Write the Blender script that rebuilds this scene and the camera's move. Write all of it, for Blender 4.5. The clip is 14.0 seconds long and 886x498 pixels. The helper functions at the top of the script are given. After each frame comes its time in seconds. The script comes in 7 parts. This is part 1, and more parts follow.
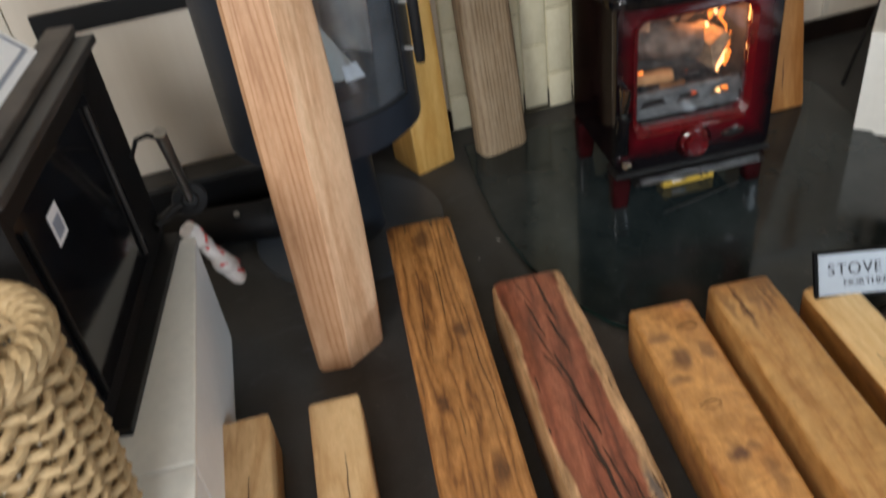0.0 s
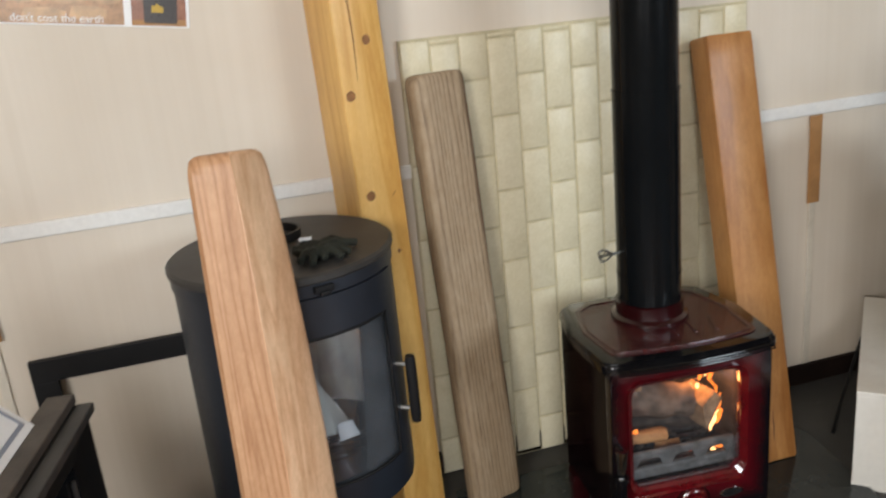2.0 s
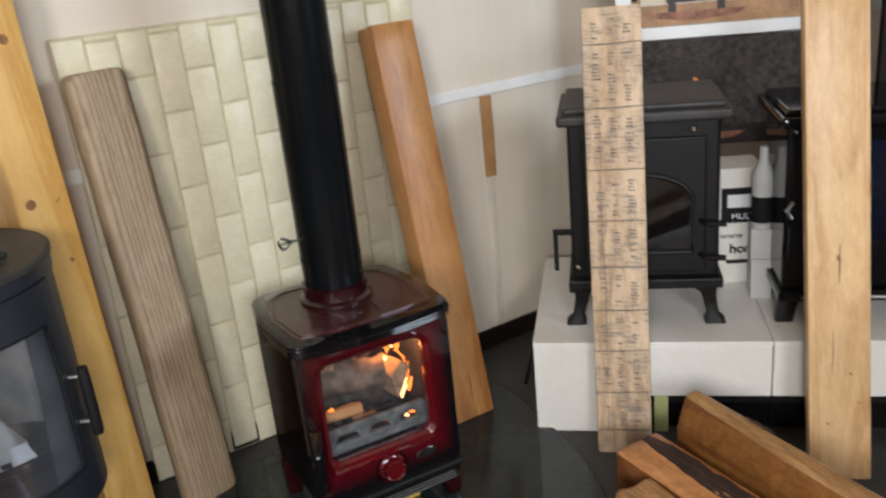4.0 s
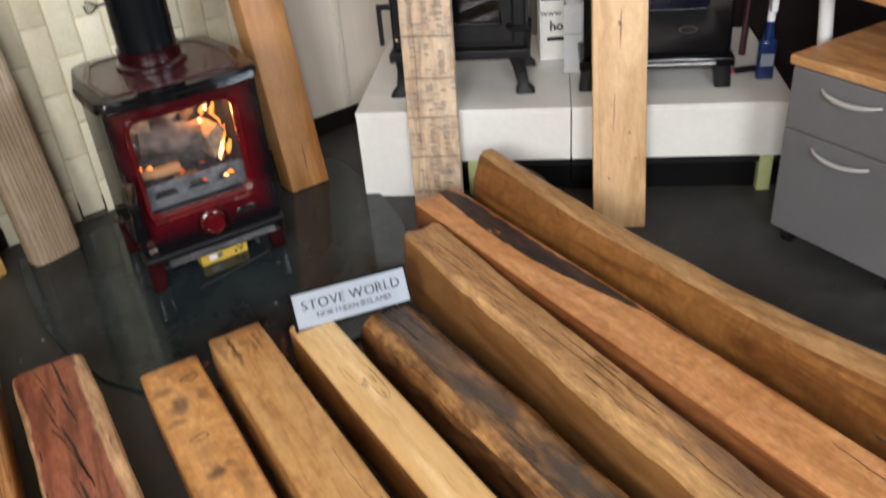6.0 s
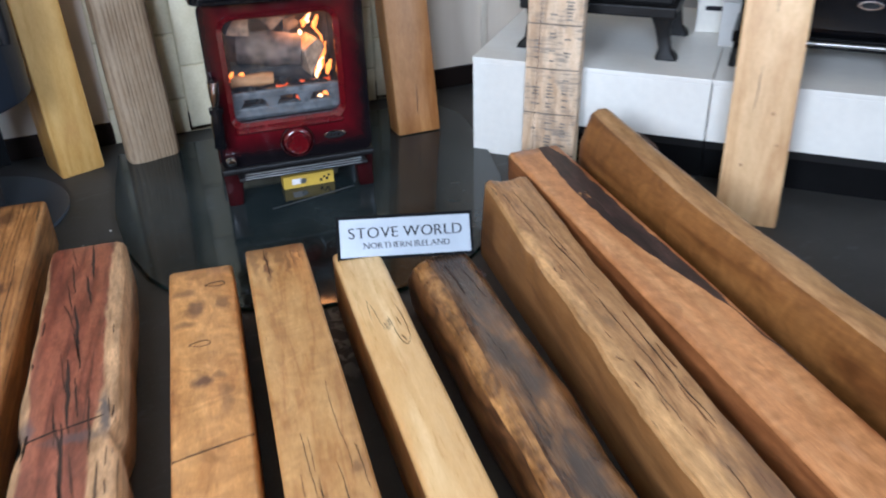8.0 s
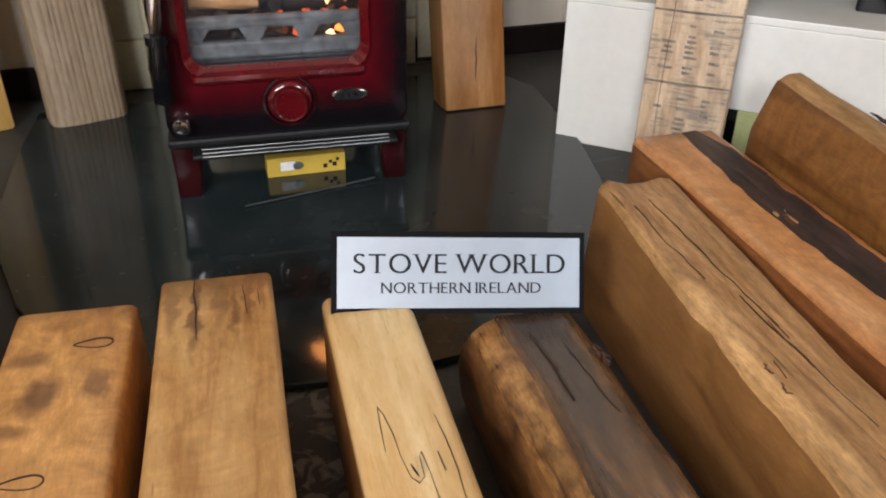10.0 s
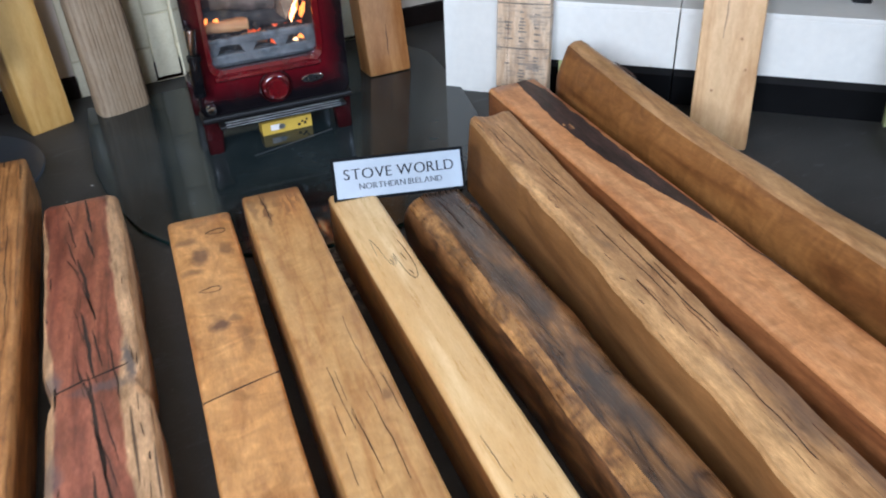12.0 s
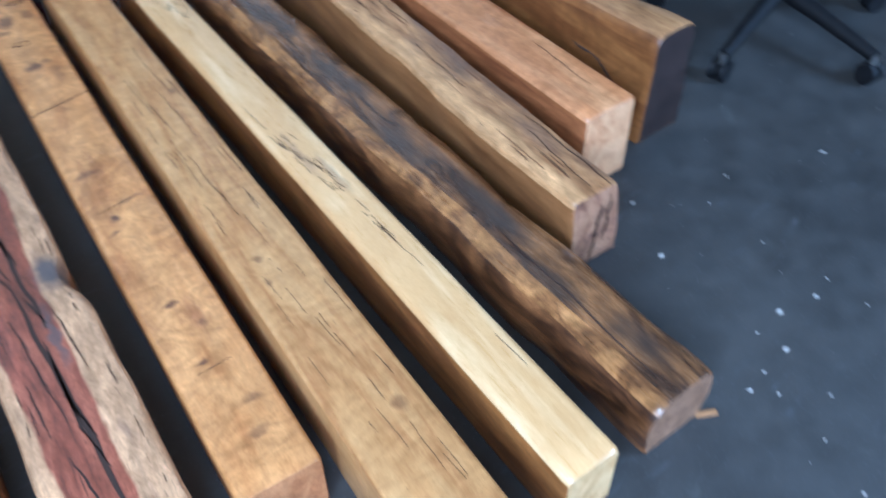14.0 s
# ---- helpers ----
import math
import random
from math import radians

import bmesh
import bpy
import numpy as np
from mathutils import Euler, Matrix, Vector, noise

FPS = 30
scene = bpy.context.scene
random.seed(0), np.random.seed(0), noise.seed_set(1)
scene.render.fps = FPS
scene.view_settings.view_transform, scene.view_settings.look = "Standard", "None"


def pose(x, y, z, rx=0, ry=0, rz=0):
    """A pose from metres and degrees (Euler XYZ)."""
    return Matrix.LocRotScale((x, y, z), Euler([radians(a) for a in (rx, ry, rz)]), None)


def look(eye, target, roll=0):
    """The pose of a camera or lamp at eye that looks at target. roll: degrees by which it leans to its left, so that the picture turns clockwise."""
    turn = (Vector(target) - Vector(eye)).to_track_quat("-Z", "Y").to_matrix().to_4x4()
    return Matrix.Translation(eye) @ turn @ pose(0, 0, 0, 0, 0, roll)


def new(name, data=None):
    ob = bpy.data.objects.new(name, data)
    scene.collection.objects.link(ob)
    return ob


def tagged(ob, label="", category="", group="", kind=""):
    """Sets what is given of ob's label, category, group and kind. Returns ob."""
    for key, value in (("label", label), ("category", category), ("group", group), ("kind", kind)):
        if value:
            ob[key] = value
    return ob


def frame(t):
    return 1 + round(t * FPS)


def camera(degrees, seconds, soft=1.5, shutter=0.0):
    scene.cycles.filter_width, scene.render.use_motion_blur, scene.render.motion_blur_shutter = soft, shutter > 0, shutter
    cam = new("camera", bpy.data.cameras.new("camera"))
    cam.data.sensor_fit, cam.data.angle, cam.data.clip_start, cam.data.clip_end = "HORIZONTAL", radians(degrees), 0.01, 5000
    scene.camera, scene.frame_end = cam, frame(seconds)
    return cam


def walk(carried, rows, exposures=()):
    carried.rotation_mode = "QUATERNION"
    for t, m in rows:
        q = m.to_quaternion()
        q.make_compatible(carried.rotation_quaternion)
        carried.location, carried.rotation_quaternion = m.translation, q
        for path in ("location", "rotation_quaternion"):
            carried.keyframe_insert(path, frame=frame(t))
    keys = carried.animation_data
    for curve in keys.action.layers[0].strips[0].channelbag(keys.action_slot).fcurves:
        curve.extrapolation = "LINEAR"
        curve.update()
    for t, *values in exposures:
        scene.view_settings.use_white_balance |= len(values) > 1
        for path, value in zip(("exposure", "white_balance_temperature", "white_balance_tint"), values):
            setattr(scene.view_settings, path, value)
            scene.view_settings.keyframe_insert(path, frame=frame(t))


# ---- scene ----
cam = camera(55.4, 14.0, soft=2.0, shutter=0.5)
PATH = [
    (0, (-1.023, -1.679, 1.368), (-0.722, -0.114, 0.158), -8.6),
    (0.5, (-1.033, -1.62, 1.418), (-0.655, 0.056, 0.394), -6.4),
    (1, (-1.018, -1.603, 1.46), (-0.562, 0.133, 0.577), -6.4),
    (1.5, (-1.031, -1.592, 1.49), (-0.598, 0.216, 0.752), -6.0),
    (2, (-1.019, -1.599, 1.507), (-0.527, 0.24, 0.893), -5.6),
    (2.5, (-0.984, -1.614, 1.519), (-0.379, 0.205, 0.949), -5.2),
    (3, (-0.948, -1.637, 1.519), (-0.169, 0.107, 0.925), -5.1),
    (3.2, (-0.917, -1.662, 1.517), (-0.082, 0.054, 0.92), -5.2),
    (5.3, (-0.777, -1.921, 1.432), (0.283, -0.466, 0.559), -5.9),
    (5.5, (-0.747, -1.984, 1.417), (0.297, -0.532, 0.521), -5.8),
    (6, (-0.697, -2.152, 1.384), (0.272, -0.762, 0.321), -5.0),
    (6.5, (-0.728, -2.338, 1.347), (0.162, -0.934, 0.235), -2.7),
    (7, (-0.724, -2.524, 1.339), (0.108, -1.176, 0.117), -1.3),
    (7.2, (-0.675, -2.516, 1.329), (0.113, -1.051, 0.219), -3.0),
    (9.3, (-0.213, -1.424, 0.743), (0.323, 0.218, -0.266), 0.1),
    (9.5, (-0.206, -1.409, 0.731), (0.34, 0.229, -0.279), 0.1),
    (10, (-0.214, -1.404, 0.726), (0.363, 0.215, -0.296), 1.0),
    (10.5, (-0.21, -1.406, 0.72), (0.393, 0.194, -0.317), 1.8),
    (11, (-0.264, -1.545, 0.805), (0.344, -0.067, -0.398), -0.1),
    (11.5, (-0.408, -1.862, 0.997), (0.264, -0.357, -0.136), 0.0),
    (12, (-0.553, -2.155, 1.148), (0.159, -0.681, -0.001), -2.5),
    (12.5, (-0.596, -2.339, 1.227), (0.137, -0.867, 0.088), -2.1),
    (13, (-0.617, -2.622, 1.261), (0.066, -1.204, 0.027), -1.8),
    (13.5, (-0.642, -2.761, 1.275), (0.056, -1.475, -0.088), -1.9),
    (14, (-0.746, -2.803, 1.28), (0.132, -1.738, -0.167), -1.0),
]
EXPOSURES = [(0, -0.24, 6000, 9), (0.5, 0.0, 6450, 11), (1, -0.02, 6700, 12), (1.5, -0.16, 6450, 12), (2, -0.3, 6250, 11), (3.2, -0.1, 6200, 11), (5.5, -0.34, 5750, 13), (6, 0.13, 5950, 12), (6.5, 0.18, 5750, 13), (7.2, 0.33, 4600, 9), (9.5, 0.08, 6020, 13), (10.5, 0.04, 5900, 13), (11.5, 0.2, 5550, 10), (12, 0.28, 5020, 10), (12.5, 0.33, 4860, 9), (13, 0.37, 4480, 8), (13.5, 0.34, 4200, 7), (14, 0.28, 4080, 7)]
walk(cam, [(t, look(eye, target, roll)) for t, eye, target, roll in PATH], EXPOSURES)

# ---- light ----
world = bpy.data.worlds.new("world")
scene.world = world
world.use_nodes = True
wn = world.node_tree
sky = wn.nodes.new("ShaderNodeTexSky")
sky.sky_type, sky.sun_disc = "NISHITA", False
sky.sun_elevation, sky.sun_rotation = radians(35), radians(200)
wn.links.new(sky.outputs[0], wn.nodes["Background"].inputs[0])
wn.nodes["Background"].inputs[1].default_value = 0.12


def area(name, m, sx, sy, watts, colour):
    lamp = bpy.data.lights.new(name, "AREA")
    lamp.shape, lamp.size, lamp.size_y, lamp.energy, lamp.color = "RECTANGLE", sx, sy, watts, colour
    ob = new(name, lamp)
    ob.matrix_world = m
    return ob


# daylight from a shop front window behind the walk and one to the west
area("window_light_1", look((2.7, -4.92, 2.35), (0.2, -0.3, 0.5)), 1.5, 1.0, 135, (0.86, 0.95, 1.0))
# added fill lamp that brightens the left side; no window is known there
area("south_fill_light", look((-1.9, -4.92, 2.35), (0.0, -0.2, 0.5)), 1.1, 1.0, 115, (0.98, 0.975, 0.95))
area("window_light_3", look((-3.33, -3.9, 2.40), (0.2, -0.2, 0.5)), 1.1, 1.0, 165, (1.0, 0.965, 0.90))

# the fire in the red stove
fire = bpy.data.lights.new("fire_light", "POINT")
fire.energy, fire.color, fire.shadow_soft_size = 1.7, (1.0, 0.36, 0.09), 0.05
new("fire_light", fire).location = (0.07, 0.125, 0.46)

# ---- materials ----


def nodes_of(name):
    m = bpy.data.materials.new(name)
    m.use_nodes = True
    nt = m.node_tree
    return m, nt, nt.nodes["Principled BSDF"]


def setp(bsdf, **kw):
    for k, v in kw.items():
        bsdf.inputs[k.replace("_", " ")].default_value = v


def coords(nt, scale, rand=0.0):
    tc = nt.nodes.new("ShaderNodeTexCoord")
    mp = nt.nodes.new("ShaderNodeMapping")
    mp.inputs["Scale"].default_value = scale
    nt.links.new(tc.outputs["Object"], mp.inputs["Vector"])
    if rand:
        oi = nt.nodes.new("ShaderNodeObjectInfo")
        mu = nt.nodes.new("ShaderNodeMath")
        mu.operation = "MULTIPLY"
        mu.inputs[1].default_value = rand
        nt.links.new(oi.outputs["Random"], mu.inputs[0])
        nt.links.new(mu.outputs[0], mp.inputs["Location"])
    return mp.outputs[0]


def noise_tex(nt, vec, scale, detail=4, rough=0.55, dist=0.0):
    n = nt.nodes.new("ShaderNodeTexNoise")
    n.inputs["Scale"].default_value, n.inputs["Detail"].default_value = scale, detail
    n.inputs["Roughness"].default_value, n.inputs["Distortion"].default_value = rough, dist
    nt.links.new(vec, n.inputs["Vector"])
    return n.outputs["Fac"]


def ramp(nt, fac, stops):
    r = nt.nodes.new("ShaderNodeValToRGB")
    e = r.color_ramp.elements
    while len(e) > 1:
        e.remove(e[-1])
    e[0].position, e[0].color = stops[0][0], (*stops[0][1], 1)
    for p, c in stops[1:]:
        x = e.new(p)
        x.color = (*c, 1)
    nt.links.new(fac, r.inputs[0])
    return r.outputs[0]


def mixc(nt, fac, a, b, mode="MIX"):
    m = nt.nodes.new("ShaderNodeMix")
    m.data_type, m.blend_type = "RGBA", mode
    for sock, v in ((m.inputs[0], fac), (m.inputs[6], a), (m.inputs[7], b)):
        if isinstance(v, (int, float)):
            sock.default_value = v
        elif isinstance(v, tuple):
            sock.default_value = (*v, 1)
        else:
            nt.links.new(v, sock)
    return m.outputs[2]


def maths(nt, op, a, b=0.0):
    m = nt.nodes.new("ShaderNodeMath")
    m.operation = op
    m.use_clamp = op not in ("SUBTRACT", "ABSOLUTE", "MULTIPLY", "ADD")
    for sock, v in ((m.inputs[0], a), (m.inputs[1], b)):
        if isinstance(v, (int, float)):
            sock.default_value = v
        else:
            nt.links.new(v, sock)
    return m.outputs[0]


def bump(nt, bsdf, height, strength=0.3, dist=0.002):
    b = nt.nodes.new("ShaderNodeBump")
    b.inputs["Strength"].default_value, b.inputs["Distance"].default_value = strength, dist
    nt.links.new(height, b.inputs["Height"])
    nt.links.new(b.outputs[0], bsdf.inputs["Normal"])


def plain(name, colour, rough=0.5, metal=0.0, vary=0.12, scale=9.0, bumpy=0.15, coat=0.0, spec=0.5):
    """A surface of one colour with stains at two scales and fine relief."""
    m, nt, b = nodes_of(name)
    v = coords(nt, (1, 1, 1))
    big, fine = noise_tex(nt, v, scale, 3), noise_tex(nt, v, scale * 14, 4)
    dark = tuple(c * (1 - 2 * vary) for c in colour)
    light = tuple(min(1, c * (1 + vary)) for c in colour)
    c = ramp(nt, big, [(0.3, dark), (0.7, light)])
    c = mixc(nt, 0.35, c, ramp(nt, fine, [(0.3, dark), (0.7, light)]))
    nt.links.new(c, b.inputs["Base Color"])
    nt.links.new(maths(nt, "ADD", maths(nt, "MULTIPLY", fine, 0.2), rough - 0.1), b.inputs["Roughness"])
    setp(b, Metallic=metal, Coat_Weight=coat, Specular_IOR_Level=spec)
    bump(nt, b, fine, bumpy)
    return m


def wood(name, light, mid, dark, rings=7.0, fine=0.5, rough=0.42, blotch=None, blotch_at=0.62, blotch_scale=1.2, stretch=0.9, coat=0.15, bumpy=0.25, edge=None, edge_at=0.05, edge_soft=0.02, cracks=0.0, spots=(), spot_colour=(0.06, 0.022, 0.01), straight=0.0, mottle=0.2, figure=0.0, flecks=0.0, edge_side=0, edge_mid=0.0, edge_taper=0.0, smudge=None):
    """Timber with its grain along the local x axis. edge: the colour of the sapwood beyond edge_at metres from the middle."""
    m, nt, b = nodes_of(name)
    tc = nt.nodes.new("ShaderNodeTexCoord").outputs["Object"]
    v = coords(nt, (stretch, 7, 7), 3.0)
    w = coords(nt, (5, 60, 60), 5.0)
    warp = noise_tex(nt, v, 1.3, 3, 0.6, 0.6)
    lines = nt.nodes.new("ShaderNodeMath")
    lines.operation = "PINGPONG"
    lines.inputs[1].default_value = 0.5
    base = maths(nt, "MULTIPLY", warp, rings)
    if straight:
        # lines that run along the timber, bent a little by the warp
        so = nt.nodes.new("ShaderNodeSeparateXYZ")
        nt.links.new(tc, so.inputs[0])
        across = maths(nt, "ADD", so.outputs["Y"], maths(nt, "MULTIPLY", so.outputs["Z"], 0.6))
        base = maths(nt, "ADD", base, maths(nt, "MULTIPLY", across, straight))
    nt.links.new(base, lines.inputs[0])
    fibre = noise_tex(nt, w, 2.6, 3, 0.6)
    g = maths(nt, "ADD", maths(nt, "MULTIPLY", lines.outputs[0], 1.2), maths(nt, "MULTIPLY", fibre, fine))
    c = ramp(nt, g, [(0.18, dark), (0.45, mid), (0.85, light)])
    patch = noise_tex(nt, coords(nt, (2.2, 7, 7), 7.0), blotch_scale, 4, 0.6)
    if edge:
        sep = nt.nodes.new("ShaderNodeSeparateXYZ")
        nt.links.new(tc, sep.inputs[0])
        far = maths(nt, "MULTIPLY", sep.outputs["Y"], edge_side) if edge_side else maths(nt, "ABSOLUTE", maths(nt, "SUBTRACT", sep.outputs["Y"], edge_mid))
        far = maths(nt, "ADD", far, maths(nt, "MULTIPLY", maths(nt, "SUBTRACT", patch, 0.5), 0.075))
        if edge_taper:
            far = maths(nt, "ADD", far, maths(nt, "MULTIPLY", sep.outputs["X"], edge_taper))
        mr = nt.nodes.new("ShaderNodeMapRange")
        mr.inputs["From Min"].default_value, mr.inputs["From Max"].default_value = edge_at, edge_at + edge_soft
        nt.links.new(far, mr.inputs["Value"])
        ce = ramp(nt, g, [(0.15, tuple(k * 0.62 for k in edge)), (0.5, edge), (0.9, tuple(min(1, k * 1.2) for k in edge))])
        c = mixc(nt, mr.outputs[0], c, ce)
    if blotch:
        k = ramp(nt, patch, [(blotch_at, (0, 0, 0)), (blotch_at + 0.1, (1, 1, 1))])
        c = mixc(nt, maths(nt, "MULTIPLY", k, 0.85), c, blotch)
    if cracks:
        cr = noise_tex(nt, coords(nt, (2.0, 46, 46), 9.0), 1.5, 2, 0.5)
        k = ramp(nt, cr, [(cracks - 0.03, (1, 1, 1)), (cracks, (0, 0, 0))])
        c = mixc(nt, maths(nt, "MULTIPLY", k, 0.8), c, tuple(x * 0.25 for x in dark))
    for amount, scale, seed in ((mottle, (5, 15, 15), 11.0), (mottle * 0.6, (20, 60, 60), 12.0), (mottle * 0.65, (55, 240, 240), 14.0), (figure, (12, 7, 7), 13.0)):
        if amount:
            # cloudy figure at several scales
            lo, hi = 1 - 1.5 * amount, 1 + 0.9 * amount
            cl = noise_tex(nt, coords(nt, scale, seed), 1.6, 4, 0.6, 2.2 if seed == 13.0 else 0.5)
            c = mixc(nt, 1.0, c, ramp(nt, cl, [(0.28, (lo, lo * 0.95, lo * 0.88)), (0.72, (hi, hi, hi))]), "MULTIPLY")
    if flecks:
        fl = noise_tex(nt, coords(nt, (15, 150, 150), 17.0), 1.2, 2, 0.5)
        k = ramp(nt, fl, [(flecks - 0.04, (1, 1, 1)), (flecks, (0, 0, 0))])
        c = mixc(nt, maths(nt, "MULTIPLY", k, 0.6), c, tuple(x * 0.45 for x in dark))
    if smudge:
        # faded rows of print
        rows = ramp(nt, noise_tex(nt, coords(nt, (150, 16, 1)), 1.0, 2), [(0.50, (0, 0, 0)), (0.60, (1, 1, 1))])
        zone = ramp(nt, noise_tex(nt, coords(nt, (9, 20, 1)), 1.0, 3), [(0.42, (0, 0, 0)), (0.58, (1, 1, 1))])
        c = mixc(nt, maths(nt, "MULTIPLY", maths(nt, "MULTIPLY", rows, zone), 0.65), c, smudge)
        c = mixc(nt, maths(nt, "MULTIPLY", zone, 0.22), c, smudge)
    if spots:
        # knots and pips: uneven soft ovals at their places along (x) and across (y)
        wob = nt.nodes.new("ShaderNodeTexNoise")
        wob.inputs["Scale"].default_value, wob.inputs["Detail"].default_value = 38, 3
        nt.links.new(tc, wob.inputs["Vector"])
        sub = nt.nodes.new("ShaderNodeVectorMath")
        sub.operation = "MULTIPLY_ADD"
        sub.inputs[1].default_value, sub.inputs[2].default_value = (0.03, 0.03, 0.0), (-0.015, -0.015, 0.0)
        nt.links.new(wob.outputs["Color"], sub.inputs[0])
        moved = nt.nodes.new("ShaderNodeVectorMath")
        nt.links.new(tc, moved.inputs[0])
        nt.links.new(sub.outputs[0], moved.inputs[1])
        total = None
        for sx, sy, rx, ry, depth in spots:
            mp = nt.nodes.new("ShaderNodeMapping")
            mp.inputs["Scale"].default_value = (1 / rx, 1 / ry, 0.0)
            mp.inputs["Location"].default_value = (-sx / rx, -sy / ry, 0.0)
            nt.links.new(moved.outputs[0], mp.inputs["Vector"])
            ln = nt.nodes.new("ShaderNodeVectorMath")
            ln.operation = "LENGTH"
            nt.links.new(mp.outputs[0], ln.inputs[0])
            mr = nt.nodes.new("ShaderNodeMapRange")
            mr.inputs["From Min"].default_value, mr.inputs["From Max"].default_value = 1.12, 0.45
            mr.inputs["To Max"].default_value = depth
            nt.links.new(ln.outputs["Value"], mr.inputs["Value"])
            total = mr.outputs[0] if total is None else maths(nt, "MAXIMUM", total, mr.outputs[0])
        c = mixc(nt, total, c, spot_colour)
    nt.links.new(c, b.inputs["Base Color"])
    nt.links.new(maths(nt, "ADD", maths(nt, "MULTIPLY", fibre, 0.25), rough - 0.12), b.inputs["Roughness"])
    setp(b, Coat_Weight=coat, Coat_Roughness=0.25)
    bump(nt, b, g, bumpy, 0.0015)
    return m


def glass_mat(name, tint, dust_haze=0.0):
    m, nt, b = nodes_of(name)
    t = nt.nodes.new("ShaderNodeBsdfTransparent")
    t.inputs[0].default_value = (*tint, 1)
    g = nt.nodes.new("ShaderNodeBsdfGlossy")
    g.inputs["Roughness"].default_value = 0.03
    f = nt.nodes.new("ShaderNodeFresnel")
    f.inputs[0].default_value = 1.45
    mx = nt.nodes.new("ShaderNodeMixShader")
    nt.links.new(f.outputs[0], mx.inputs[0])
    nt.links.new(t.outputs[0], mx.inputs[1])
    nt.links.new(g.outputs[0], mx.inputs[2])
    last = mx.outputs[0]
    if dust_haze:
        # a thin film of dust that also puts pale reflections into the colour
        d = nt.nodes.new("ShaderNodeBsdfDiffuse")
        d.inputs[0].default_value = (0.62, 0.66, 0.72, 1)
        m2 = nt.nodes.new("ShaderNodeMixShader")
        nt.links.new(maths(nt, "MULTIPLY", noise_tex(nt, coords(nt, (1, 1, 1)), 9, 4), 2 * dust_haze), m2.inputs[0])
        nt.links.new(last, m2.inputs[1])
        nt.links.new(d.outputs[0], m2.inputs[2])
        last = m2.outputs[0]
    nt.links.new(last, nt.nodes["Material Output"].inputs[0])
    return m


def glow(name, colour, strength):
    m, nt, b = nodes_of(name)
    setp(b, Base_Color=(*colour, 1), Emission_Color=(*colour, 1), Emission_Strength=strength)
    return m


def floor_material():
    m, nt, b = nodes_of("grey_vinyl")
    v = coords(nt, (1, 1, 1))
    big, mid, fine = noise_tex(nt, v, 1.6, 5, 0.6), noise_tex(nt, v, 11, 5, 0.65), noise_tex(nt, v, 160, 3)
    c = ramp(nt, big, [(0.3, (0.022, 0.0215, 0.0205)), (0.7, (0.064, 0.061, 0.056))])
    c = mixc(nt, 0.4, c, ramp(nt, mid, [(0.35, (0.015, 0.0155, 0.0155)), (0.68, (0.056, 0.0555, 0.054))]))
    c = mixc(nt, ramp(nt, fine, [(0.62, (0, 0, 0)), (0.75, (0.5, 0.5, 0.5))]), c, (0.12, 0.125, 0.13))
    stain = ramp(nt, noise_tex(nt, v, 5.5, 6, 0.7, 1.2), [(0.63, (0, 0, 0)), (0.70, (0.55, 0.55, 0.55))])
    c = mixc(nt, stain, c, (0.075, 0.078, 0.072))
    scuff = ramp(nt, noise_tex(nt, coords(nt, (10, 42, 1)), 1.0, 4, 0.6, 0.8), [(0.60, (0, 0, 0)), (0.72, (0.6, 0.6, 0.6))])
    zone = ramp(nt, noise_tex(nt, v, 2.3, 3), [(0.45, (0, 0, 0)), (0.6, (1, 1, 1))])
    c = mixc(nt, maths(nt, "MULTIPLY", scuff, zone), c, (0.085, 0.092, 0.10))
    # dried plaster smears by the corner of the hearth
    near = nt.nodes.new("ShaderNodeVectorMath")
    near.operation = "DISTANCE"
    near.inputs[1].default_value = (-0.10, -0.64, 0.0)
    nt.links.new(nt.nodes.new("ShaderNodeTexCoord").outputs["Object"], near.inputs[0])
    inside = ramp(nt, near.outputs["Value"], [(0.09, (1, 1, 1)), (0.20, (0, 0, 0))])
    smear = ramp(nt, noise_tex(nt, v, 30, 4, 0.6, 0.8), [(0.50, (0, 0, 0)), (0.58, (0.8, 0.8, 0.8))])
    c = mixc(nt, maths(nt, "MULTIPLY", inside, smear), c, (0.22, 0.20, 0.165))
    nt.links.new(c, b.inputs["Base Color"])
    nt.links.new(maths(nt, "ADD", maths(nt, "MULTIPLY", mid, 0.35), 0.42), b.inputs["Roughness"])
    bump(nt, b, fine, 0.2, 0.001)
    return m


def wall_material():
    m, nt, b = nodes_of("cream_wall_paint")
    v = coords(nt, (1, 1, 1))
    streak = noise_tex(nt, coords(nt, (38, 38, 0.6)), 1.0, 3)
    big = noise_tex(nt, v, 1.4, 4)
    c = ramp(nt, big, [(0.3, (0.64, 0.560, 0.455)), (0.7, (0.73, 0.655, 0.555))])
    c = mixc(nt, 0.08, c, ramp(nt, streak, [(0.35, (0.5, 0.44, 0.37)), (0.7, (0.8, 0.76, 0.7))]))
    nt.links.new(c, b.inputs["Base Color"])
    setp(b, Roughness=0.55)
    bump(nt, b, streak, 0.15, 0.001)
    return m


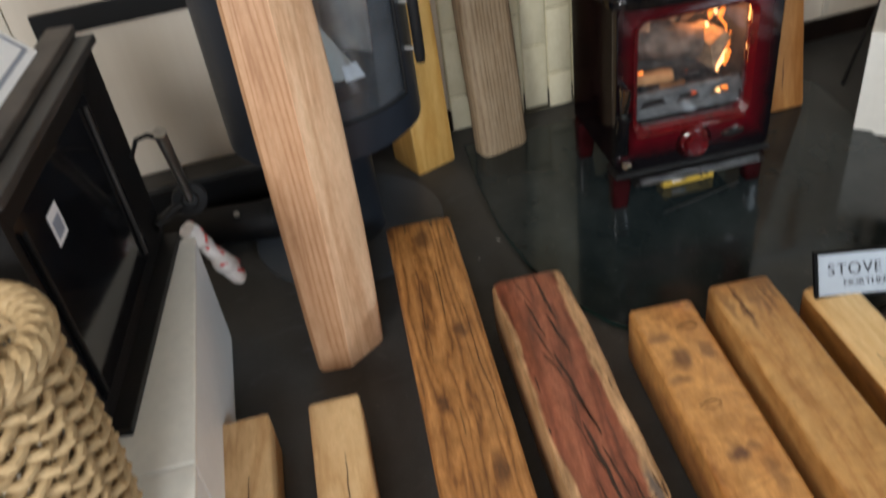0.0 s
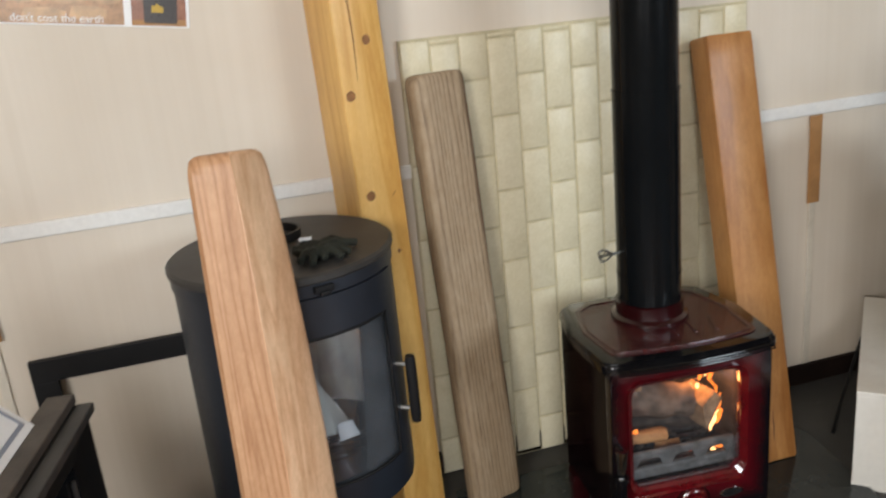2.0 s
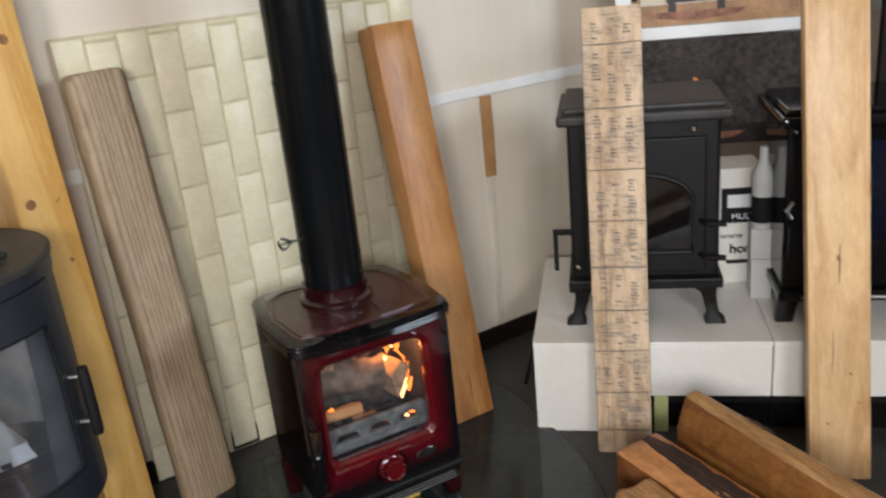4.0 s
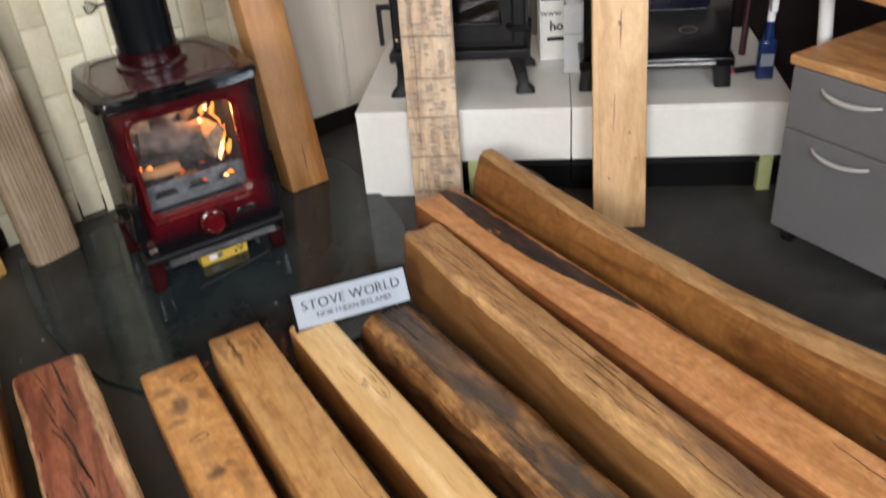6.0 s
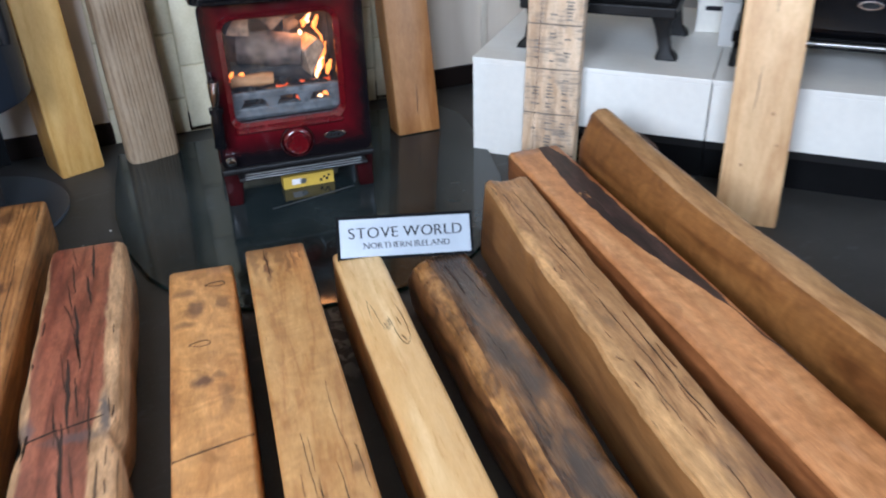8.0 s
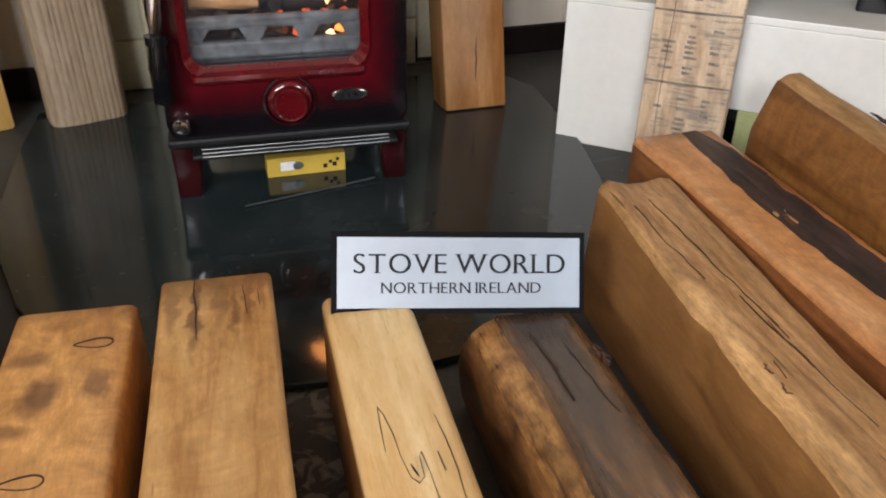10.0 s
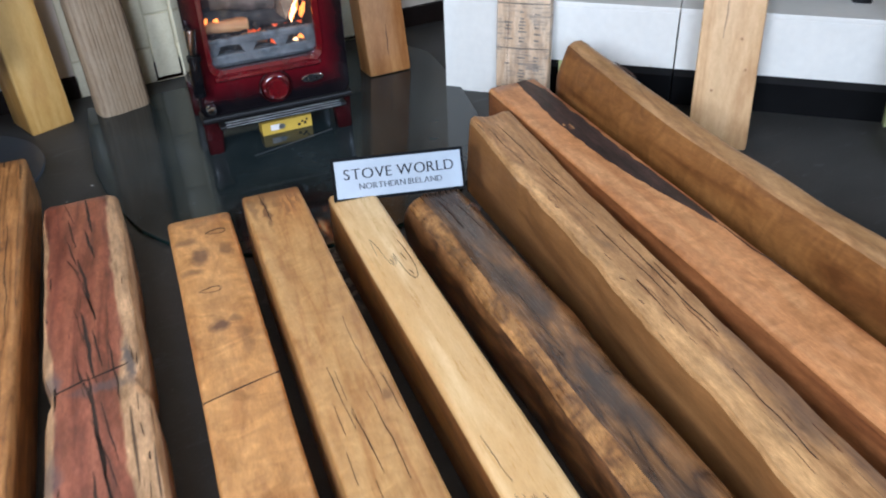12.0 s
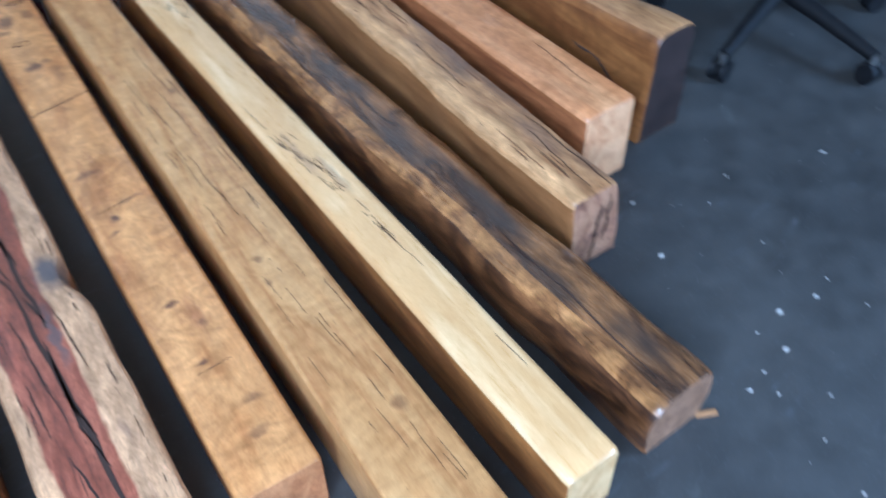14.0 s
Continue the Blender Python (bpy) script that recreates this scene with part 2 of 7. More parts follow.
def stone_tile_material():
    m, nt, b = nodes_of("cream_stone_tile")
    v = coords(nt, (1, 1, 1), 4.0)
    big, fine = noise_tex(nt, v, 14, 5, 0.65), noise_tex(nt, v, 120, 4)
    c = ramp(nt, big, [(0.3, (0.67, 0.60, 0.40)), (0.7, (0.80, 0.735, 0.54))])
    c = mixc(nt, 0.25, c, ramp(nt, fine, [(0.3, (0.45, 0.41, 0.26)), (0.7, (0.75, 0.71, 0.57))]))
    oi = nt.nodes.new("ShaderNodeObjectInfo")
    c = mixc(nt, 0.10, c, ramp(nt, oi.outputs["Random"], [(0.0, (0.53, 0.48, 0.32)), (1.0, (0.71, 0.665, 0.52))]))
    nt.links.new(c, b.inputs["Base Color"])
    setp(b, Roughness=0.38)
    bump(nt, b, big, 0.18, 0.002)
    return m


def enamel_material():
    """Red enamel that the maker sprayed to black towards the edges of the front."""
    m, nt, b = nodes_of("red_black_enamel")
    tc = nt.nodes.new("ShaderNodeTexCoord").outputs["Object"]
    sep = nt.nodes.new("ShaderNodeSeparateXYZ")
    nt.links.new(tc, sep.inputs[0])
    ax = maths(nt, "MULTIPLY", maths(nt, "ABSOLUTE", maths(nt, "ADD", sep.outputs["X"], 0.005)), 4.3)
    az = maths(nt, "ABSOLUTE", maths(nt, "MULTIPLY", maths(nt, "SUBTRACT", sep.outputs["Z"], 0.365), 4.1))
    far = maths(nt, "MAXIMUM", ax, az)
    n = noise_tex(nt, coords(nt, (1, 1, 1)), 30, 3)
    far = maths(nt, "ADD", far, maths(nt, "MULTIPLY", maths(nt, "SUBTRACT", n, 0.5), 0.12))
    c = ramp(nt, far, [(0.58, (0.092, 0.0036, 0.007)), (0.73, (0.042, 0.003, 0.005)), (0.88, (0.005, 0.004, 0.005))])
    nt.links.new(c, b.inputs["Base Color"])
    setp(b, Roughness=0.09, Coat_Weight=0.1, Coat_Roughness=0.02, Specular_IOR_Level=0.26)
    bump(nt, b, noise_tex(nt, coords(nt, (1, 1, 1)), 60, 2), 0.025, 0.001)
    return m


def wicker_material():
    m, nt, b = nodes_of("woven_seagrass")
    v = coords(nt, (1, 1, 1))
    n, f = noise_tex(nt, v, 25, 4), noise_tex(nt, coords(nt, (60, 60, 260)), 1.0, 3)
    c = ramp(nt, n, [(0.3, (0.26, 0.165, 0.070)), (0.7, (0.54, 0.38, 0.19))])
    c = mixc(nt, 0.4, c, ramp(nt, f, [(0.3, (0.19, 0.115, 0.048)), (0.7, (0.66, 0.49, 0.27))]))
    nt.links.new(c, b.inputs["Base Color"])
    setp(b, Roughness=0.65)
    bump(nt, b, f, 0.5, 0.002)
    return m


M_FLOOR, M_WALL, M_TILE, M_ENAMEL, M_WICKER = floor_material(), wall_material(), stone_tile_material(), enamel_material(), wicker_material()
M_GROUT = plain("pale_olive_joint", (0.58, 0.52, 0.34), 0.7, vary=0.15, scale=20)
M_RED = plain("red_enamel", (0.095, 0.0036, 0.006), 0.13, vary=0.2, scale=18, bumpy=0.08, coat=1.0)
M_LEG = plain("deep_red_enamel", (0.026, 0.0030, 0.004), 0.2, vary=0.4, scale=14, bumpy=0.2, coat=0.2)
M_LIDRED = plain("dark_red_pebbled_enamel", (0.052, 0.005, 0.007), 0.20, vary=0.35, scale=40, bumpy=0.7, coat=0.35, spec=0.5)
M_BLACKGLOSS = plain("black_gloss_enamel", (0.005, 0.005, 0.006), 0.08, vary=0.2, scale=20, bumpy=0.03, coat=0.1, spec=0.32)
M_CAST = plain("black_cast_iron", (0.007, 0.0065, 0.0065), 0.5, vary=0.3, scale=25, bumpy=0.4, spec=0.3)
M_SIDE = plain("black_red_enamel", (0.008, 0.0035, 0.004), 0.08, vary=0.4, scale=9, bumpy=0.03, spec=0.05)
M_STEEL = plain("blue_black_steel", (0.016, 0.021, 0.031), 0.42, vary=0.15, scale=7, bumpy=0.1)
M_DARKGLASS = plain("dark_mirror_glass", (0.006, 0.006, 0.007), 0.10, vary=0.2, scale=6, bumpy=0.0, spec=0.7)
M_FLUE = plain("satin_black_pipe", (0.005, 0.006, 0.007), 0.2, vary=0.1, scale=4, bumpy=0.0, spec=0.14)
M_DUSTY = plain("dusty_black_steel", (0.040, 0.038, 0.036), 0.55, vary=0.35, scale=9, bumpy=0.25)
M_RUSTY = plain("brown_dusty_steel", (0.075, 0.062, 0.052), 0.6, vary=0.35, scale=12, bumpy=0.3)
M_DISC = plain("smooth_grey_steel", (0.060, 0.068, 0.080), 0.38, vary=0.12, scale=5, bumpy=0.0, spec=0.5)
M_WIRE = plain("dark_steel_wire", (0.20, 0.20, 0.19), 0.35, metal=1.0, vary=0.2, scale=30)
M_DARK = plain("dark_brown_board", (0.014, 0.008, 0.006), 0.6, vary=0.3, scale=6, spec=0.2)
M_BLACK = plain("matt_black", (0.006, 0.006, 0.007), 0.6, vary=0.2, scale=12, spec=0.3)
M_JET = plain("flat_black_board", (0.004, 0.004, 0.0045), 0.7, vary=0.2, scale=12, spec=0.1)
M_CHROME = plain("chrome", (0.75, 0.75, 0.74), 0.14, metal=1.0, vary=0.08, scale=30, bumpy=0.05)
M_GALV = plain("dull_zinc", (0.42, 0.42, 0.41), 0.38, metal=1.0, vary=0.25, scale=25, bumpy=0.2)
M_WHITE = plain("white_laminate", (0.88, 0.88, 0.87), 0.4, vary=0.05, scale=3, bumpy=0.05)
M_CREAM = plain("cream_laminate", (0.85, 0.82, 0.74), 0.42, vary=0.07, scale=4, bumpy=0.06)
M_PLINTH = plain("warm_white_laminate", (0.84, 0.815, 0.75), 0.4, vary=0.05, scale=3, bumpy=0.05)
M_RAIL = plain("white_gloss_trim", (0.82, 0.815, 0.79), 0.4, vary=0.08, scale=5, bumpy=0.1)
M_BATTEN = plain("cream_batten", (0.66, 0.60, 0.50), 0.5, vary=0.08, scale=8)
M_TAN = plain("bare_tan_board", (0.42, 0.22, 0.085), 0.6, vary=0.15, scale=14)
M_CEIL = plain("ceiling_cream", (0.46, 0.39, 0.29), 0.7, vary=0.04, scale=2)
M_FARWALL = plain("tan_shop_wall", (0.33, 0.23, 0.13), 0.6, vary=0.1, scale=3)
M_SHEET = plain("white_paper", (0.86, 0.865, 0.875), 0.5, vary=0.03, scale=5, bumpy=0.03)
M_SPECK = plain("dirty_white_paint", (0.52, 0.50, 0.46), 0.6, vary=0.3, scale=90)
M_INK = plain("dark_ink", (0.012, 0.012, 0.015), 0.6, vary=0.1, spec=0.2)
M_GREY_INK = plain("grey_blue_ink", (0.28, 0.31, 0.38), 0.5, vary=0.1)
M_BRUSHED = plain("brushed_aluminium", (0.34, 0.36, 0.385), 0.42, metal=0.55, vary=0.04, scale=30, bumpy=0.1)
M_PED = plain("warm_grey_steel", (0.150, 0.148, 0.150), 0.45, vary=0.07, scale=5, bumpy=0.08)
M_HANDLE = plain("silver_plastic", (0.55, 0.55, 0.53), 0.35, metal=0.4, vary=0.05)
M_BEECH = wood("beech_laminate", (0.62, 0.36, 0.16), (0.55, 0.30, 0.12), (0.46, 0.23, 0.09), rings=3, fine=0.3, rough=0.4)
M_YELLOW = plain("yellow_card", (0.52, 0.34, 0.04), 0.5, vary=0.08, scale=20)
M_LIME = plain("pale_green_paint", (0.50, 0.54, 0.24), 0.55, vary=0.12, scale=12)
M_TAPE = plain("white_film", (0.76, 0.70, 0.66), 0.25, vary=0.12, scale=40, bumpy=0.6)
M_TAPERED = plain("red_print", (0.62, 0.05, 0.05), 0.35, vary=0.1)
M_BLUE = plain("blue_plastic", (0.010, 0.028, 0.11), 0.2, vary=0.2, scale=20)
M_PINK = plain("dark_pink_plastic", (0.045, 0.006, 0.012), 0.4, vary=0.2)
M_CARD = plain("white_box_card", (0.62, 0.62, 0.60), 0.6, vary=0.08, scale=10)
M_GLOVE = plain("dark_green_cloth", (0.016, 0.019, 0.012), 0.9, vary=0.35, scale=30, bumpy=0.8)
M_GLASS, M_SMOKE = glass_mat("clear_glass", (0.90, 0.90, 0.89), 0.010), glass_mat("smoked_glass", (0.30, 0.33, 0.36))
M_CLEAR = glass_mat("faintly_grey_glass", (0.84, 0.87, 0.90), 0.035)
M_FLAME, M_FLAME2, M_EMBER = glow("flame", (1.0, 0.25, 0.03), 2.4), glow("flame_core", (1.0, 0.55, 0.20), 4.5), glow("ember", (1.0, 0.12, 0.02), 0.7)
M_ASHWOOD = wood("firewood", (0.62, 0.36, 0.17), (0.5, 0.26, 0.11), (0.3, 0.14, 0.05), rings=4, rough=0.7, coat=0)
M_PALELOG = plain("ash_white_log_end", (0.40, 0.27, 0.17), 0.8, vary=0.4, scale=40, bumpy=0.6)
M_ASHLOG = plain("ash_grey_burnt_log", (0.17, 0.125, 0.10), 0.85, vary=0.5, scale=30, bumpy=0.8)
M_CHAR = plain("charred_log", (0.060, 0.048, 0.042), 0.8, vary=0.5, scale=40, bumpy=0.9)
M_GRATE = plain("ash_grey_iron", (0.15, 0.155, 0.165), 0.55, vary=0.4, scale=40, bumpy=0.5)
M_BRICK = plain("sooty_fire_brick", (0.11, 0.085, 0.065), 0.85, vary=0.45, scale=14, bumpy=0.5)
M_VERM = plain("pale_fire_board", (0.70, 0.66, 0.60), 0.8, vary=0.25, scale=10, bumpy=0.3)
M_POSTER = plain("warm_poster_print", (0.46, 0.26, 0.13), 0.3, vary=0.35, scale=9)
M_POSTER2 = plain("dark_poster_print", (0.030, 0.022, 0.020), 0.3, vary=0.4, scale=12)
M_POSTER3 = plain("beige_poster_print", (0.62, 0.53, 0.42), 0.3, vary=0.12, scale=7)
M_POSTER4 = plain("brick_poster_print", (0.33, 0.14, 0.08), 0.3, vary=0.4, scale=25)

m, nt, b = nodes_of("dark_hearth_glass")
setp(b, Base_Color=(0.034, 0.043, 0.039, 1), Roughness=0.06, IOR=1.5, Specular_IOR_Level=0.4)
nt.links.new(maths(nt, "ADD", maths(nt, "MULTIPLY", noise_tex(nt, coords(nt, (1, 1, 1)), 5, 4), 0.14), 0.02), b.inputs["Roughness"])
dv = coords(nt, (1, 1, 1))
dust_haze = ramp(nt, noise_tex(nt, dv, 3.2, 5, 0.65), [(0.42, (0, 0, 0)), (0.72, (0.6, 0.6, 0.6))])
speck = ramp(nt, noise_tex(nt, dv, 75, 3, 0.6), [(0.66, (0, 0, 0)), (0.74, (1, 1, 1))])
scr = ramp(nt, noise_tex(nt, coords(nt, (9, 140, 1)), 1.0, 2), [(0.70, (0, 0, 0)), (0.76, (0.6, 0.6, 0.6))])
film = mixc(nt, dust_haze, (0.014, 0.020, 0.021), (0.046, 0.054, 0.053))
nt.links.new(mixc(nt, maths(nt, "MULTIPLY", maths(nt, "MAXIMUM", speck, scr), 0.28), film, (0.22, 0.23, 0.22)), b.inputs["Base Color"])
M_HEARTH = m
M_HEDGE = plain("green_glass_edge", (0.02, 0.06, 0.05), 0.15, vary=0.2)

# timbers
M_B0 = wood("brown_striped_pine", (0.500, 0.242, 0.077), (0.370, 0.162, 0.045), (0.085, 0.034, 0.013), straight=45, rings=7, fine=0.6, blotch=(0.06, 0.03, 0.016), blotch_at=0.68, cracks=0.33, mottle=0.25,
            spots=((0.08, 0.0, 0.05, 0.028, 0.75), (0.42, 0.03, 0.04, 0.016, 0.8), (0.62, -0.04, 0.03, 0.014, 0.8), (0.80, 0.035, 0.05, 0.016, 0.7), (1.05, 0.0, 0.02, 0.012, 0.8), (1.35, 0.05, 0.02, 0.01, 0.8)))
M_B1 = wood("red_heartwood", (0.33, 0.110, 0.058), (0.25, 0.075, 0.040), (0.11, 0.036, 0.021), rings=5, fine=0.6, rough=0.36, blotch=(0.15, 0.085, 0.07), blotch_at=0.63, edge=(0.60, 0.37, 0.19), edge_at=0.055, edge_soft=0.007, edge_mid=-0.010, edge_taper=0.006, cracks=0.30, mottle=0.28, coat=0.3, flecks=0.32,
            spots=((1.27, 0.055, 0.05, 0.03, 0.9), (1.30, 0.085, 0.03, 0.02, 0.9), (0.62, 0.06, 0.07, 0.010, 0.85), (0.67, 0.02, 0.015, 0.07, 0.6), (0.63, -0.07, 0.03, 0.02, 0.7), (0.85, -0.075, 0.06, 0.02, 0.6), (1.06, -0.055, 0.05, 0.022, 0.75), (1.15, -0.06, 0.03, 0.02, 0.8), (1.42, 0.02, 0.09, 0.010, 0.7)), spot_colour=(0.085, 0.072, 0.070))
M_B2 = wood("orange_brown_pippy_oak", (0.640, 0.345, 0.119), (0.580, 0.294, 0.093), (0.470, 0.212, 0.061), rings=3, fine=0.4, rough=0.34, coat=0.35, blotch=(0.30, 0.12, 0.042), blotch_at=0.60, stretch=2.2, mottle=0.15, figure=0.20,
            spots=((0.10, -0.035, 0.018, 0.030, 0.55), (0.165, -0.015, 0.035, 0.020, 0.75), (0.155, 0.04, 0.030, 0.016, 0.6), (0.215, -0.04, 0.014, 0.028, 0.5), (0.405, -0.010, 0.022, 0.022, 0.85), (0.39, 0.02, 0.012, 0.018, 0.5), (0.46, 0.03, 0.04, 0.014, 0.4),
                   (0.98, 0.02, 0.006, 0.035, 0.5), (1.02, -0.02, 0.012, 0.012, 0.85), (1.06, -0.035, 0.008, 0.014, 0.7), (1.29, -0.012, 0.010, 0.012, 0.8), (1.36, 0.02, 0.012, 0.012, 0.5), (1.44, -0.015, 0.008, 0.010, 0.8), (1.55, 0.03, 0.012, 0.018, 0.5), (1.61, 0.01, 0.01, 0.022, 0.5), (0.86, -0.03, 0.012, 0.03, 0.5)), spot_colour=(0.085, 0.034, 0.022))
M_B3 = wood("honey_oak", (0.580, 0.352, 0.136), (0.520, 0.296, 0.104), (0.400, 0.197, 0.062), rings=4, fine=0.5, rough=0.34, coat=0.3, blotch=(0.40, 0.19, 0.062), blotch_at=0.66, mottle=0.10, figure=0.14, flecks=0.27,
            spots=((0.02, 0.0, 0.05, 0.09, 0.35), (0.06, -0.050, 0.06, 0.010, 0.55), (0.07, -0.024, 0.10, 0.008, 0.8), (0.05, 0.006, 0.06, 0.012, 0.6), (0.075, 0.020, 0.06, 0.006, 0.65), (0.06, 0.036, 0.055, 0.006, 0.6), (0.05, 0.052, 0.045, 0.006, 0.6), (0.72, 0.048, 0.014, 0.012, 0.6), (1.30, -0.02, 0.014, 0.010, 0.6), (1.36, -0.03, 0.012, 0.010, 0.6), (1.7, 0.03, 0.02, 0.014, 0.6)), spot_colour=(0.12, 0.045, 0.018))
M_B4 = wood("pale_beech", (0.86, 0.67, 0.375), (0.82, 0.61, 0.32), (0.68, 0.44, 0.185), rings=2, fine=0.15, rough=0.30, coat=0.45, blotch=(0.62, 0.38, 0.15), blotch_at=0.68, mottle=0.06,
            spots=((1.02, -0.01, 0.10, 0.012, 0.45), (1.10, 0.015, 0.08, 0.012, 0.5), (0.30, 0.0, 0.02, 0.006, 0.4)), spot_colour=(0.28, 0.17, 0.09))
# darker amber copy of the beech: shade on the sides put into colour
M_B4S = wood("shaded_beech_side", (0.32, 0.15, 0.038), (0.27, 0.12, 0.030), (0.16, 0.064, 0.018), rings=4, fine=0.4, mottle=0.25)
M_B5 = wood("dark_waney_oak", (0.29, 0.145, 0.052), (0.16, 0.080, 0.031), (0.045, 0.023, 0.013), rings=4, fine=0.4, rough=0.26, coat=0.5, blotch=(0.075, 0.040, 0.024), blotch_at=0.56, blotch_scale=1.8, bumpy=0.4, stretch=2.0, mottle=0.30, flecks=0.27,
            spots=((0.09, 0.020, 0.27, 0.052, 0.88), (0.38, 0.006, 0.085, 0.040, 0.9), (0.47, 0.022, 0.05, 0.028, 0.8), (0.71, 0.014, 0.10, 0.030, 0.9), (0.80, 0.030, 0.06, 0.024, 0.8), (1.02, -0.004, 0.12, 0.034, 0.85), (1.30, 0.022, 0.13, 0.030, 0.85), (1.52, -0.010, 0.10, 0.030, 0.8), (1.70, 0.020, 0.08, 0.030, 0.7)), spot_colour=(0.050, 0.033, 0.023))
M_B5G = wood("golden_gnarled_sapwood", (0.45, 0.235, 0.075), (0.29, 0.140, 0.043), (0.10, 0.044, 0.016), rings=5, fine=0.6, rough=0.30, coat=0.4, blotch=(0.12, 0.055, 0.022), blotch_at=0.60, blotch_scale=2.8, bumpy=1.0, stretch=4.0, mottle=0.34, figure=0.25)
M_B5F = wood("dark_brown_bark_flank", (0.25, 0.115, 0.038), (0.125, 0.055, 0.020), (0.035, 0.016, 0.008), rings=4, fine=0.5, rough=0.34, coat=0.3, bumpy=0.7, stretch=2.5, mottle=0.34)
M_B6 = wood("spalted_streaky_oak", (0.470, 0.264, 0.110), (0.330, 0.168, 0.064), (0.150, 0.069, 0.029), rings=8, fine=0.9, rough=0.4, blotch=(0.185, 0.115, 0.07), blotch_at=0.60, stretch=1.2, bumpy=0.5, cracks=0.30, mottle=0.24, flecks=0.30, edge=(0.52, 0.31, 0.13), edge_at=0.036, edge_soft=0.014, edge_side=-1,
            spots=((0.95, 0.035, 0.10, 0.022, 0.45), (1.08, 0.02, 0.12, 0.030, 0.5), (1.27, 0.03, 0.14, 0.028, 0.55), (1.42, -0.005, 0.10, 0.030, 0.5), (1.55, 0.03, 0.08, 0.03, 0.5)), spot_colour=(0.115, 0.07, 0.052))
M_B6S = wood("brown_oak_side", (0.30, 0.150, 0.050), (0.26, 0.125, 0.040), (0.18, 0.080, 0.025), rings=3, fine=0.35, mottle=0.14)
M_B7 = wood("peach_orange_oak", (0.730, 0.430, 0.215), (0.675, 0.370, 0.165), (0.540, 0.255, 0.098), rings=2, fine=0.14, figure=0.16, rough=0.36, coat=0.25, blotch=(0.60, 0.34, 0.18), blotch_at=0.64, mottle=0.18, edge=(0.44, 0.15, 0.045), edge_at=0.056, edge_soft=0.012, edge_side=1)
# russet sides of the peach beam, their shade put into the colour
M_B7S = wood("shaded_russet_side", (0.29, 0.118, 0.040), (0.23, 0.088, 0.028), (0.135, 0.046, 0.015), rings=6, fine=0.5, mottle=0.2)
M_B8 = wood("olive_brown_oak", (0.480, 0.285, 0.125), (0.400, 0.225, 0.090), (0.250, 0.120, 0.043), rings=4, fine=0.6, mottle=0.22)
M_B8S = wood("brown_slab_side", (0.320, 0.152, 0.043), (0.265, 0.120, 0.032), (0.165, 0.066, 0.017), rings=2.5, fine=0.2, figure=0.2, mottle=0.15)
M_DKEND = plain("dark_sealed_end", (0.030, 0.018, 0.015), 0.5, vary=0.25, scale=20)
M_BARK = wood("dark_bark_pocket", (0.060, 0.030, 0.024), (0.036, 0.018, 0.015), (0.014, 0.009, 0.008), rings=5, fine=0.8, rough=0.5, bumpy=0.9, mottle=0.5)
M_CRACK = plain("dark_crack", (0.040, 0.020, 0.011), 0.8, vary=0.2)
M_KNOT = plain("brown_knot", (0.14, 0.055, 0.024), 0.55, vary=0.3, scale=60)
M_PIN = plain("pale_brown_knot", (0.30, 0.135, 0.045), 0.55, vary=0.3, scale=60)
M_END = wood("orange_end_grain", (0.50, 0.25, 0.10), (0.43, 0.20, 0.075), (0.30, 0.12, 0.045), rings=6, fine=0.7, rough=0.55)
M_END4 = wood("pale_cream_end", (0.78, 0.58, 0.30), (0.73, 0.52, 0.25), (0.62, 0.40, 0.17), rings=5, fine=0.4, rough=0.5, mottle=0.12)
M_END5 = wood("brown_log_end", (0.36, 0.22, 0.13), (0.28, 0.165, 0.095), (0.15, 0.08, 0.045), rings=8, fine=0.6, rough=0.5, mottle=0.25)
M_END6 = wood("pink_brown_end", (0.43, 0.25, 0.145), (0.34, 0.185, 0.105), (0.15, 0.065, 0.05), rings=5, fine=0.6, rough=0.45, blotch=(0.11, 0.05, 0.045), blotch_at=0.60, blotch_scale=5.0, mottle=0.2)
M_END7 = wood("pale_peach_end", (0.70, 0.44, 0.24), (0.64, 0.375, 0.19), (0.53, 0.275, 0.125), rings=4, fine=0.3, rough=0.45, mottle=0.12)
M_REDP = wood("pink_douglas_fir", (0.56, 0.345, 0.205), (0.51, 0.295, 0.165), (0.385, 0.20, 0.10), straight=62, rings=7, fine=0.45, rough=0.5, coat=0.05, stretch=0.3, mottle=0.09)
# chamfer grain, paler than the front: side light is put into the colour
M_REDC = wood("pale_lit_chamfer", (0.80, 0.58, 0.40), (0.74, 0.50, 0.33), (0.63, 0.39, 0.235), rings=5, fine=0.4, rough=0.5, coat=0.05, stretch=0.5, mottle=0.10)
M_YEL = wood("yellow_pine", (0.80, 0.54, 0.20), (0.75, 0.48, 0.155), (0.66, 0.38, 0.10), rings=4, fine=0.3, rough=0.4, coat=0.2, stretch=0.5, mottle=0.05)
M_GREYW = wood("grey_weathered_oak", (0.40, 0.32, 0.225), (0.26, 0.195, 0.130), (0.070, 0.046, 0.030), straight=72, rings=4, fine=0.95, rough=0.65, coat=0, bumpy=0.7, stretch=0.3, mottle=0.10, edge=(0.15, 0.10, 0.065), edge_at=0.060, edge_soft=0.014, edge_side=-1)
M_BROWN = wood("tan_smooth_oak", (0.49, 0.255, 0.088), (0.44, 0.21, 0.065), (0.365, 0.158, 0.043), rings=3, fine=0.3, rough=0.45, mottle=0.10)
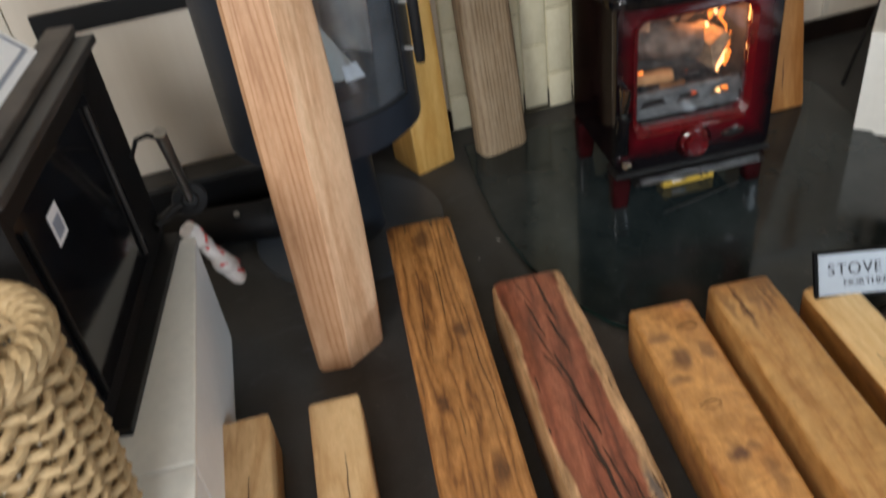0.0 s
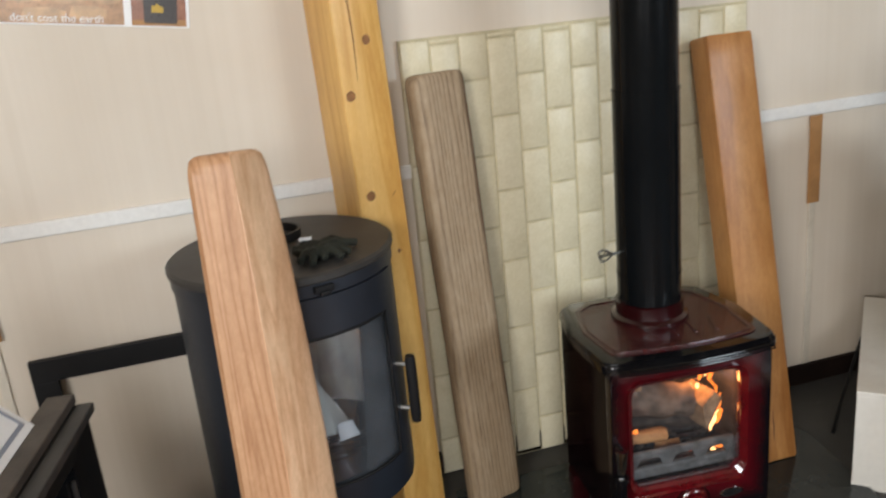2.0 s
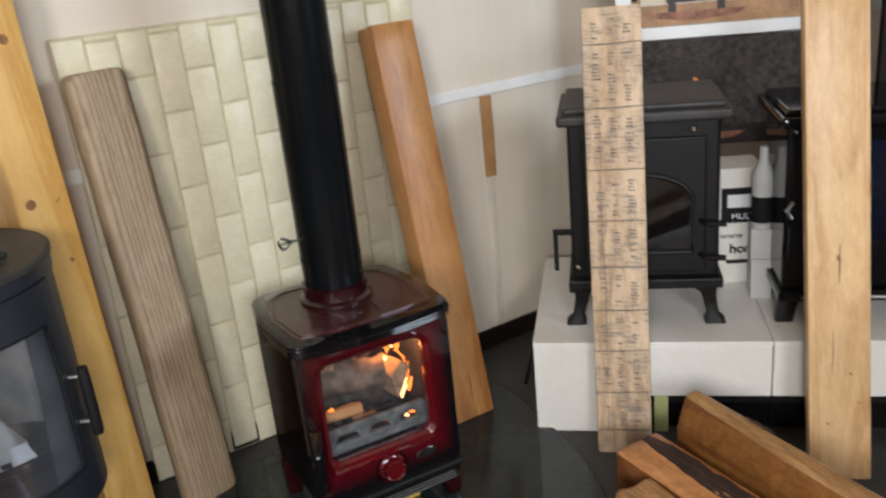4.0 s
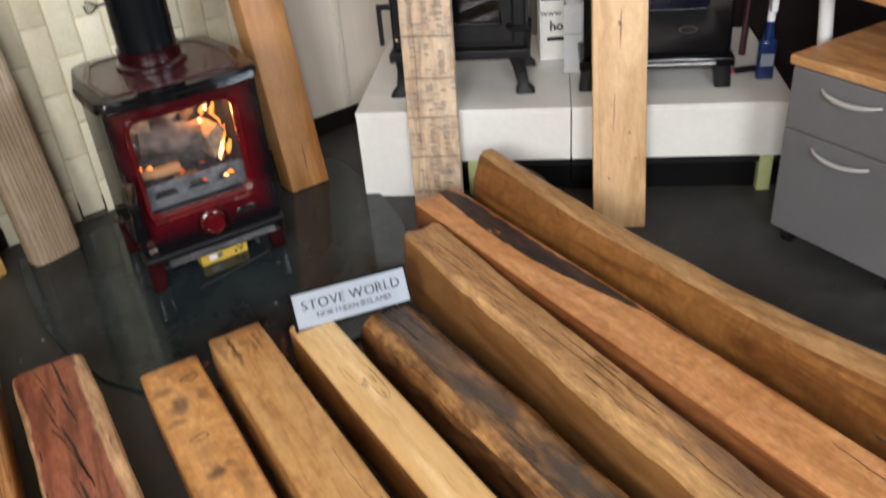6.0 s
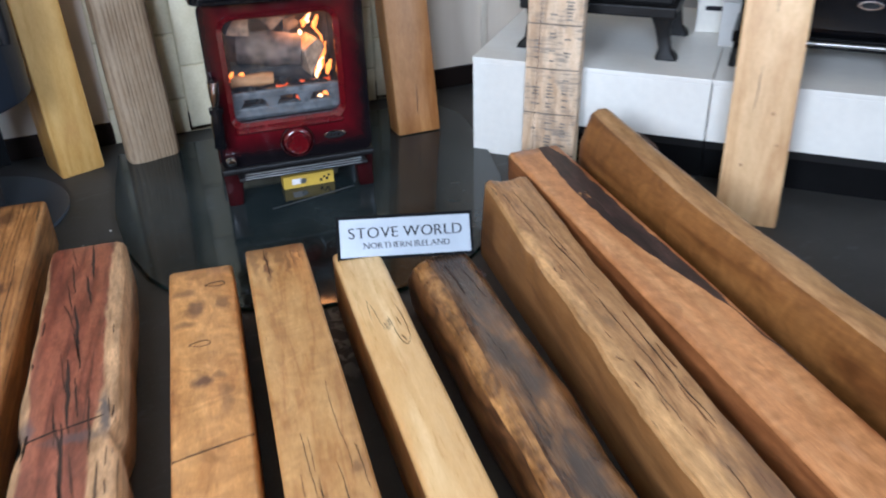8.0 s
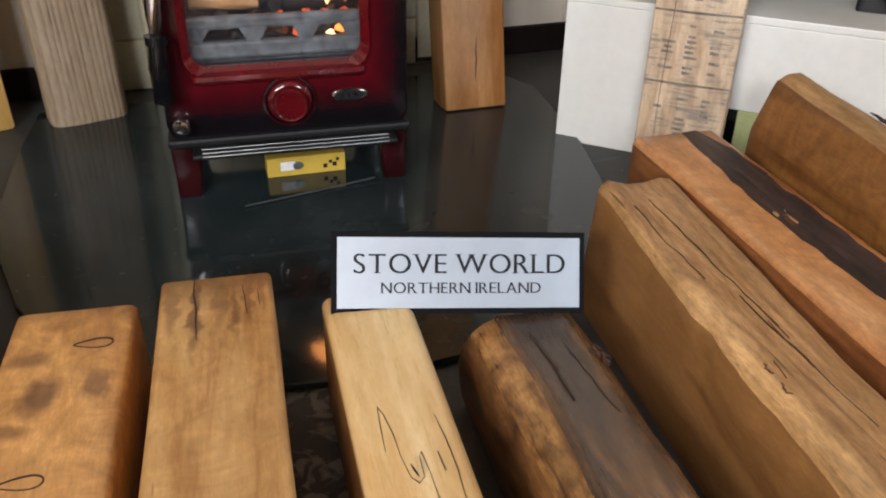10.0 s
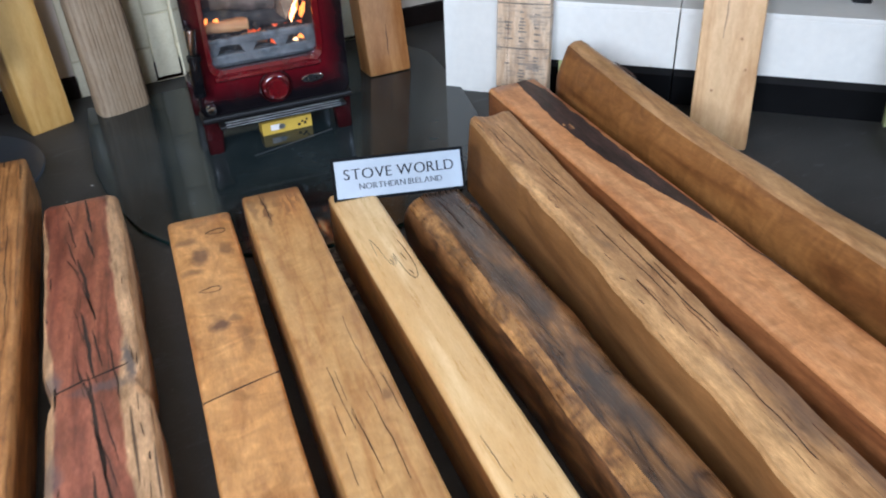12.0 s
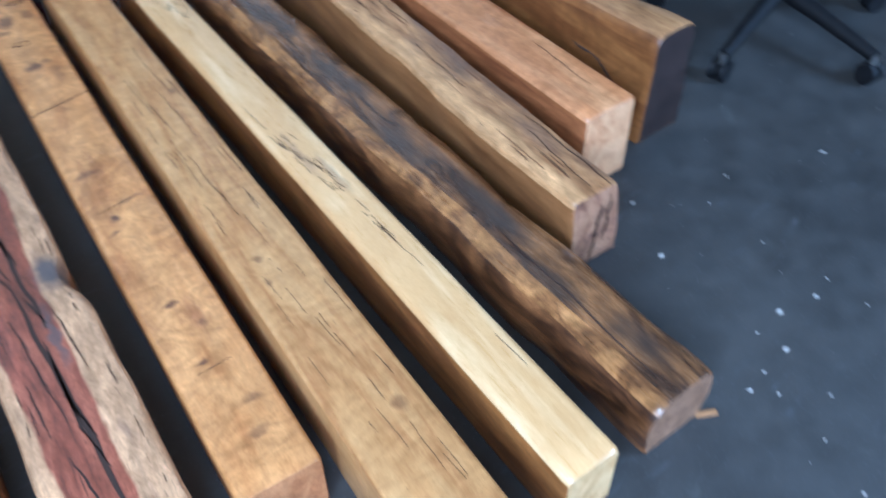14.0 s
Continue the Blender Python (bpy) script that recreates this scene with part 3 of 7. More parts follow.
M_STAMP = wood("pale_sawn_board", (0.71, 0.57, 0.42), (0.65, 0.50, 0.35), (0.52, 0.37, 0.24), rings=5, fine=0.4, rough=0.65, coat=0, mottle=0.12, smudge=(0.17, 0.15, 0.13))
M_PLAIN = wood("pale_oak_board", (0.72, 0.515, 0.28), (0.67, 0.455, 0.235), (0.56, 0.35, 0.16), rings=4, fine=0.35, rough=0.5, mottle=0.08)
M_STAMPINK = plain("faded_grey_mark", (0.30, 0.245, 0.19), 0.7, vary=0.45, scale=60)
M_RULE = plain("grey_rule_mark", (0.20, 0.16, 0.12), 0.7, vary=0.4, scale=90)

# ---- builders ----


def part(name, bm, mat, parent=None, label="", smooth=False):
    bmesh.ops.recalc_face_normals(bm, faces=bm.faces)
    me = bpy.data.meshes.new(name)
    for f in bm.faces:
        f.smooth = smooth
    bm.to_mesh(me)
    bm.free()
    for k in mat if isinstance(mat, (list, tuple)) else (mat,):
        me.materials.append(k)
    ob = new(name, me)
    ob.parent = parent
    if smooth:
        me.set_sharp_from_angle(angle=radians(38))
    if label:
        tagged(ob, label)
    return ob


def thing(name, label, category, m=None, group="", kind=""):
    e = new(name)
    e.empty_display_size = 0.1
    if m is not None:
        e.matrix_world = m
    return tagged(e, label, category, group, kind)


def box_bm(x0, x1, y0, y1, z0, z1, bevel=0.0, seg=2):
    bm = bmesh.new()
    bmesh.ops.create_cube(bm, size=1)
    for v in bm.verts:
        v.co = Vector(((x0 + x1) / 2 + v.co.x * (x1 - x0), (y0 + y1) / 2 + v.co.y * (y1 - y0), (z0 + z1) / 2 + v.co.z * (z1 - z0)))
    if bevel:
        bmesh.ops.bevel(bm, geom=bm.edges[:], offset=bevel, segments=seg, affect="EDGES", profile=0.5)
    return bm


def add_bm(bm, other, m=None):
    """Adds the bmesh other to bm, moved by m."""
    if m is not None:
        other.transform(m)
    me = bpy.data.meshes.new("tmp")
    other.to_mesh(me)
    other.free()
    bm.from_mesh(me)
    bpy.data.meshes.remove(me)
    return bm


def lathe(profile, n=40, a0=0.0, a1=360.0, caps=True):
    """Turns (radius, z) pairs round the z axis."""
    bm = bmesh.new()
    full = abs(a1 - a0) >= 359.9
    cols = []
    for i in range(n if full else n + 1):
        a = radians(a0 + (a1 - a0) * i / n)
        cols.append([bm.verts.new((r * math.cos(a), r * math.sin(a), z)) for r, z in profile])
    k = len(cols)
    for i in range(k if full else k - 1):
        a, b2 = cols[i], cols[(i + 1) % k]
        for j in range(len(profile) - 1):
            bm.faces.new((a[j], b2[j], b2[j + 1], a[j + 1]))
    if caps and full:
        for j in (0, -1):
            if profile[j][0] > 1e-5:
                bm.faces.new([c[j] for c in cols])
    bmesh.ops.remove_doubles(bm, verts=bm.verts, dist=1e-6)
    return bm


def tube(path, r, n=10, closed=False, taper=None):
    """A round bar along a list of points."""
    bm = bmesh.new()
    rings = []
    pts = [Vector(p) for p in path]
    for i, p in enumerate(pts):
        a = pts[i - 1] if (i or closed) else p
        c = pts[(i + 1) % len(pts)] if (i < len(pts) - 1 or closed) else p
        d = (c - a).normalized()
        q = d.to_track_quat("Z", "Y")
        rr = r * (taper(i / max(1, len(pts) - 1)) if taper else 1)
        rings.append([bm.verts.new(p + q @ Vector((rr * math.cos(2 * math.pi * k / n), rr * math.sin(2 * math.pi * k / n), 0))) for k in range(n)])
    m2 = len(rings)
    for i in range(m2 if closed else m2 - 1):
        a, c = rings[i], rings[(i + 1) % m2]
        for k in range(n):
            bm.faces.new((a[k], a[(k + 1) % n], c[(k + 1) % n], c[k]))
    if not closed:
        bm.faces.new(rings[0])
        bm.faces.new(rings[-1])
    return bm


def rrect(w, h, r, n=4, cx=0.0, cy=0.0):
    """A rounded rectangle, from the right lower corner anticlockwise."""
    out = []
    for sx, sy, a in ((1, -1, -90), (1, 1, 0), (-1, 1, 90), (-1, -1, 180)):
        for i in range(n + 1):
            t = radians(a + 90 * i / n)
            out.append((cx + sx * (w / 2 - r) + r * math.cos(t), cy + sy * (h / 2 - r) + r * math.sin(t)))
    return out


def slab(outline, z0, z1, bevel=0.0, seg=2):
    """A plate of the given outline in x and y."""
    bm = bmesh.new()
    lo = [bm.verts.new((x, y, z0)) for x, y in outline]
    hi = [bm.verts.new((x, y, z1)) for x, y in outline]
    bm.faces.new(lo)
    top = bm.faces.new(hi)
    k = len(lo)
    for i in range(k):
        bm.faces.new((lo[i], lo[(i + 1) % k], hi[(i + 1) % k], hi[i]))
    if bevel:
        bmesh.ops.bevel(bm, geom=list(top.edges), offset=bevel, segments=seg, affect="EDGES", profile=0.5)
    return bm


def ring_plate(outer, inner, y0, y1, depth_in=0.0):
    """A plate standing in x and z between the outlines outer and inner (same count), from y0 (front) to y1; the hole's front edge is sunk by depth_in."""
    bm = bmesh.new()
    k = len(outer)
    of = [bm.verts.new((x, y0, z)) for x, z in outer]
    nf = [bm.verts.new((x, y0 + depth_in, z)) for x, z in inner]
    ob_ = [bm.verts.new((x, y1, z)) for x, z in outer]
    nb = [bm.verts.new((x, y1, z)) for x, z in inner]
    for i in range(k):
        j = (i + 1) % k
        for a, b2 in ((of, nf), (nb, ob_), (ob_, of), (nf, nb)):
            bm.faces.new((a[i], a[j], b2[j], b2[i]))
    return bm


def letters(text, size, mat, parent, m, depth=0.0006, name="lettering", squash=1.0, bold=0.0):
    """Raised writing, centred, in the x-y plane of m under parent."""
    cu = bpy.data.curves.new(name, "FONT")
    cu.body, cu.size, cu.align_x, cu.align_y, cu.extrude = text, size, "CENTER", "CENTER", depth
    cu.offset = size * bold
    tmp = bpy.data.objects.new("tmp_text", cu)
    scene.collection.objects.link(tmp)
    me = bpy.data.meshes.new_from_object(tmp)
    bpy.data.objects.remove(tmp)
    me.materials.clear()
    me.materials.append(mat)
    me.name = name
    ob = new(name, me)
    ob.parent = parent
    ob.matrix_basis = m @ Matrix.Diagonal((squash, 1, 1, 1))
    return ob


def placed(a, b, up=(0, 0, 1)):
    """The pose at a whose x axis runs to b and whose z axis leans to up; and the length."""
    x = Vector(b) - Vector(a)
    length = x.length
    x.normalize()
    z = (Vector(up) - x * x.dot(Vector(up))).normalized()
    y = z.cross(x)
    return Matrix.Translation(a) @ Matrix((x, y, z)).transposed().to_4x4(), length


def timber(name, a, b, section, mats, label, category="beam", up=(0, 0, 1), group="", segs=36, end=0.006, rough=0.0, seed=0.0, slot=None, crown=0.0):
    """A timber from a to b. section(u, x) gives its outline (y, z) at the share u of its length; slot(k, y, z) the material of the strip k."""
    m, length = placed(a, b, up)
    bm = bmesh.new()
    stations = [(0.0, 0.955), (end / length, 1.0)] + [(i / segs, 1.0) for i in range(1, segs)] + [(1 - end / length, 1.0), (1.0, 0.955)]
    if crown:
        stations[-2:] = [(1 - crown / length, 1.0), (1 - 0.55 * crown / length, 0.975), (1 - 0.22 * crown / length, 0.92), (1 - 0.06 * crown / length, 0.82), (1.0, 0.66)]
    rings = []
    for u, s in stations:
        pts = section(u, u * length)
        cy, cz = sum(p[0] for p in pts) / len(pts), sum(p[1] for p in pts) / len(pts)
        ring = []
        for y, z in pts:
            d = Vector((0, y - cy, z - cz))
            k = 1.0
            if rough and d.length > 1e-6:
                k += rough / d.length * noise.noise(Vector((u * length * 5 + seed, d.y * 22, d.z * 22)))
            zz = cz + d.z * k * s
            ring.append(bm.verts.new((u * length, cy + d.y * k * s, zz)))
        rings.append(ring)
    n = len(rings[0])
    for i in range(len(rings) - 1):
        for k in range(n):
            f = bm.faces.new((rings[i][k], rings[i][(k + 1) % n], rings[i + 1][(k + 1) % n], rings[i + 1][k]))
            if slot:
                co = f.calc_center_median()
                f.material_index = slot(k, co.y, co.z)
    for ring in (rings[0], rings[-1]):
        bm.faces.new(ring).material_index = len(mats) - 1
    ob = part(name, bm, mats, None, smooth=True)
    ob.matrix_world = m
    tagged(ob, label, category, group)
    return ob


def ribbon(name, parent, pts, mat, z, thick=0.0012, label=""):
    """A thin mark on a timber: (x, y, half width) along it, on the height z (a number or a function of x and y)."""
    bm = bmesh.new()
    zz = z if callable(z) else (lambda x, y: z)
    tops, lows = [], []
    for i, (x, y, w) in enumerate(pts):
        a, c = pts[max(0, i - 1)], pts[min(len(pts) - 1, i + 1)]
        d = Vector((c[0] - a[0], c[1] - a[1])).normalized()
        nx, ny = -d.y * w, d.x * w
        tops.append([bm.verts.new((x + s * nx, y + s * ny, zz(x + s * nx, y + s * ny) + thick)) for s in (-1, 1)])
        lows.append([bm.verts.new((x + s * nx, y + s * ny, zz(x + s * nx, y + s * ny) - 0.003)) for s in (-1, 1)])
    for i in range(len(pts) - 1):
        bm.faces.new((tops[i][0], tops[i][1], tops[i + 1][1], tops[i + 1][0]))
        bm.faces.new((lows[i][0], tops[i][0], tops[i + 1][0], lows[i + 1][0]))
        bm.faces.new((lows[i][1], lows[i + 1][1], tops[i + 1][1], tops[i][1]))
    return part(name, bm, mat, parent, label)


def wander(x0, y0, x1, y1, w, n=14, jig=None, seed=0.0):
    """A crooked line that is wide in its middle."""
    out = []
    jig = min(0.003, 0.010 * math.hypot(x1 - x0, y1 - y0)) if jig is None else jig
    for i in range(n + 1):
        u = i / n
        j = noise.noise(Vector((u * 5 + seed, seed * 3.1, 0.3))) * jig * 2 + noise.noise(Vector((u * 17 + seed, 7.7, seed))) * jig * 0.6
        out.append((x0 + (x1 - x0) * u, y0 + (y1 - y0) * u + j, max(0.0004, w * math.sin(math.pi * min(1, max(0.0, u))) ** 0.6)))
    return out


def oval(x, y, rx, ry, n=8):
    """A knot's outline, as a short wide mark."""
    return [(x + rx * math.cos(math.pi * (1 - i / n)), y + 0.0004 * i, max(0.0003, ry * math.sin(math.pi * i / n))) for i in range(n + 1)]

# ---- structure ----
WALL_Y = 0.70


def wall(name, *boxes, mat=None, label="cream painted wall"):
    bm = bmesh.new()
    for b6 in boxes:
        add_bm(bm, box_bm(*b6))
    return tagged(part(name, bm, mat or M_WALL), label, "wall", kind="structure")


tagged(part("floor", box_bm(-3.4, 5.6, -5.2, 0.85, -0.08, 0.0), M_FLOOR), "dark grey scuffed vinyl shop floor with paint specks", "floor", kind="structure")
wall("wall_north", (-3.4, 5.6, WALL_Y, 0.85, 0.0, 4.2), label="cream painted wall behind the stoves with a white dado rail")
wall("wall_west", (-3.55, -3.4, -5.0, -4.5, 0.0, 4.2), (-3.55, -3.4, -3.3, 0.85, 0.0, 4.2), (-3.55, -3.4, -4.5, -3.3, 0.0, 1.85), (-3.55, -3.4, -4.5, -3.3, 2.95, 4.2), mat=M_FARWALL, label="tan painted wall with a window")
wall("wall_east", (5.6, 5.75, -5.2, 0.85, 0.0, 4.2), mat=M_FARWALL, label="tan painted wall")
# the unseen shop front: one window opening, one cut for the added fill
wall("wall_south", (-3.55, -2.5, -5.2, -5.0, 0, 4.2), (-1.3, 1.9, -5.2, -5.0, 0, 4.2), (3.5, 5.75, -5.2, -5.0, 0, 4.2),
     (-2.5, -1.3, -5.2, -5.0, 0, 1.8), (-2.5, -1.3, -5.2, -5.0, 2.9, 4.2),
     (1.9, 3.5, -5.2, -5.0, 0, 1.8), (1.9, 3.5, -5.2, -5.0, 2.9, 4.2), mat=M_FARWALL, label="tan painted shop front wall with a window and a lamp opening")
tagged(part("ceiling", box_bm(-3.55, 5.75, -5.2, 0.85, 4.2, 4.3), M_CEIL), "plain pale ceiling", "ceiling", kind="structure")
tagged(part("dado_rail", box_bm(-3.39, 5.59, WALL_Y - 0.0155, WALL_Y - 0.002, 0.968, 1.008, 0.004), M_RAIL), "white painted dado rail along the cream wall", "trim", kind="structure")
tagged(part("baseboard", box_bm(-3.39, 5.59, WALL_Y - 0.018, WALL_Y - 0.002, 0.0, 0.075, 0.004), M_DARK), "dark brown skirting at the foot of the wall", "baseboard", kind="structure")
for x in (-1.64, 0.885, 1.9):
    tagged(part("trim", box_bm(x - 0.012, x + 0.012, WALL_Y - 0.01, WALL_Y - 0.001, 0.075, 0.968, 0.003), M_BATTEN), "cream joint strip between wall boards", "trim", kind="structure")
tagged(part("trim", box_bm(0.862, 0.908, WALL_Y - 0.014, WALL_Y - 0.0105, 0.672, 0.966), M_TAN), "bare tan patch on the wall strip", "trim", kind="structure")
tagged(part("trim", box_bm(-1.665, -1.615, WALL_Y - 0.014, WALL_Y - 0.0105, 0.71, 0.815), M_TAN), "bare tan patch on the wall strip", "trim", kind="structure")

# glass hearth on the floor
HEARTH = [(-0.475, 0.56), (-0.50, 0.35), (-0.515, 0.12), (-0.50, -0.08), (-0.462, -0.24), (-0.40, -0.36), (-0.30, -0.46), (-0.16, -0.53), (0.0, -0.555), (0.16, -0.545),
          (0.30, -0.49), (0.42, -0.39), (0.51, -0.26), (0.57, -0.11), (0.61, 0.05), (0.645, 0.28), (0.66, 0.40), (0.60, 0.56)]
hearth = thing("glass_hearth", "dark reflective glass hearth plate with curved front under the stove", "hearth", pose(0, 0, 0))
part("glass_plate", slab(HEARTH, 0.001, 0.012, 0.0015, 1), M_HEARTH, hearth)
bm = bmesh.new()
rim = [[bm.verts.new((x * 1.0012 + 0.0002, y * 1.0012, z)) for x, y in HEARTH] for z in (0.0015, 0.0102)]
for k in range(len(HEARTH)):
    bm.faces.new((rim[0][k], rim[0][(k + 1) % len(HEARTH)], rim[1][(k + 1) % len(HEARTH)], rim[1][k]))
part("polished_edge", bm, M_HEDGE, hearth, "green polished glass edge")
HZ = 0.012

# ---- tile panel behind the stove ----
PX0, PX1, PZ1, PY = -0.478, 0.612, 1.350, 0.682
panel = thing("tile_panel", "cream stone-effect tile panel standing against the wall", "tile panel", pose(0, 0, 0))
part("backing", box_bm(PX0, PX1, PY, PY + 0.014, 0.002, PZ1), M_GROUT, panel)
cols = 13
TW, TH, GAP = (PX1 - PX0) / cols, 0.2195, 0.0065
tile_mesh = {}
col_y = PY - 0.0055


def tile_at(x, z0, z1):
    key = round(z1 - z0, 4)
    if key not in tile_mesh:
        t = part("tile", box_bm(-TW / 2 + GAP / 2, TW / 2 - GAP / 2, 0, 0.013, 0, z1 - z0 - GAP - 0.001, min(0.0030, (z1 - z0 - GAP) / 3), 2), M_TILE, panel, smooth=True)
        tile_mesh[key] = t.data
    else:
        t = new("tile", tile_mesh[key])
        t.parent = panel
    t.matrix_basis = pose(x, col_y, z0)


for i in range(cols):
    x = PX0 + TW * (i + 0.5)
    z = PZ1 - (0.125 if i % 2 == 0 else 0.016)
    tile_at(x, z + 0.0, PZ1)
    while z > 0.02:
        lo = max(0.004, z - TH)
        if z - lo > 0.02:
            tile_at(x, lo, z)
        z -= TH

# ---- red stove ----
STOVE = pose(0.0, 0.012, HZ, 0, 0, -4.5)
stove = thing("wood_stove", "glossy red and black enamelled wood stove with a lit fire", "stove", STOVE)
# body shell, open at the front
for sx in (-1, 1):
    part("side_panel", box_bm(sx * 0.195 - 0.010, sx * 0.195 + 0.010, 0.03, 0.36, 0.115, 0.575, 0.008), M_SIDE, stove, "black enamelled side with a red cast")
part("back_panel", box_bm(-0.185, 0.185, 0.335, 0.359, 0.116, 0.574), M_BLACKGLOSS, stove)
part("floor_panel", box_bm(-0.185, 0.185, 0.031, 0.335, 0.116, 0.14), M_BLACKGLOSS, stove)
part("roof_panel", box_bm(-0.185, 0.185, 0.031, 0.335, 0.55, 0.574), M_BLACKGLOSS, stove)
# front plate with the window
outer = rrect(0.424, 0.462, 0.03, 6, 0.0, 0.346)
inner = rrect(0.292, 0.286, 0.03, 6, -0.014, 0.385)
door = part("door", ring_plate(outer, inner, 0.0, 0.030), M_ENAMEL, stove, "red enamel door that fades to black at its edges")
bv = door.modifiers.new("bevel", "BEVEL")
bv.width, bv.segments, bv.limit_method = 0.006, 3, "ANGLE"
lip_o, lip_i = rrect(0.314, 0.308, 0.038, 6, -0.014, 0.385), rrect(0.286, 0.280, 0.028, 6, -0.014, 0.385)
lip = part("window_rim", ring_plate(lip_o, lip_i, -0.010, 0.004, 0.012), M_RED, door, "bright red raised rim round the window")
sill = bmesh.new()
for zz, yy in ((0.216, 0.001), (0.219, -0.012), (0.226, -0.017), (0.233, -0.015), (0.244, 0.010)):
    for xx in (-0.160, -0.152, 0.124, 0.132):
        sill.verts.new((xx, yy + (0.006 if xx in (-0.160, 0.132) else 0.0), zz))
sill.verts.ensure_lookup_table()
for r_ in range(4):
    for c_ in range(3):
        sill.faces.new([sill.verts[i_] for i_ in (r_ * 4 + c_, r_ * 4 + c_ + 1, r_ * 4 + c_ + 5, r_ * 4 + c_ + 4)])
part("sill_flange", sill, M_RED, door, smooth=True)
part("knob_ring", lathe([(0.047, 0.0), (0.056, 0.0), (0.054, 0.005), (0.050, 0.006), (0.047, 0.003), (0.047, 0.0)], 40, caps=False), M_LEG, door, "raised ring round the air knob", smooth=True).matrix_basis = pose(0.0, 0.0, 0.176, 90, 0, 0) @ Matrix.Scale(0.86, 4)
pane = part("window_pane", box_bm(-0.158, 0.130, 0.014, 0.018, 0.243, 0.527), M_GLASS, door, "clear heat-proof glass")
pane.visible_shadow = False
# air control
knob = part("air_knob", add_bm(lathe([(0.0, 0.0), (0.043, 0.0), (0.045, 0.006), (0.040, 0.011), (0.037, 0.012), (0.036, 0.030), (0.033, 0.034), (0.030, 0.031), (0.0, 0.030)], 36), box_bm(-0.012, 0.012, -0.0012, 0.0012, 0.030, 0.0315)), M_RED, door, "round red air control knob", smooth=True)
knob.matrix_basis = pose(0.0, 0.0, 0.176, 90, 0, 0) @ Matrix.Scale(0.84, 4)
badge = part("badge", slab([(0.026 * math.cos(k * math.pi / 12), 0.0115 * math.sin(k * math.pi / 12)) for k in range(24)], 0, 0.004, 0.0015), M_CHROME, door, "small oval chrome badge", smooth=True)
badge.matrix_basis = pose(0.106, 0.0, 0.180, 90, 0, 0) @ Matrix.Diagonal((1.25, 1.05, 0.8, 1))
bm = slab([(0.021 * math.cos(k * math.pi / 12), 0.008 * math.sin(k * math.pi / 12)) for k in range(24)], 0.0035, 0.0046)
inlay = part("badge_inlay", bm, M_BLACK, badge)
for k, w in ((-0.010, 0.005), (-0.002, 0.003), (0.008, 0.006)):
    part("badge_bar", box_bm(k - w / 2, k + w / 2, -0.003, 0.003, 0.0045, 0.0052), M_CHROME, badge)
# door handle on the hinge side
hnd = part("door_handle", add_bm(tube([(-0.207, -0.03, 0.203), (-0.2065, -0.031, 0.207), (-0.207, -0.032, 0.26), (-0.204, -0.033, 0.312)], 0.0165, 16, taper=lambda u: 0.85 + 0.2 * math.sin(math.pi * u)), add_bm(tube([(-0.204, -0.033, 0.300), (-0.204, -0.033, 0.314)], 0.0185, 16), tube([(-0.207, -0.03, 0.203), (-0.207, -0.03, 0.212)], 0.0175, 16))), M_BLACKGLOSS, door, "black spiral handle with a chrome grip", smooth=True)
part("handle_grip", tube([(-0.204, -0.033, 0.314), (-0.2025, -0.034, 0.34), (-0.201, -0.033, 0.385)], 0.0125, 14, taper=lambda u: 0.75 + 0.5 * u), M_CHROME, hnd, smooth=True)
part("handle_boss", tube([(-0.201, -0.033, 0.38), (-0.198, 0.005, 0.38)], 0.008, 10), M_BLACKGLOSS, hnd, smooth=True)
ball = part("latch_ball", lathe([(0.0, 0.0), (0.007, 0.0), (0.007, 0.016), (0.012, 0.018), (0.0155, 0.026), (0.0145, 0.035), (0.009, 0.041), (0.0, 0.042)], 20), M_CHROME, stove, "round chrome latch knob", smooth=True)
ball.matrix_basis = pose(-0.186, 0.012, 0.150, 90, 0, 0)
# ash lip with chrome grooves
lip2 = part("ash_lip", add_bm(box_bm(-0.215, 0.215, -0.010, 0.06, 0.104, 0.122, 0.006), box_bm(-0.175, 0.185, -0.045, -0.004, 0.096, 0.106, 0.004)), M_CAST, stove, "black ash lip below the door")
for k in range(3):
    part("chrome_strip", tube([(-0.158, -0.046 + 0.006 * k, 0.103 + 0.0045 * k), (0.168, -0.046 + 0.006 * k, 0.103 + 0.0045 * k)], 0.0012, 8), M_GALV, lip2)
# legs
for sx in (-1, 1):
    for y0 in (0.035, 0.315):
        bm = bmesh.new()
        rings = []
        for z, w, off in ((0.0, 0.040, 0.0), (0.004, 0.043, 0.0), (0.05, 0.047, -0.002), (0.09, 0.054, -0.004), (0.108, 0.060, -0.006), (0.118, 0.060, -0.006)):
            rings.append([bm.verts.new((sx * (0.190 + off) + px, y0 + py, z)) for px, py in rrect(w, w, 0.008, 3)])
        for a, c in zip(rings, rings[1:]):
            for k in range(len(a)):
                bm.faces.new((a[k], a[(k + 1) % len(a)], c[(k + 1) % len(a)], c[k]))
        bm.faces.new(rings[0]), bm.faces.new(rings[-1])
        part("leg", bm, M_LEG, stove, "tapered dark red leg", smooth=True)


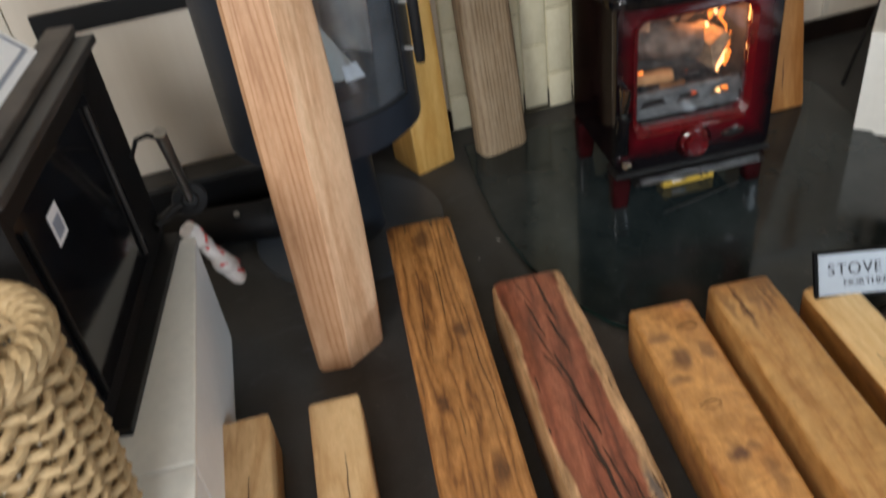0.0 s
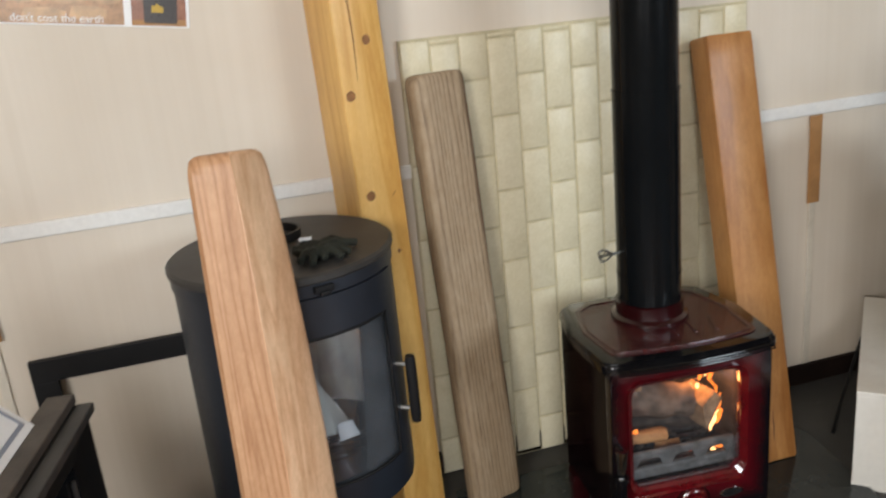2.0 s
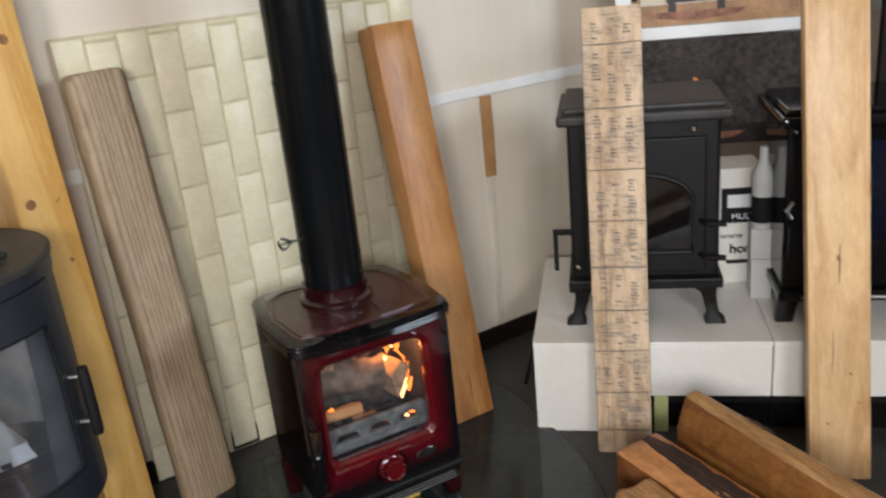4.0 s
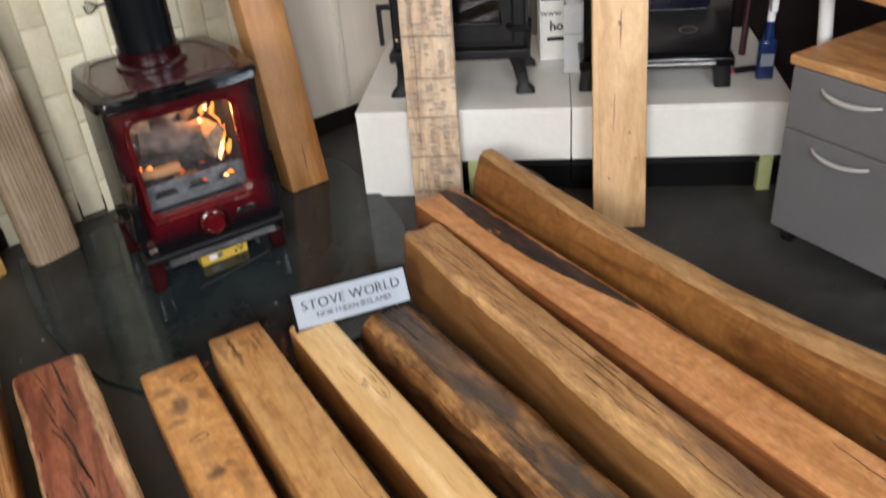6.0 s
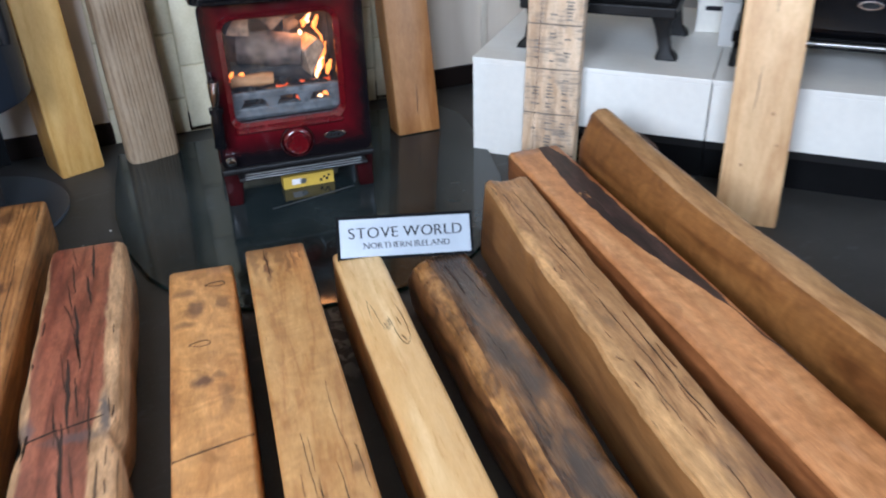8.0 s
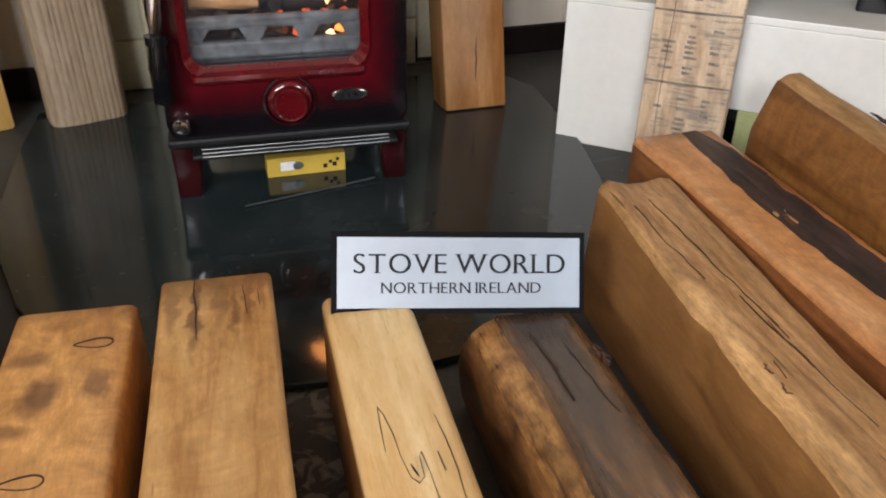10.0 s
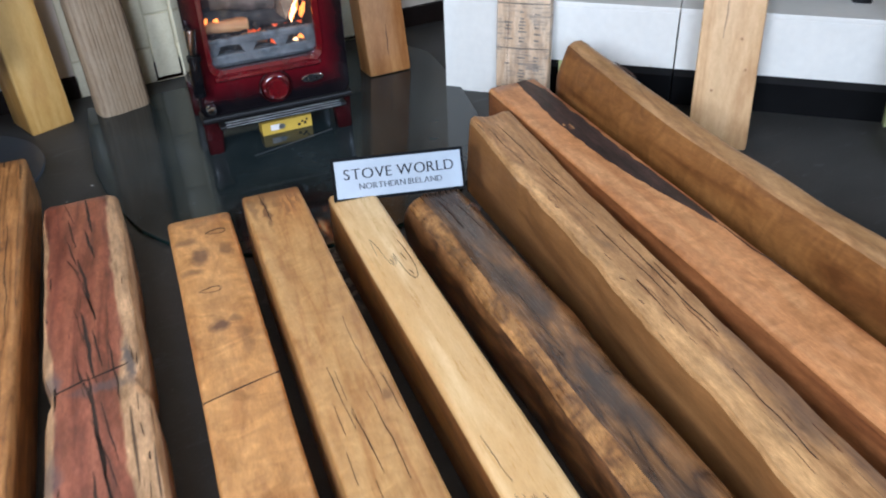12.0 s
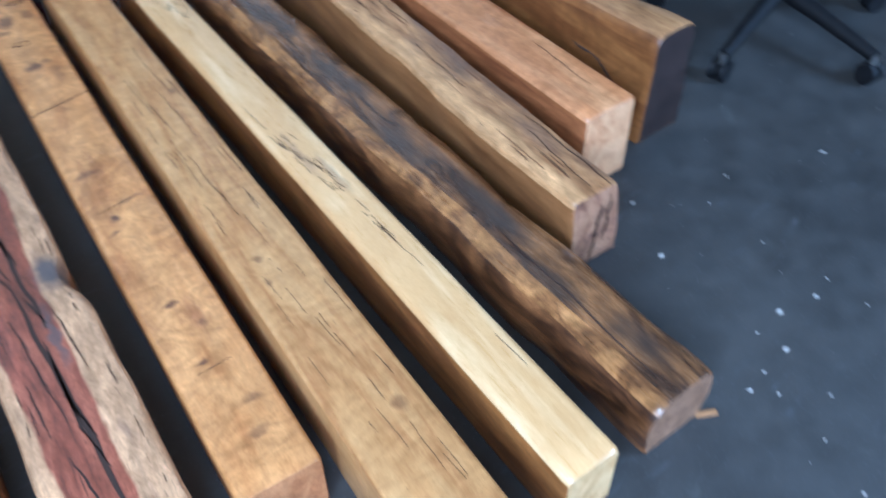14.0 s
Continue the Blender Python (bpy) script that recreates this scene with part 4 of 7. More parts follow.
def lid_outline(w, d, bow, r, n=10):
    """The bowed outline of the stove's top plate."""
    pts = []
    for i in range(n + 1):
        u = -1 + 2 * i / n
        pts.append((u * (w / 2 - r), -bow * (1 - u * u)))
    for a in (-60, -30, 0):
        pts.append((w / 2 - r + r * math.cos(radians(a)), r + r * math.sin(radians(a))))
    pts += [(w / 2 + 0.012, d * 0.5), (w / 2 - 0.02, d - 0.03), (w / 2 - 0.06, d), (-w / 2 + 0.06, d), (-w / 2 + 0.02, d - 0.03), (-w / 2 - 0.012, d * 0.5)]
    for a in (180, 210, 240):
        pts.append((-w / 2 + r + r * math.cos(radians(a)), r + r * math.sin(radians(a))))
    return pts


top = part("top_plate", slab(lid_outline(0.452, 0.405, 0.018, 0.03), 0.572, 0.594, 0.009, 3), M_BLACKGLOSS, stove, "black edged top plate with a dark red field", smooth=True)
top.matrix_basis = pose(0, -0.012, 0)
part("top_rim", slab(lid_outline(0.444, 0.397, 0.017, 0.03), 0.5945, 0.600, 0.004, 2), M_BLACKGLOSS, top, smooth=True).matrix_basis = pose(0, 0.004, 0)
fld = part("top_field", slab(lid_outline(0.385, 0.335, 0.014, 0.03), 0.598, 0.603, 0.002, 1), M_LIDRED, top, "dark red pebbled enamel field", smooth=True)
fld.matrix_basis = pose(0, 0.035, 0)
for k in range(3):
    part("edge_bead", tube([(-0.200 + 0.4 * q / 12, -0.0165 + 0.0012 * k - 0.0175 * (1 - (2 * q / 12 - 1) ** 2), 0.577 + 0.006 * k) for q in range(13)], 0.0022, 8), M_BLACKGLOSS, top, smooth=True)
part("field_border", tube([Vector((x * 0.93, 0.010 + y * 0.93, 0.603)) for x, y in lid_outline(0.385, 0.335, 0.014, 0.03)], 0.0025, 8, closed=True), M_LIDRED, top, smooth=True).matrix_basis = pose(0, 0.035, 0)
for k in range(4):
    part("top_rib", box_bm(-0.004, 0.004, 0.055, 0.150, 0.602, 0.606, 0.002), M_LIDRED, top).matrix_basis = pose(-0.035 + 0.04 * k, 0.03, 0, 0, 0, 16 - 11 * k)
FX, FY = -0.004, 0.225
collar = part("flue_collar", lathe([(0.076, 0.600), (0.100, 0.602), (0.098, 0.612), (0.087, 0.618), (0.086, 0.648), (0.0875, 0.652), (0.076, 0.654)], 48), M_LEG, stove, "dark red enamel flue collar", smooth=True)
collar.matrix_basis = pose(FX, FY, 0)
# fire chamber
chamber = part("fire_chamber", box_bm(-0.183, 0.183, 0.318, 0.334, 0.141, 0.549), M_BRICK, stove, "soot-stained fire brick lining")
for sx in (-1, 1):
    part("fire_brick", box_bm(sx * 0.175 - 0.008, sx * 0.175 + 0.008, 0.05, 0.317, 0.141, 0.549, 0.003), M_BRICK, stove)
part("baffle", add_bm(bmesh.new(), box_bm(-0.165, 0.165, 0.14, 0.315, 0.500, 0.516, 0.003)), M_VERM, stove)
bm = bmesh.new()
for k in range(6):
    add_bm(bm, box_bm(-0.165, 0.165, 0.06 + 0.042 * k, 0.075 + 0.042 * k, 0.232, 0.244, 0.003, 1))
part("grate", bm, M_GRATE, stove)
bm = bmesh.new()
add_bm(bm, box_bm(-0.160, 0.135, 0.034, 0.052, 0.246, 0.276, 0.006, 2))
add_bm(bm, box_bm(-0.160, 0.135, 0.034, 0.050, 0.296, 0.320, 0.007, 2))
for x in (-0.148, -0.050, 0.040, 0.122):
    # posts that flare towards the upper bar
    add_bm(bm, slab([(x - 0.010, 0.266), (x + 0.010, 0.266), (x + 0.012, 0.284), (x + 0.030, 0.304), (x - 0.030, 0.304), (x - 0.012, 0.284)], -0.0505, -0.0355, 0.003, 1), Matrix.Rotation(radians(90), 4, "X"))
part("log_guard", bm, M_GRATE, stove, "ash grey log guard bars")


def log(a, b2, r, mat, name="fire_log", seed=1.0):
    bm = tube([Vector(a).lerp(Vector(b2), i / 8) + Vector((0, 0, 0.004 * noise.noise(Vector((i, seed, 0))))) for i in range(9)], r, 12, taper=lambda u: 1 + 0.12 * noise.noise(Vector((u * 3, seed, 1))))
    for v in bm.verts:
        v.co += Vector((0, 0, 1)) * 0.006 * noise.noise(v.co * 40 + Vector((seed, 0, 0)))
    return part(name, bm, mat, stove, smooth=True)


def split_log(c, w, h, d, turn, mat, seed):
    """A split billet end: a wedge with chipped faces."""
    bm = bmesh.new()
    a = [bm.verts.new((x * w, -d / 2, z * h)) for x, z in ((-0.5, 0.1), (0.1, -0.5), (0.5, 0.35), (0.05, 0.5))]
    b2 = [bm.verts.new((v.co.x * 0.85, d / 2, v.co.z * 0.9)) for v in a]
    bm.faces.new(a), bm.faces.new(b2)
    for k in range(4):
        bm.faces.new((a[k], a[(k + 1) % 4], b2[(k + 1) % 4], b2[k]))
    bmesh.ops.subdivide_edges(bm, edges=bm.edges[:], cuts=2, use_grid_fill=True)
    for v in bm.verts:
        v.co += 0.0035 * noise.noise_vector(v.co * 45 + Vector((seed, 0, 0)))
    part("fire_log", bm, mat, stove).matrix_basis = pose(*c, *turn)


log((-0.150, 0.085, 0.338), (-0.035, 0.075, 0.338), 0.017, M_ASHWOOD, seed=2)
log((-0.14, 0.17, 0.33), (0.13, 0.16, 0.33), 0.036, M_CHAR, seed=3)
log((-0.115, 0.15, 0.410), (0.055, 0.12, 0.395), 0.046, M_ASHLOG, seed=4)
split_log((0.068, 0.105, 0.388), 0.055, 0.105, 0.10, (0, 18, 10), M_PALELOG, 5)
split_log((-0.115, 0.155, 0.475), 0.085, 0.062, 0.10, (0, -24, 12), M_PALELOG, 6)
split_log((-0.010, 0.17, 0.488), 0.072, 0.050, 0.10, (10, 12, -8), M_PALELOG, 8)
split_log((0.030, 0.19, 0.455), 0.045, 0.060, 0.08, (0, 40, 0), M_CHAR, 9)
log((-0.05, 0.11, 0.285), (0.01, 0.09, 0.287), 0.016, M_ASHWOOD, seed=7)
rs = random.Random(21)
for k in range(46):
    o = bmesh.new()
    bmesh.ops.create_icosphere(o, subdivisions=1, radius=rs.uniform(0.008, 0.016))
    for v in o.verts:
        v.co *= 1 + 0.3 * noise.noise(v.co * 70 + Vector((k, 0, 0)))
    part("coal", add_bm(bmesh.new(), o, Matrix.Translation((rs.uniform(-0.15, 0.15), rs.uniform(0.085, 0.25), 0.256 + rs.uniform(0, 0.055)))), M_EMBER if k % 5 == 0 else M_CHAR, stove)


def flame(x, y, z, h, w, lean, mat, seed):
    bm = bmesh.new()
    rings = []
    for i in range(11):
        u = i / 10
        r = w * (math.sin(math.pi * (0.12 + 0.88 * (1 - u))) ** 0.9) * (1 - 0.35 * u) + 0.0004
        cx = x + lean * u * u + 0.010 * noise.noise(Vector((u * 3, seed, 0)))
        rings.append([bm.verts.new((cx + r * math.cos(k * math.pi / 4), y + 0.45 * r * math.sin(k * math.pi / 4), z + h * u)) for k in range(8)])
    for a, c in zip(rings, rings[1:]):
        for k in range(8):
            bm.faces.new((a[k], a[(k + 1) % 8], c[(k + 1) % 8], c[k]))
    bm.faces.new(rings[0]), bm.faces.new(rings[-1])
    return part("flame", bm, mat, stove, "bright orange flame", smooth=True)


for x, y, z, h, w, lean, mt, s in ((0.082, 0.070, 0.322, 0.080, 0.012, 0.030, M_FLAME, 1), (0.083, 0.064, 0.324, 0.058, 0.008, 0.022, M_FLAME2, 2), (0.104, 0.080, 0.345, 0.075, 0.006, 0.016, M_FLAME, 3), (0.112, 0.085, 0.415, 0.050, 0.004, -0.030, M_FLAME, 9),
                                   (0.062, 0.085, 0.462, 0.040, 0.009, 0.022, M_FLAME, 4), (0.072, 0.080, 0.474, 0.028, 0.006, 0.014, M_FLAME2, 5), (0.094, 0.090, 0.452, 0.040, 0.009, 0.010, M_FLAME, 10), (0.120, 0.095, 0.320, 0.044, 0.010, 0.008, M_FLAME, 6), (0.052, 0.075, 0.446, 0.016, 0.006, 0.0, M_FLAME2, 11),
                                   (0.105, 0.055, 0.276, 0.016, 0.016, 0.0, M_FLAME, 7), (0.085, 0.055, 0.272, 0.010, 0.008, 0.0, M_FLAME2, 12), (-0.148, 0.075, 0.350, 0.018, 0.007, 0.004, M_FLAME, 8), (-0.120, 0.075, 0.352, 0.012, 0.009, 0.004, M_FLAME, 13)):
    flame(x, y, z, h, w, lean, mt, s)

# flue pipe
fp = STOVE @ Vector((FX, FY, 0))
flue = thing("flue_pipe", "satin black flue pipe rising from the red stove to the ceiling", "flue pipe", pose(fp.x, fp.y, 0))
part("pipe", lathe([(0.081, 0.652), (0.081, 0.735), (0.0825, 0.7352), (0.0825, 0.742), (0.081, 0.7422), (0.081, 1.203), (0.0825, 1.2032), (0.0825, 1.2065), (0.0785, 1.2068), (0.0785, 1.2095), (0.0795, 1.2098), (0.0795, 4.198)], 56), M_FLUE, flue, smooth=True)
damper = part("damper_handle", tube([(-0.080, 0, 0.80), (-0.098, 0, 0.80)], 0.004, 8), M_WIRE, flue, "looped wire damper handle", smooth=True)
for q in (0, 60, 120):
    loop = [Vector((-0.098 - 0.040 * math.sin(math.pi * k / 16) ** 0.8, 0.0, 0.017 * math.sin(2 * math.pi * k / 16))) for k in range(17)]
    part("wire_loop", tube([Matrix.Rotation(radians(q), 3, "X") @ v + Vector((0, 0, 0.80)) for v in loop], 0.0018, 6), M_WIRE, damper, smooth=True)

# match box and poker under the stove
match = thing("match_box", "yellow printed match box lying under the stove", "match box", STOVE @ pose(0.026, 0.088, 0.0, 0, 0, 2))
part("carton", box_bm(-0.075, 0.075, -0.022, 0.022, 0.0, 0.038, 0.001), M_YELLOW, match)
part("print", box_bm(-0.050, -0.022, -0.0235, -0.0222, 0.012, 0.030), M_TAPE, match)
part("print", slab([(-0.016 + 0.011 * math.cos(k), 0.020 + 0.009 * math.sin(k)) for k in range(6)], 0.0222, 0.0238), M_GALV, match).matrix_basis = pose(0, 0, 0, 90, 0, 0)
for x, z, r in ((0.036, 0.014, 0.004), (0.046, 0.022, 0.003), (0.054, 0.016, 0.004), (0.06, 0.026, 0.003)):
    part("print", box_bm(x - r, x + r, -0.0235, -0.0222, z - r, z + r), M_INK, match)
tagged(part("poker", tube([(-0.10, -0.03, HZ + 0.004), (0.05, -0.005, HZ + 0.004), (0.15, 0.012, HZ + 0.005)], 0.0016, 8), M_DUSTY, None, smooth=True), "thin steel poker lying on the hearth", "poker")

# ---- timbers on the floor ----


def plank(w, h, r=0.008, bow=0.0, wob=0.0, seed=0.0, w2=None, h2=None):
    """A squared section whose width and height change a little along the timber."""
    def at(u, x):
        ww = w + ((w2 or w) - w) * u
        hh = h + ((h2 or h) - h) * u
        ww *= 1 + wob * noise.noise(Vector((x * 2.3, seed, 0)))
        oy = wob * w * 0.7 * noise.noise(Vector((x * 1.9, seed, 5)))
        pts = []
        for y, z in rrect(ww, hh, r, 3, oy, hh / 2):
            pts.append((y, z))
        return pts
    return at


def eased(stations, x):
    """A smooth value along a timber between (place, value) stations."""
    if x <= stations[0][0]:
        return stations[0][1]
    for (xa, va), (xb, vb) in zip(stations, stations[1:]):
        if x <= xb:
            u = (x - xa) / (xb - xa)
            return va + (vb - va) * u * u * (3 - 2 * u)
    return stations[-1][1]


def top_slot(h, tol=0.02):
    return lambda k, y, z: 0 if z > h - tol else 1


def floor_beam(name, fl, fr, nl, nr, *args, **kw):
    a = ((fl[0] + fr[0]) / 2, (fl[1] + fr[1]) / 2, 0.0)
    b2 = ((nl[0] + nr[0]) / 2, (nl[1] + nr[1]) / 2, 0.0)
    return timber(name, a, b2, *args, group="mantel beams laid out on the floor", **kw)


def marks(beam, kind, mat, specs, z):
    for x0, y0, x1, y1, w, seed in specs:
        ribbon(kind, beam, wander(x0, y0, x1, y1, w, seed=seed), mat, z, 0.0006)


def knots(beam, specs, z, mat=None):
    for x, y, rx, ry in specs:
        ribbon("knot", beam, oval(x, y, rx, ry), mat or M_KNOT, z, 0.0008)


def gnarled(u, x):
    """A wide waney beam: its flanks swell and break in."""
    w = 0.166 + 0.026 * u
    left = w / 2 * (1 + 0.07 * noise.noise(Vector((x * 2.1, 3.0, 0))) + 0.05 * noise.noise(Vector((x * 8, 5.0, 0)))) - 0.012 * math.exp(-((x - 0.66) / 0.03) ** 2)
    right = w / 2 * (1 + 0.07 * noise.noise(Vector((x * 2.4, 13.0, 0))) + 0.05 * noise.noise(Vector((x * 9, 15.0, 0)))) - 0.016 * math.exp(-((x - 0.67) / 0.03) ** 2) - 0.020 * math.exp(-((x - 1.28) / 0.045) ** 2)
    hh = 0.150
    return [(-left + 0.012, 0.0), (right - 0.012, 0.0), (right, 0.02), (right, hh * 0.5), (right - 0.001, hh - 0.018), (right - 0.006, hh - 0.006), (right - 0.018, hh), (right * 0.4, hh), (0.0, hh), (-left * 0.4, hh),
            (-left + 0.018, hh), (-left + 0.006, hh - 0.006), (-left + 0.001, hh - 0.018), (-left, hh * 0.5), (-left, 0.02)]


# local y runs to the east of a beam that points from the hearth towards the door: up x along
B0 = floor_beam("mantel_beam", (-0.831, 0.053), (-0.661, 0.039), (-1.05, -1.93), (-0.885, -1.95), plank(0.165, 0.140, 0.010, wob=0.01, seed=1), [M_B0, M_B0, M_END], "brown pine mantel beam with strong dark grain", rough=0.002)
marks(B0, "crack", M_CRACK, [(0.30, 0.05, 0.75, 0.062, 0.0011, 2), (0.9, -0.05, 1.5, -0.06, 0.0010, 5), (0.15, -0.03, 0.5, -0.04, 0.0009, 7)], 0.140)

B1 = floor_beam("mantel_beam", (-0.653, -0.27), (-0.493, -0.285), (-0.845, -2.13), (-0.662, -2.15), gnarled, [M_B1, M_B1, M_END], "split red-hearted mantel beam with pale sapwood edges", rough=0.002, seed=4, segs=70)
marks(B1, "crack", M_CRACK, [(0.004, 0.012, 0.16, 0.020, 0.0030, 1.0), (0.14, 0.006, 0.26, 0.020, 0.0027, 2.0), (0.25, -0.012, 0.40, 0.004, 0.0030, 3.0), (0.36, -0.002, 0.48, 0.012, 0.0022, 3.5), (0.44, -0.014, 0.66, 0.004, 0.0035, 4.0),
                             (0.62, -0.010, 0.90, 0.008, 0.0035, 5.0), (0.78, -0.002, 0.98, 0.016, 0.0023, 6.0), (0.86, -0.012, 1.20, 0.004, 0.0038, 7.0), (1.04, -0.002, 1.40, 0.014, 0.0041, 8.0), (1.26, -0.012, 1.66, 0.004, 0.0043, 9.0),
                             (1.42, -0.002, 1.85, 0.012, 0.0049, 10.0), (1.05, -0.042, 1.22, -0.034, 0.0012, 11.0), (0.55, 0.03, 0.72, 0.040, 0.0016, 12.0), (1.36, 0.035, 1.52, 0.045, 0.0014, 13.0), (1.5, -0.05, 1.62, -0.046, 0.0014, 14.0)], 0.1505)
rs = random.Random(31)
for k in range(26):
    # slanting drying splits, one behind the other
    x = 0.03 + 1.72 * k / 26 + rs.uniform(-0.02, 0.02)
    y = -0.020 + rs.uniform(-0.018, 0.030)
    ribbon("split", B1, wander(x, y, x + rs.uniform(0.06, 0.15), y + rs.uniform(0.010, 0.022), rs.uniform(0.0008, 0.0020), 8, seed=k * 2.7), M_CRACK, 0.1505, 0.0006)
for k in range(30):
    x, sd = rs.uniform(0.3, 1.8), (-1) ** k
    y = sd * rs.uniform(0.058, 0.078)
    ribbon("worm_mark", B1, wander(x, y, x + rs.uniform(0.015, 0.06), y + rs.uniform(-0.003, 0.003), rs.uniform(0.0005, 0.0013), 6, seed=k * 1.1), M_CRACK, 0.1505, 0.0005)
marks(B1, "check", M_CRACK, [(0.660, -0.066, 0.640, -0.012, 0.0018, 1.2), (0.645, -0.014, 0.625, 0.060, 0.0018, 2.2)], 0.1505)

B2 = floor_beam("mantel_beam", (-0.415, -0.458), (-0.278, -0.487), (-0.607, -2.15), (-0.477, -2.185), plank(0.138, 0.140, 0.010, wob=0.012, seed=6), [M_B2, M_B2, M_END], "orange-brown oak mantel beam with small pips and knots", rough=0.002, seed=2)
marks(B2, "crack", M_CRACK, [(0.600, -0.068, 0.570, 0.069, 0.0016, 3.4), (0.99, -0.045, 0.975, 0.06, 0.0006, 5.4), (1.46, -0.03, 1.455, 0.03, 0.0006, 8.4)], 0.140)
for x, y in ((0.078, 0.027), (0.287, -0.012)):
    pts = [(x + 0.008 * math.cos(k * 0.25) + 0.002 * math.sin(k * 0.5), y + 0.021 * math.sin(k * 0.25), 0.0005 + 0.0006 * math.sin(k * 0.13) ** 2) for k in range(26)]
    ribbon("grain_ring", B2, pts, M_CRACK, 0.140, 0.0008)

B3 = floor_beam("mantel_beam", (-0.246, -0.488), (-0.120, -0.508), (-0.475, -2.50), (-0.325, -2.53), plank(0.130, 0.170, 0.008, wob=0.02, seed=9, w2=0.152), [M_B3, M_B3, M_END], "honey oak mantel beam with fine drying cracks", rough=0.002, seed=6)
marks(B3, "crack", M_CRACK, [(0.004, -0.026, 0.13, -0.021, 0.0010, 1.5), (0.03, 0.030, 0.09, 0.034, 0.0005, 2.5), (0.04, 0.047, 0.085, 0.049, 0.0005, 2.7), (0.50, 0.030, 0.72, 0.040, 0.0006, 3.5), (0.70, 0.020, 0.90, 0.028, 0.0007, 4.5), (0.95, -0.01, 1.15, -0.004, 0.0007, 5.5)], 0.170)
rs = random.Random(11)
for k in range(42):
    x, y = rs.uniform(0.62, 1.85), rs.uniform(-0.050, 0.056)
    ribbon("check", B3, wander(x, y, x + rs.uniform(0.03, 0.10), y + rs.uniform(-0.001, 0.006), rs.uniform(0.0003, 0.0007), 6, seed=k * 1.3), M_CRACK, 0.170, 0.0006)
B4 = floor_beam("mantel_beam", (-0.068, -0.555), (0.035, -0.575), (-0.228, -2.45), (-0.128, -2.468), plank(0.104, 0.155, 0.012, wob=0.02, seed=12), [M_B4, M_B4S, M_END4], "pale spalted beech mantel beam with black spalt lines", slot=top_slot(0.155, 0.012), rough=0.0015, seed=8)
arch = [(0.255, -0.026), (0.215, -0.024), (0.190, -0.022), (0.205, -0.018), (0.235, -0.014), (0.265, -0.013), (0.292, -0.009), (0.300, -0.003), (0.294, 0.003), (0.268, 0.004), (0.262, 0.007), (0.288, 0.009), (0.320, 0.010), (0.345, 0.014), (0.356, 0.020), (0.350, 0.027), (0.338, 0.030), (0.330, 0.033), (0.290, 0.035), (0.250, 0.034), (0.215, 0.031)]
ribbon("spalt_line", B4, [(x + 0.02, y, 0.00028 + 0.00015 * math.sin(k * 2.1)) for k, (x, y) in enumerate(arch)], M_CRACK, 0.155, 0.0006)
marks(B4, "spalt_line", M_CRACK, [(0.285, 0.022, 0.31, 0.024, 0.0005, 1.0), (0.296, -0.006, 0.312, -0.002, 0.0010, 2.0), (0.345, 0.018, 0.362, 0.022, 0.0008, 3.0), (0.80, -0.035, 0.90, -0.028, 0.0005, 4.0), (1.30, 0.010, 1.42, 0.020, 0.0006, 5.0), (1.62, 0.03, 1.70, 0.034, 0.0005, 6.0)], 0.155)
rs = random.Random(4)
for k in range(46):
    u = rs.random()
    x = 0.92 + 0.40 * u
    y = -0.016 + 0.030 * u + rs.uniform(-1, 1) * 0.022 * (1 - u) ** 0.7
    ribbon("spalt_fleck", B4, wander(x, y, x + rs.uniform(0.012, 0.045), y + rs.uniform(-0.001, 0.006), rs.uniform(0.0003, 0.0008), 5, seed=k * 1.7), M_CRACK, 0.155, 0.0006)


def log_section(u, x):
    """A waney log with a planed top, a lumpy shoulder to the west and round flanks."""
    def rag(f, seed, amount):
        return amount * noise.noise(Vector((x * f, seed, 0.0)))
    hh = 0.137 + rag(4, 2.0, 0.006)
    we = -0.018 + rag(3.5, 5.0, 0.012) + rag(11, 6.0, 0.004)
    ee = 0.062 + rag(3, 8.0, 0.010) + rag(9, 9.0, 0.004)
    wf, ef = -0.068 + rag(3, 11.0, 0.012) + rag(8, 12.0, 0.005), 0.086 + rag(3.2, 14.0, 0.012) + rag(8, 15.0, 0.004)
    lump, step = rag(14, 17.0, 0.006), rag(9, 19.0, 0.006)
    return [(wf + 0.012, 0.0), (ef - 0.018, 0.0), (ef - 0.006, 0.025), (ef, 0.060), (ef - 0.002, 0.092), (ef - 0.009, 0.118 + rag(7, 3.0, 0.004)), (ee + 0.006, hh - 0.005), (ee - 0.006, hh), (0.034, hh - 0.002 + rag(6, 21.0, 0.003)), (0.010, hh - 0.003 + rag(7, 22.0, 0.003)),
            (we + 0.010, hh - 0.001), (we, hh - 0.002), (we - 0.005, hh - 0.007), (we * 0.6 + wf * 0.4, hh - 0.013 + lump), (we * 0.3 + wf * 0.7, hh - 0.025 + step), (wf + 0.005, hh - 0.042 + lump), (wf, 0.078), (wf + 0.001, 0.050), (wf + 0.005, 0.022)]


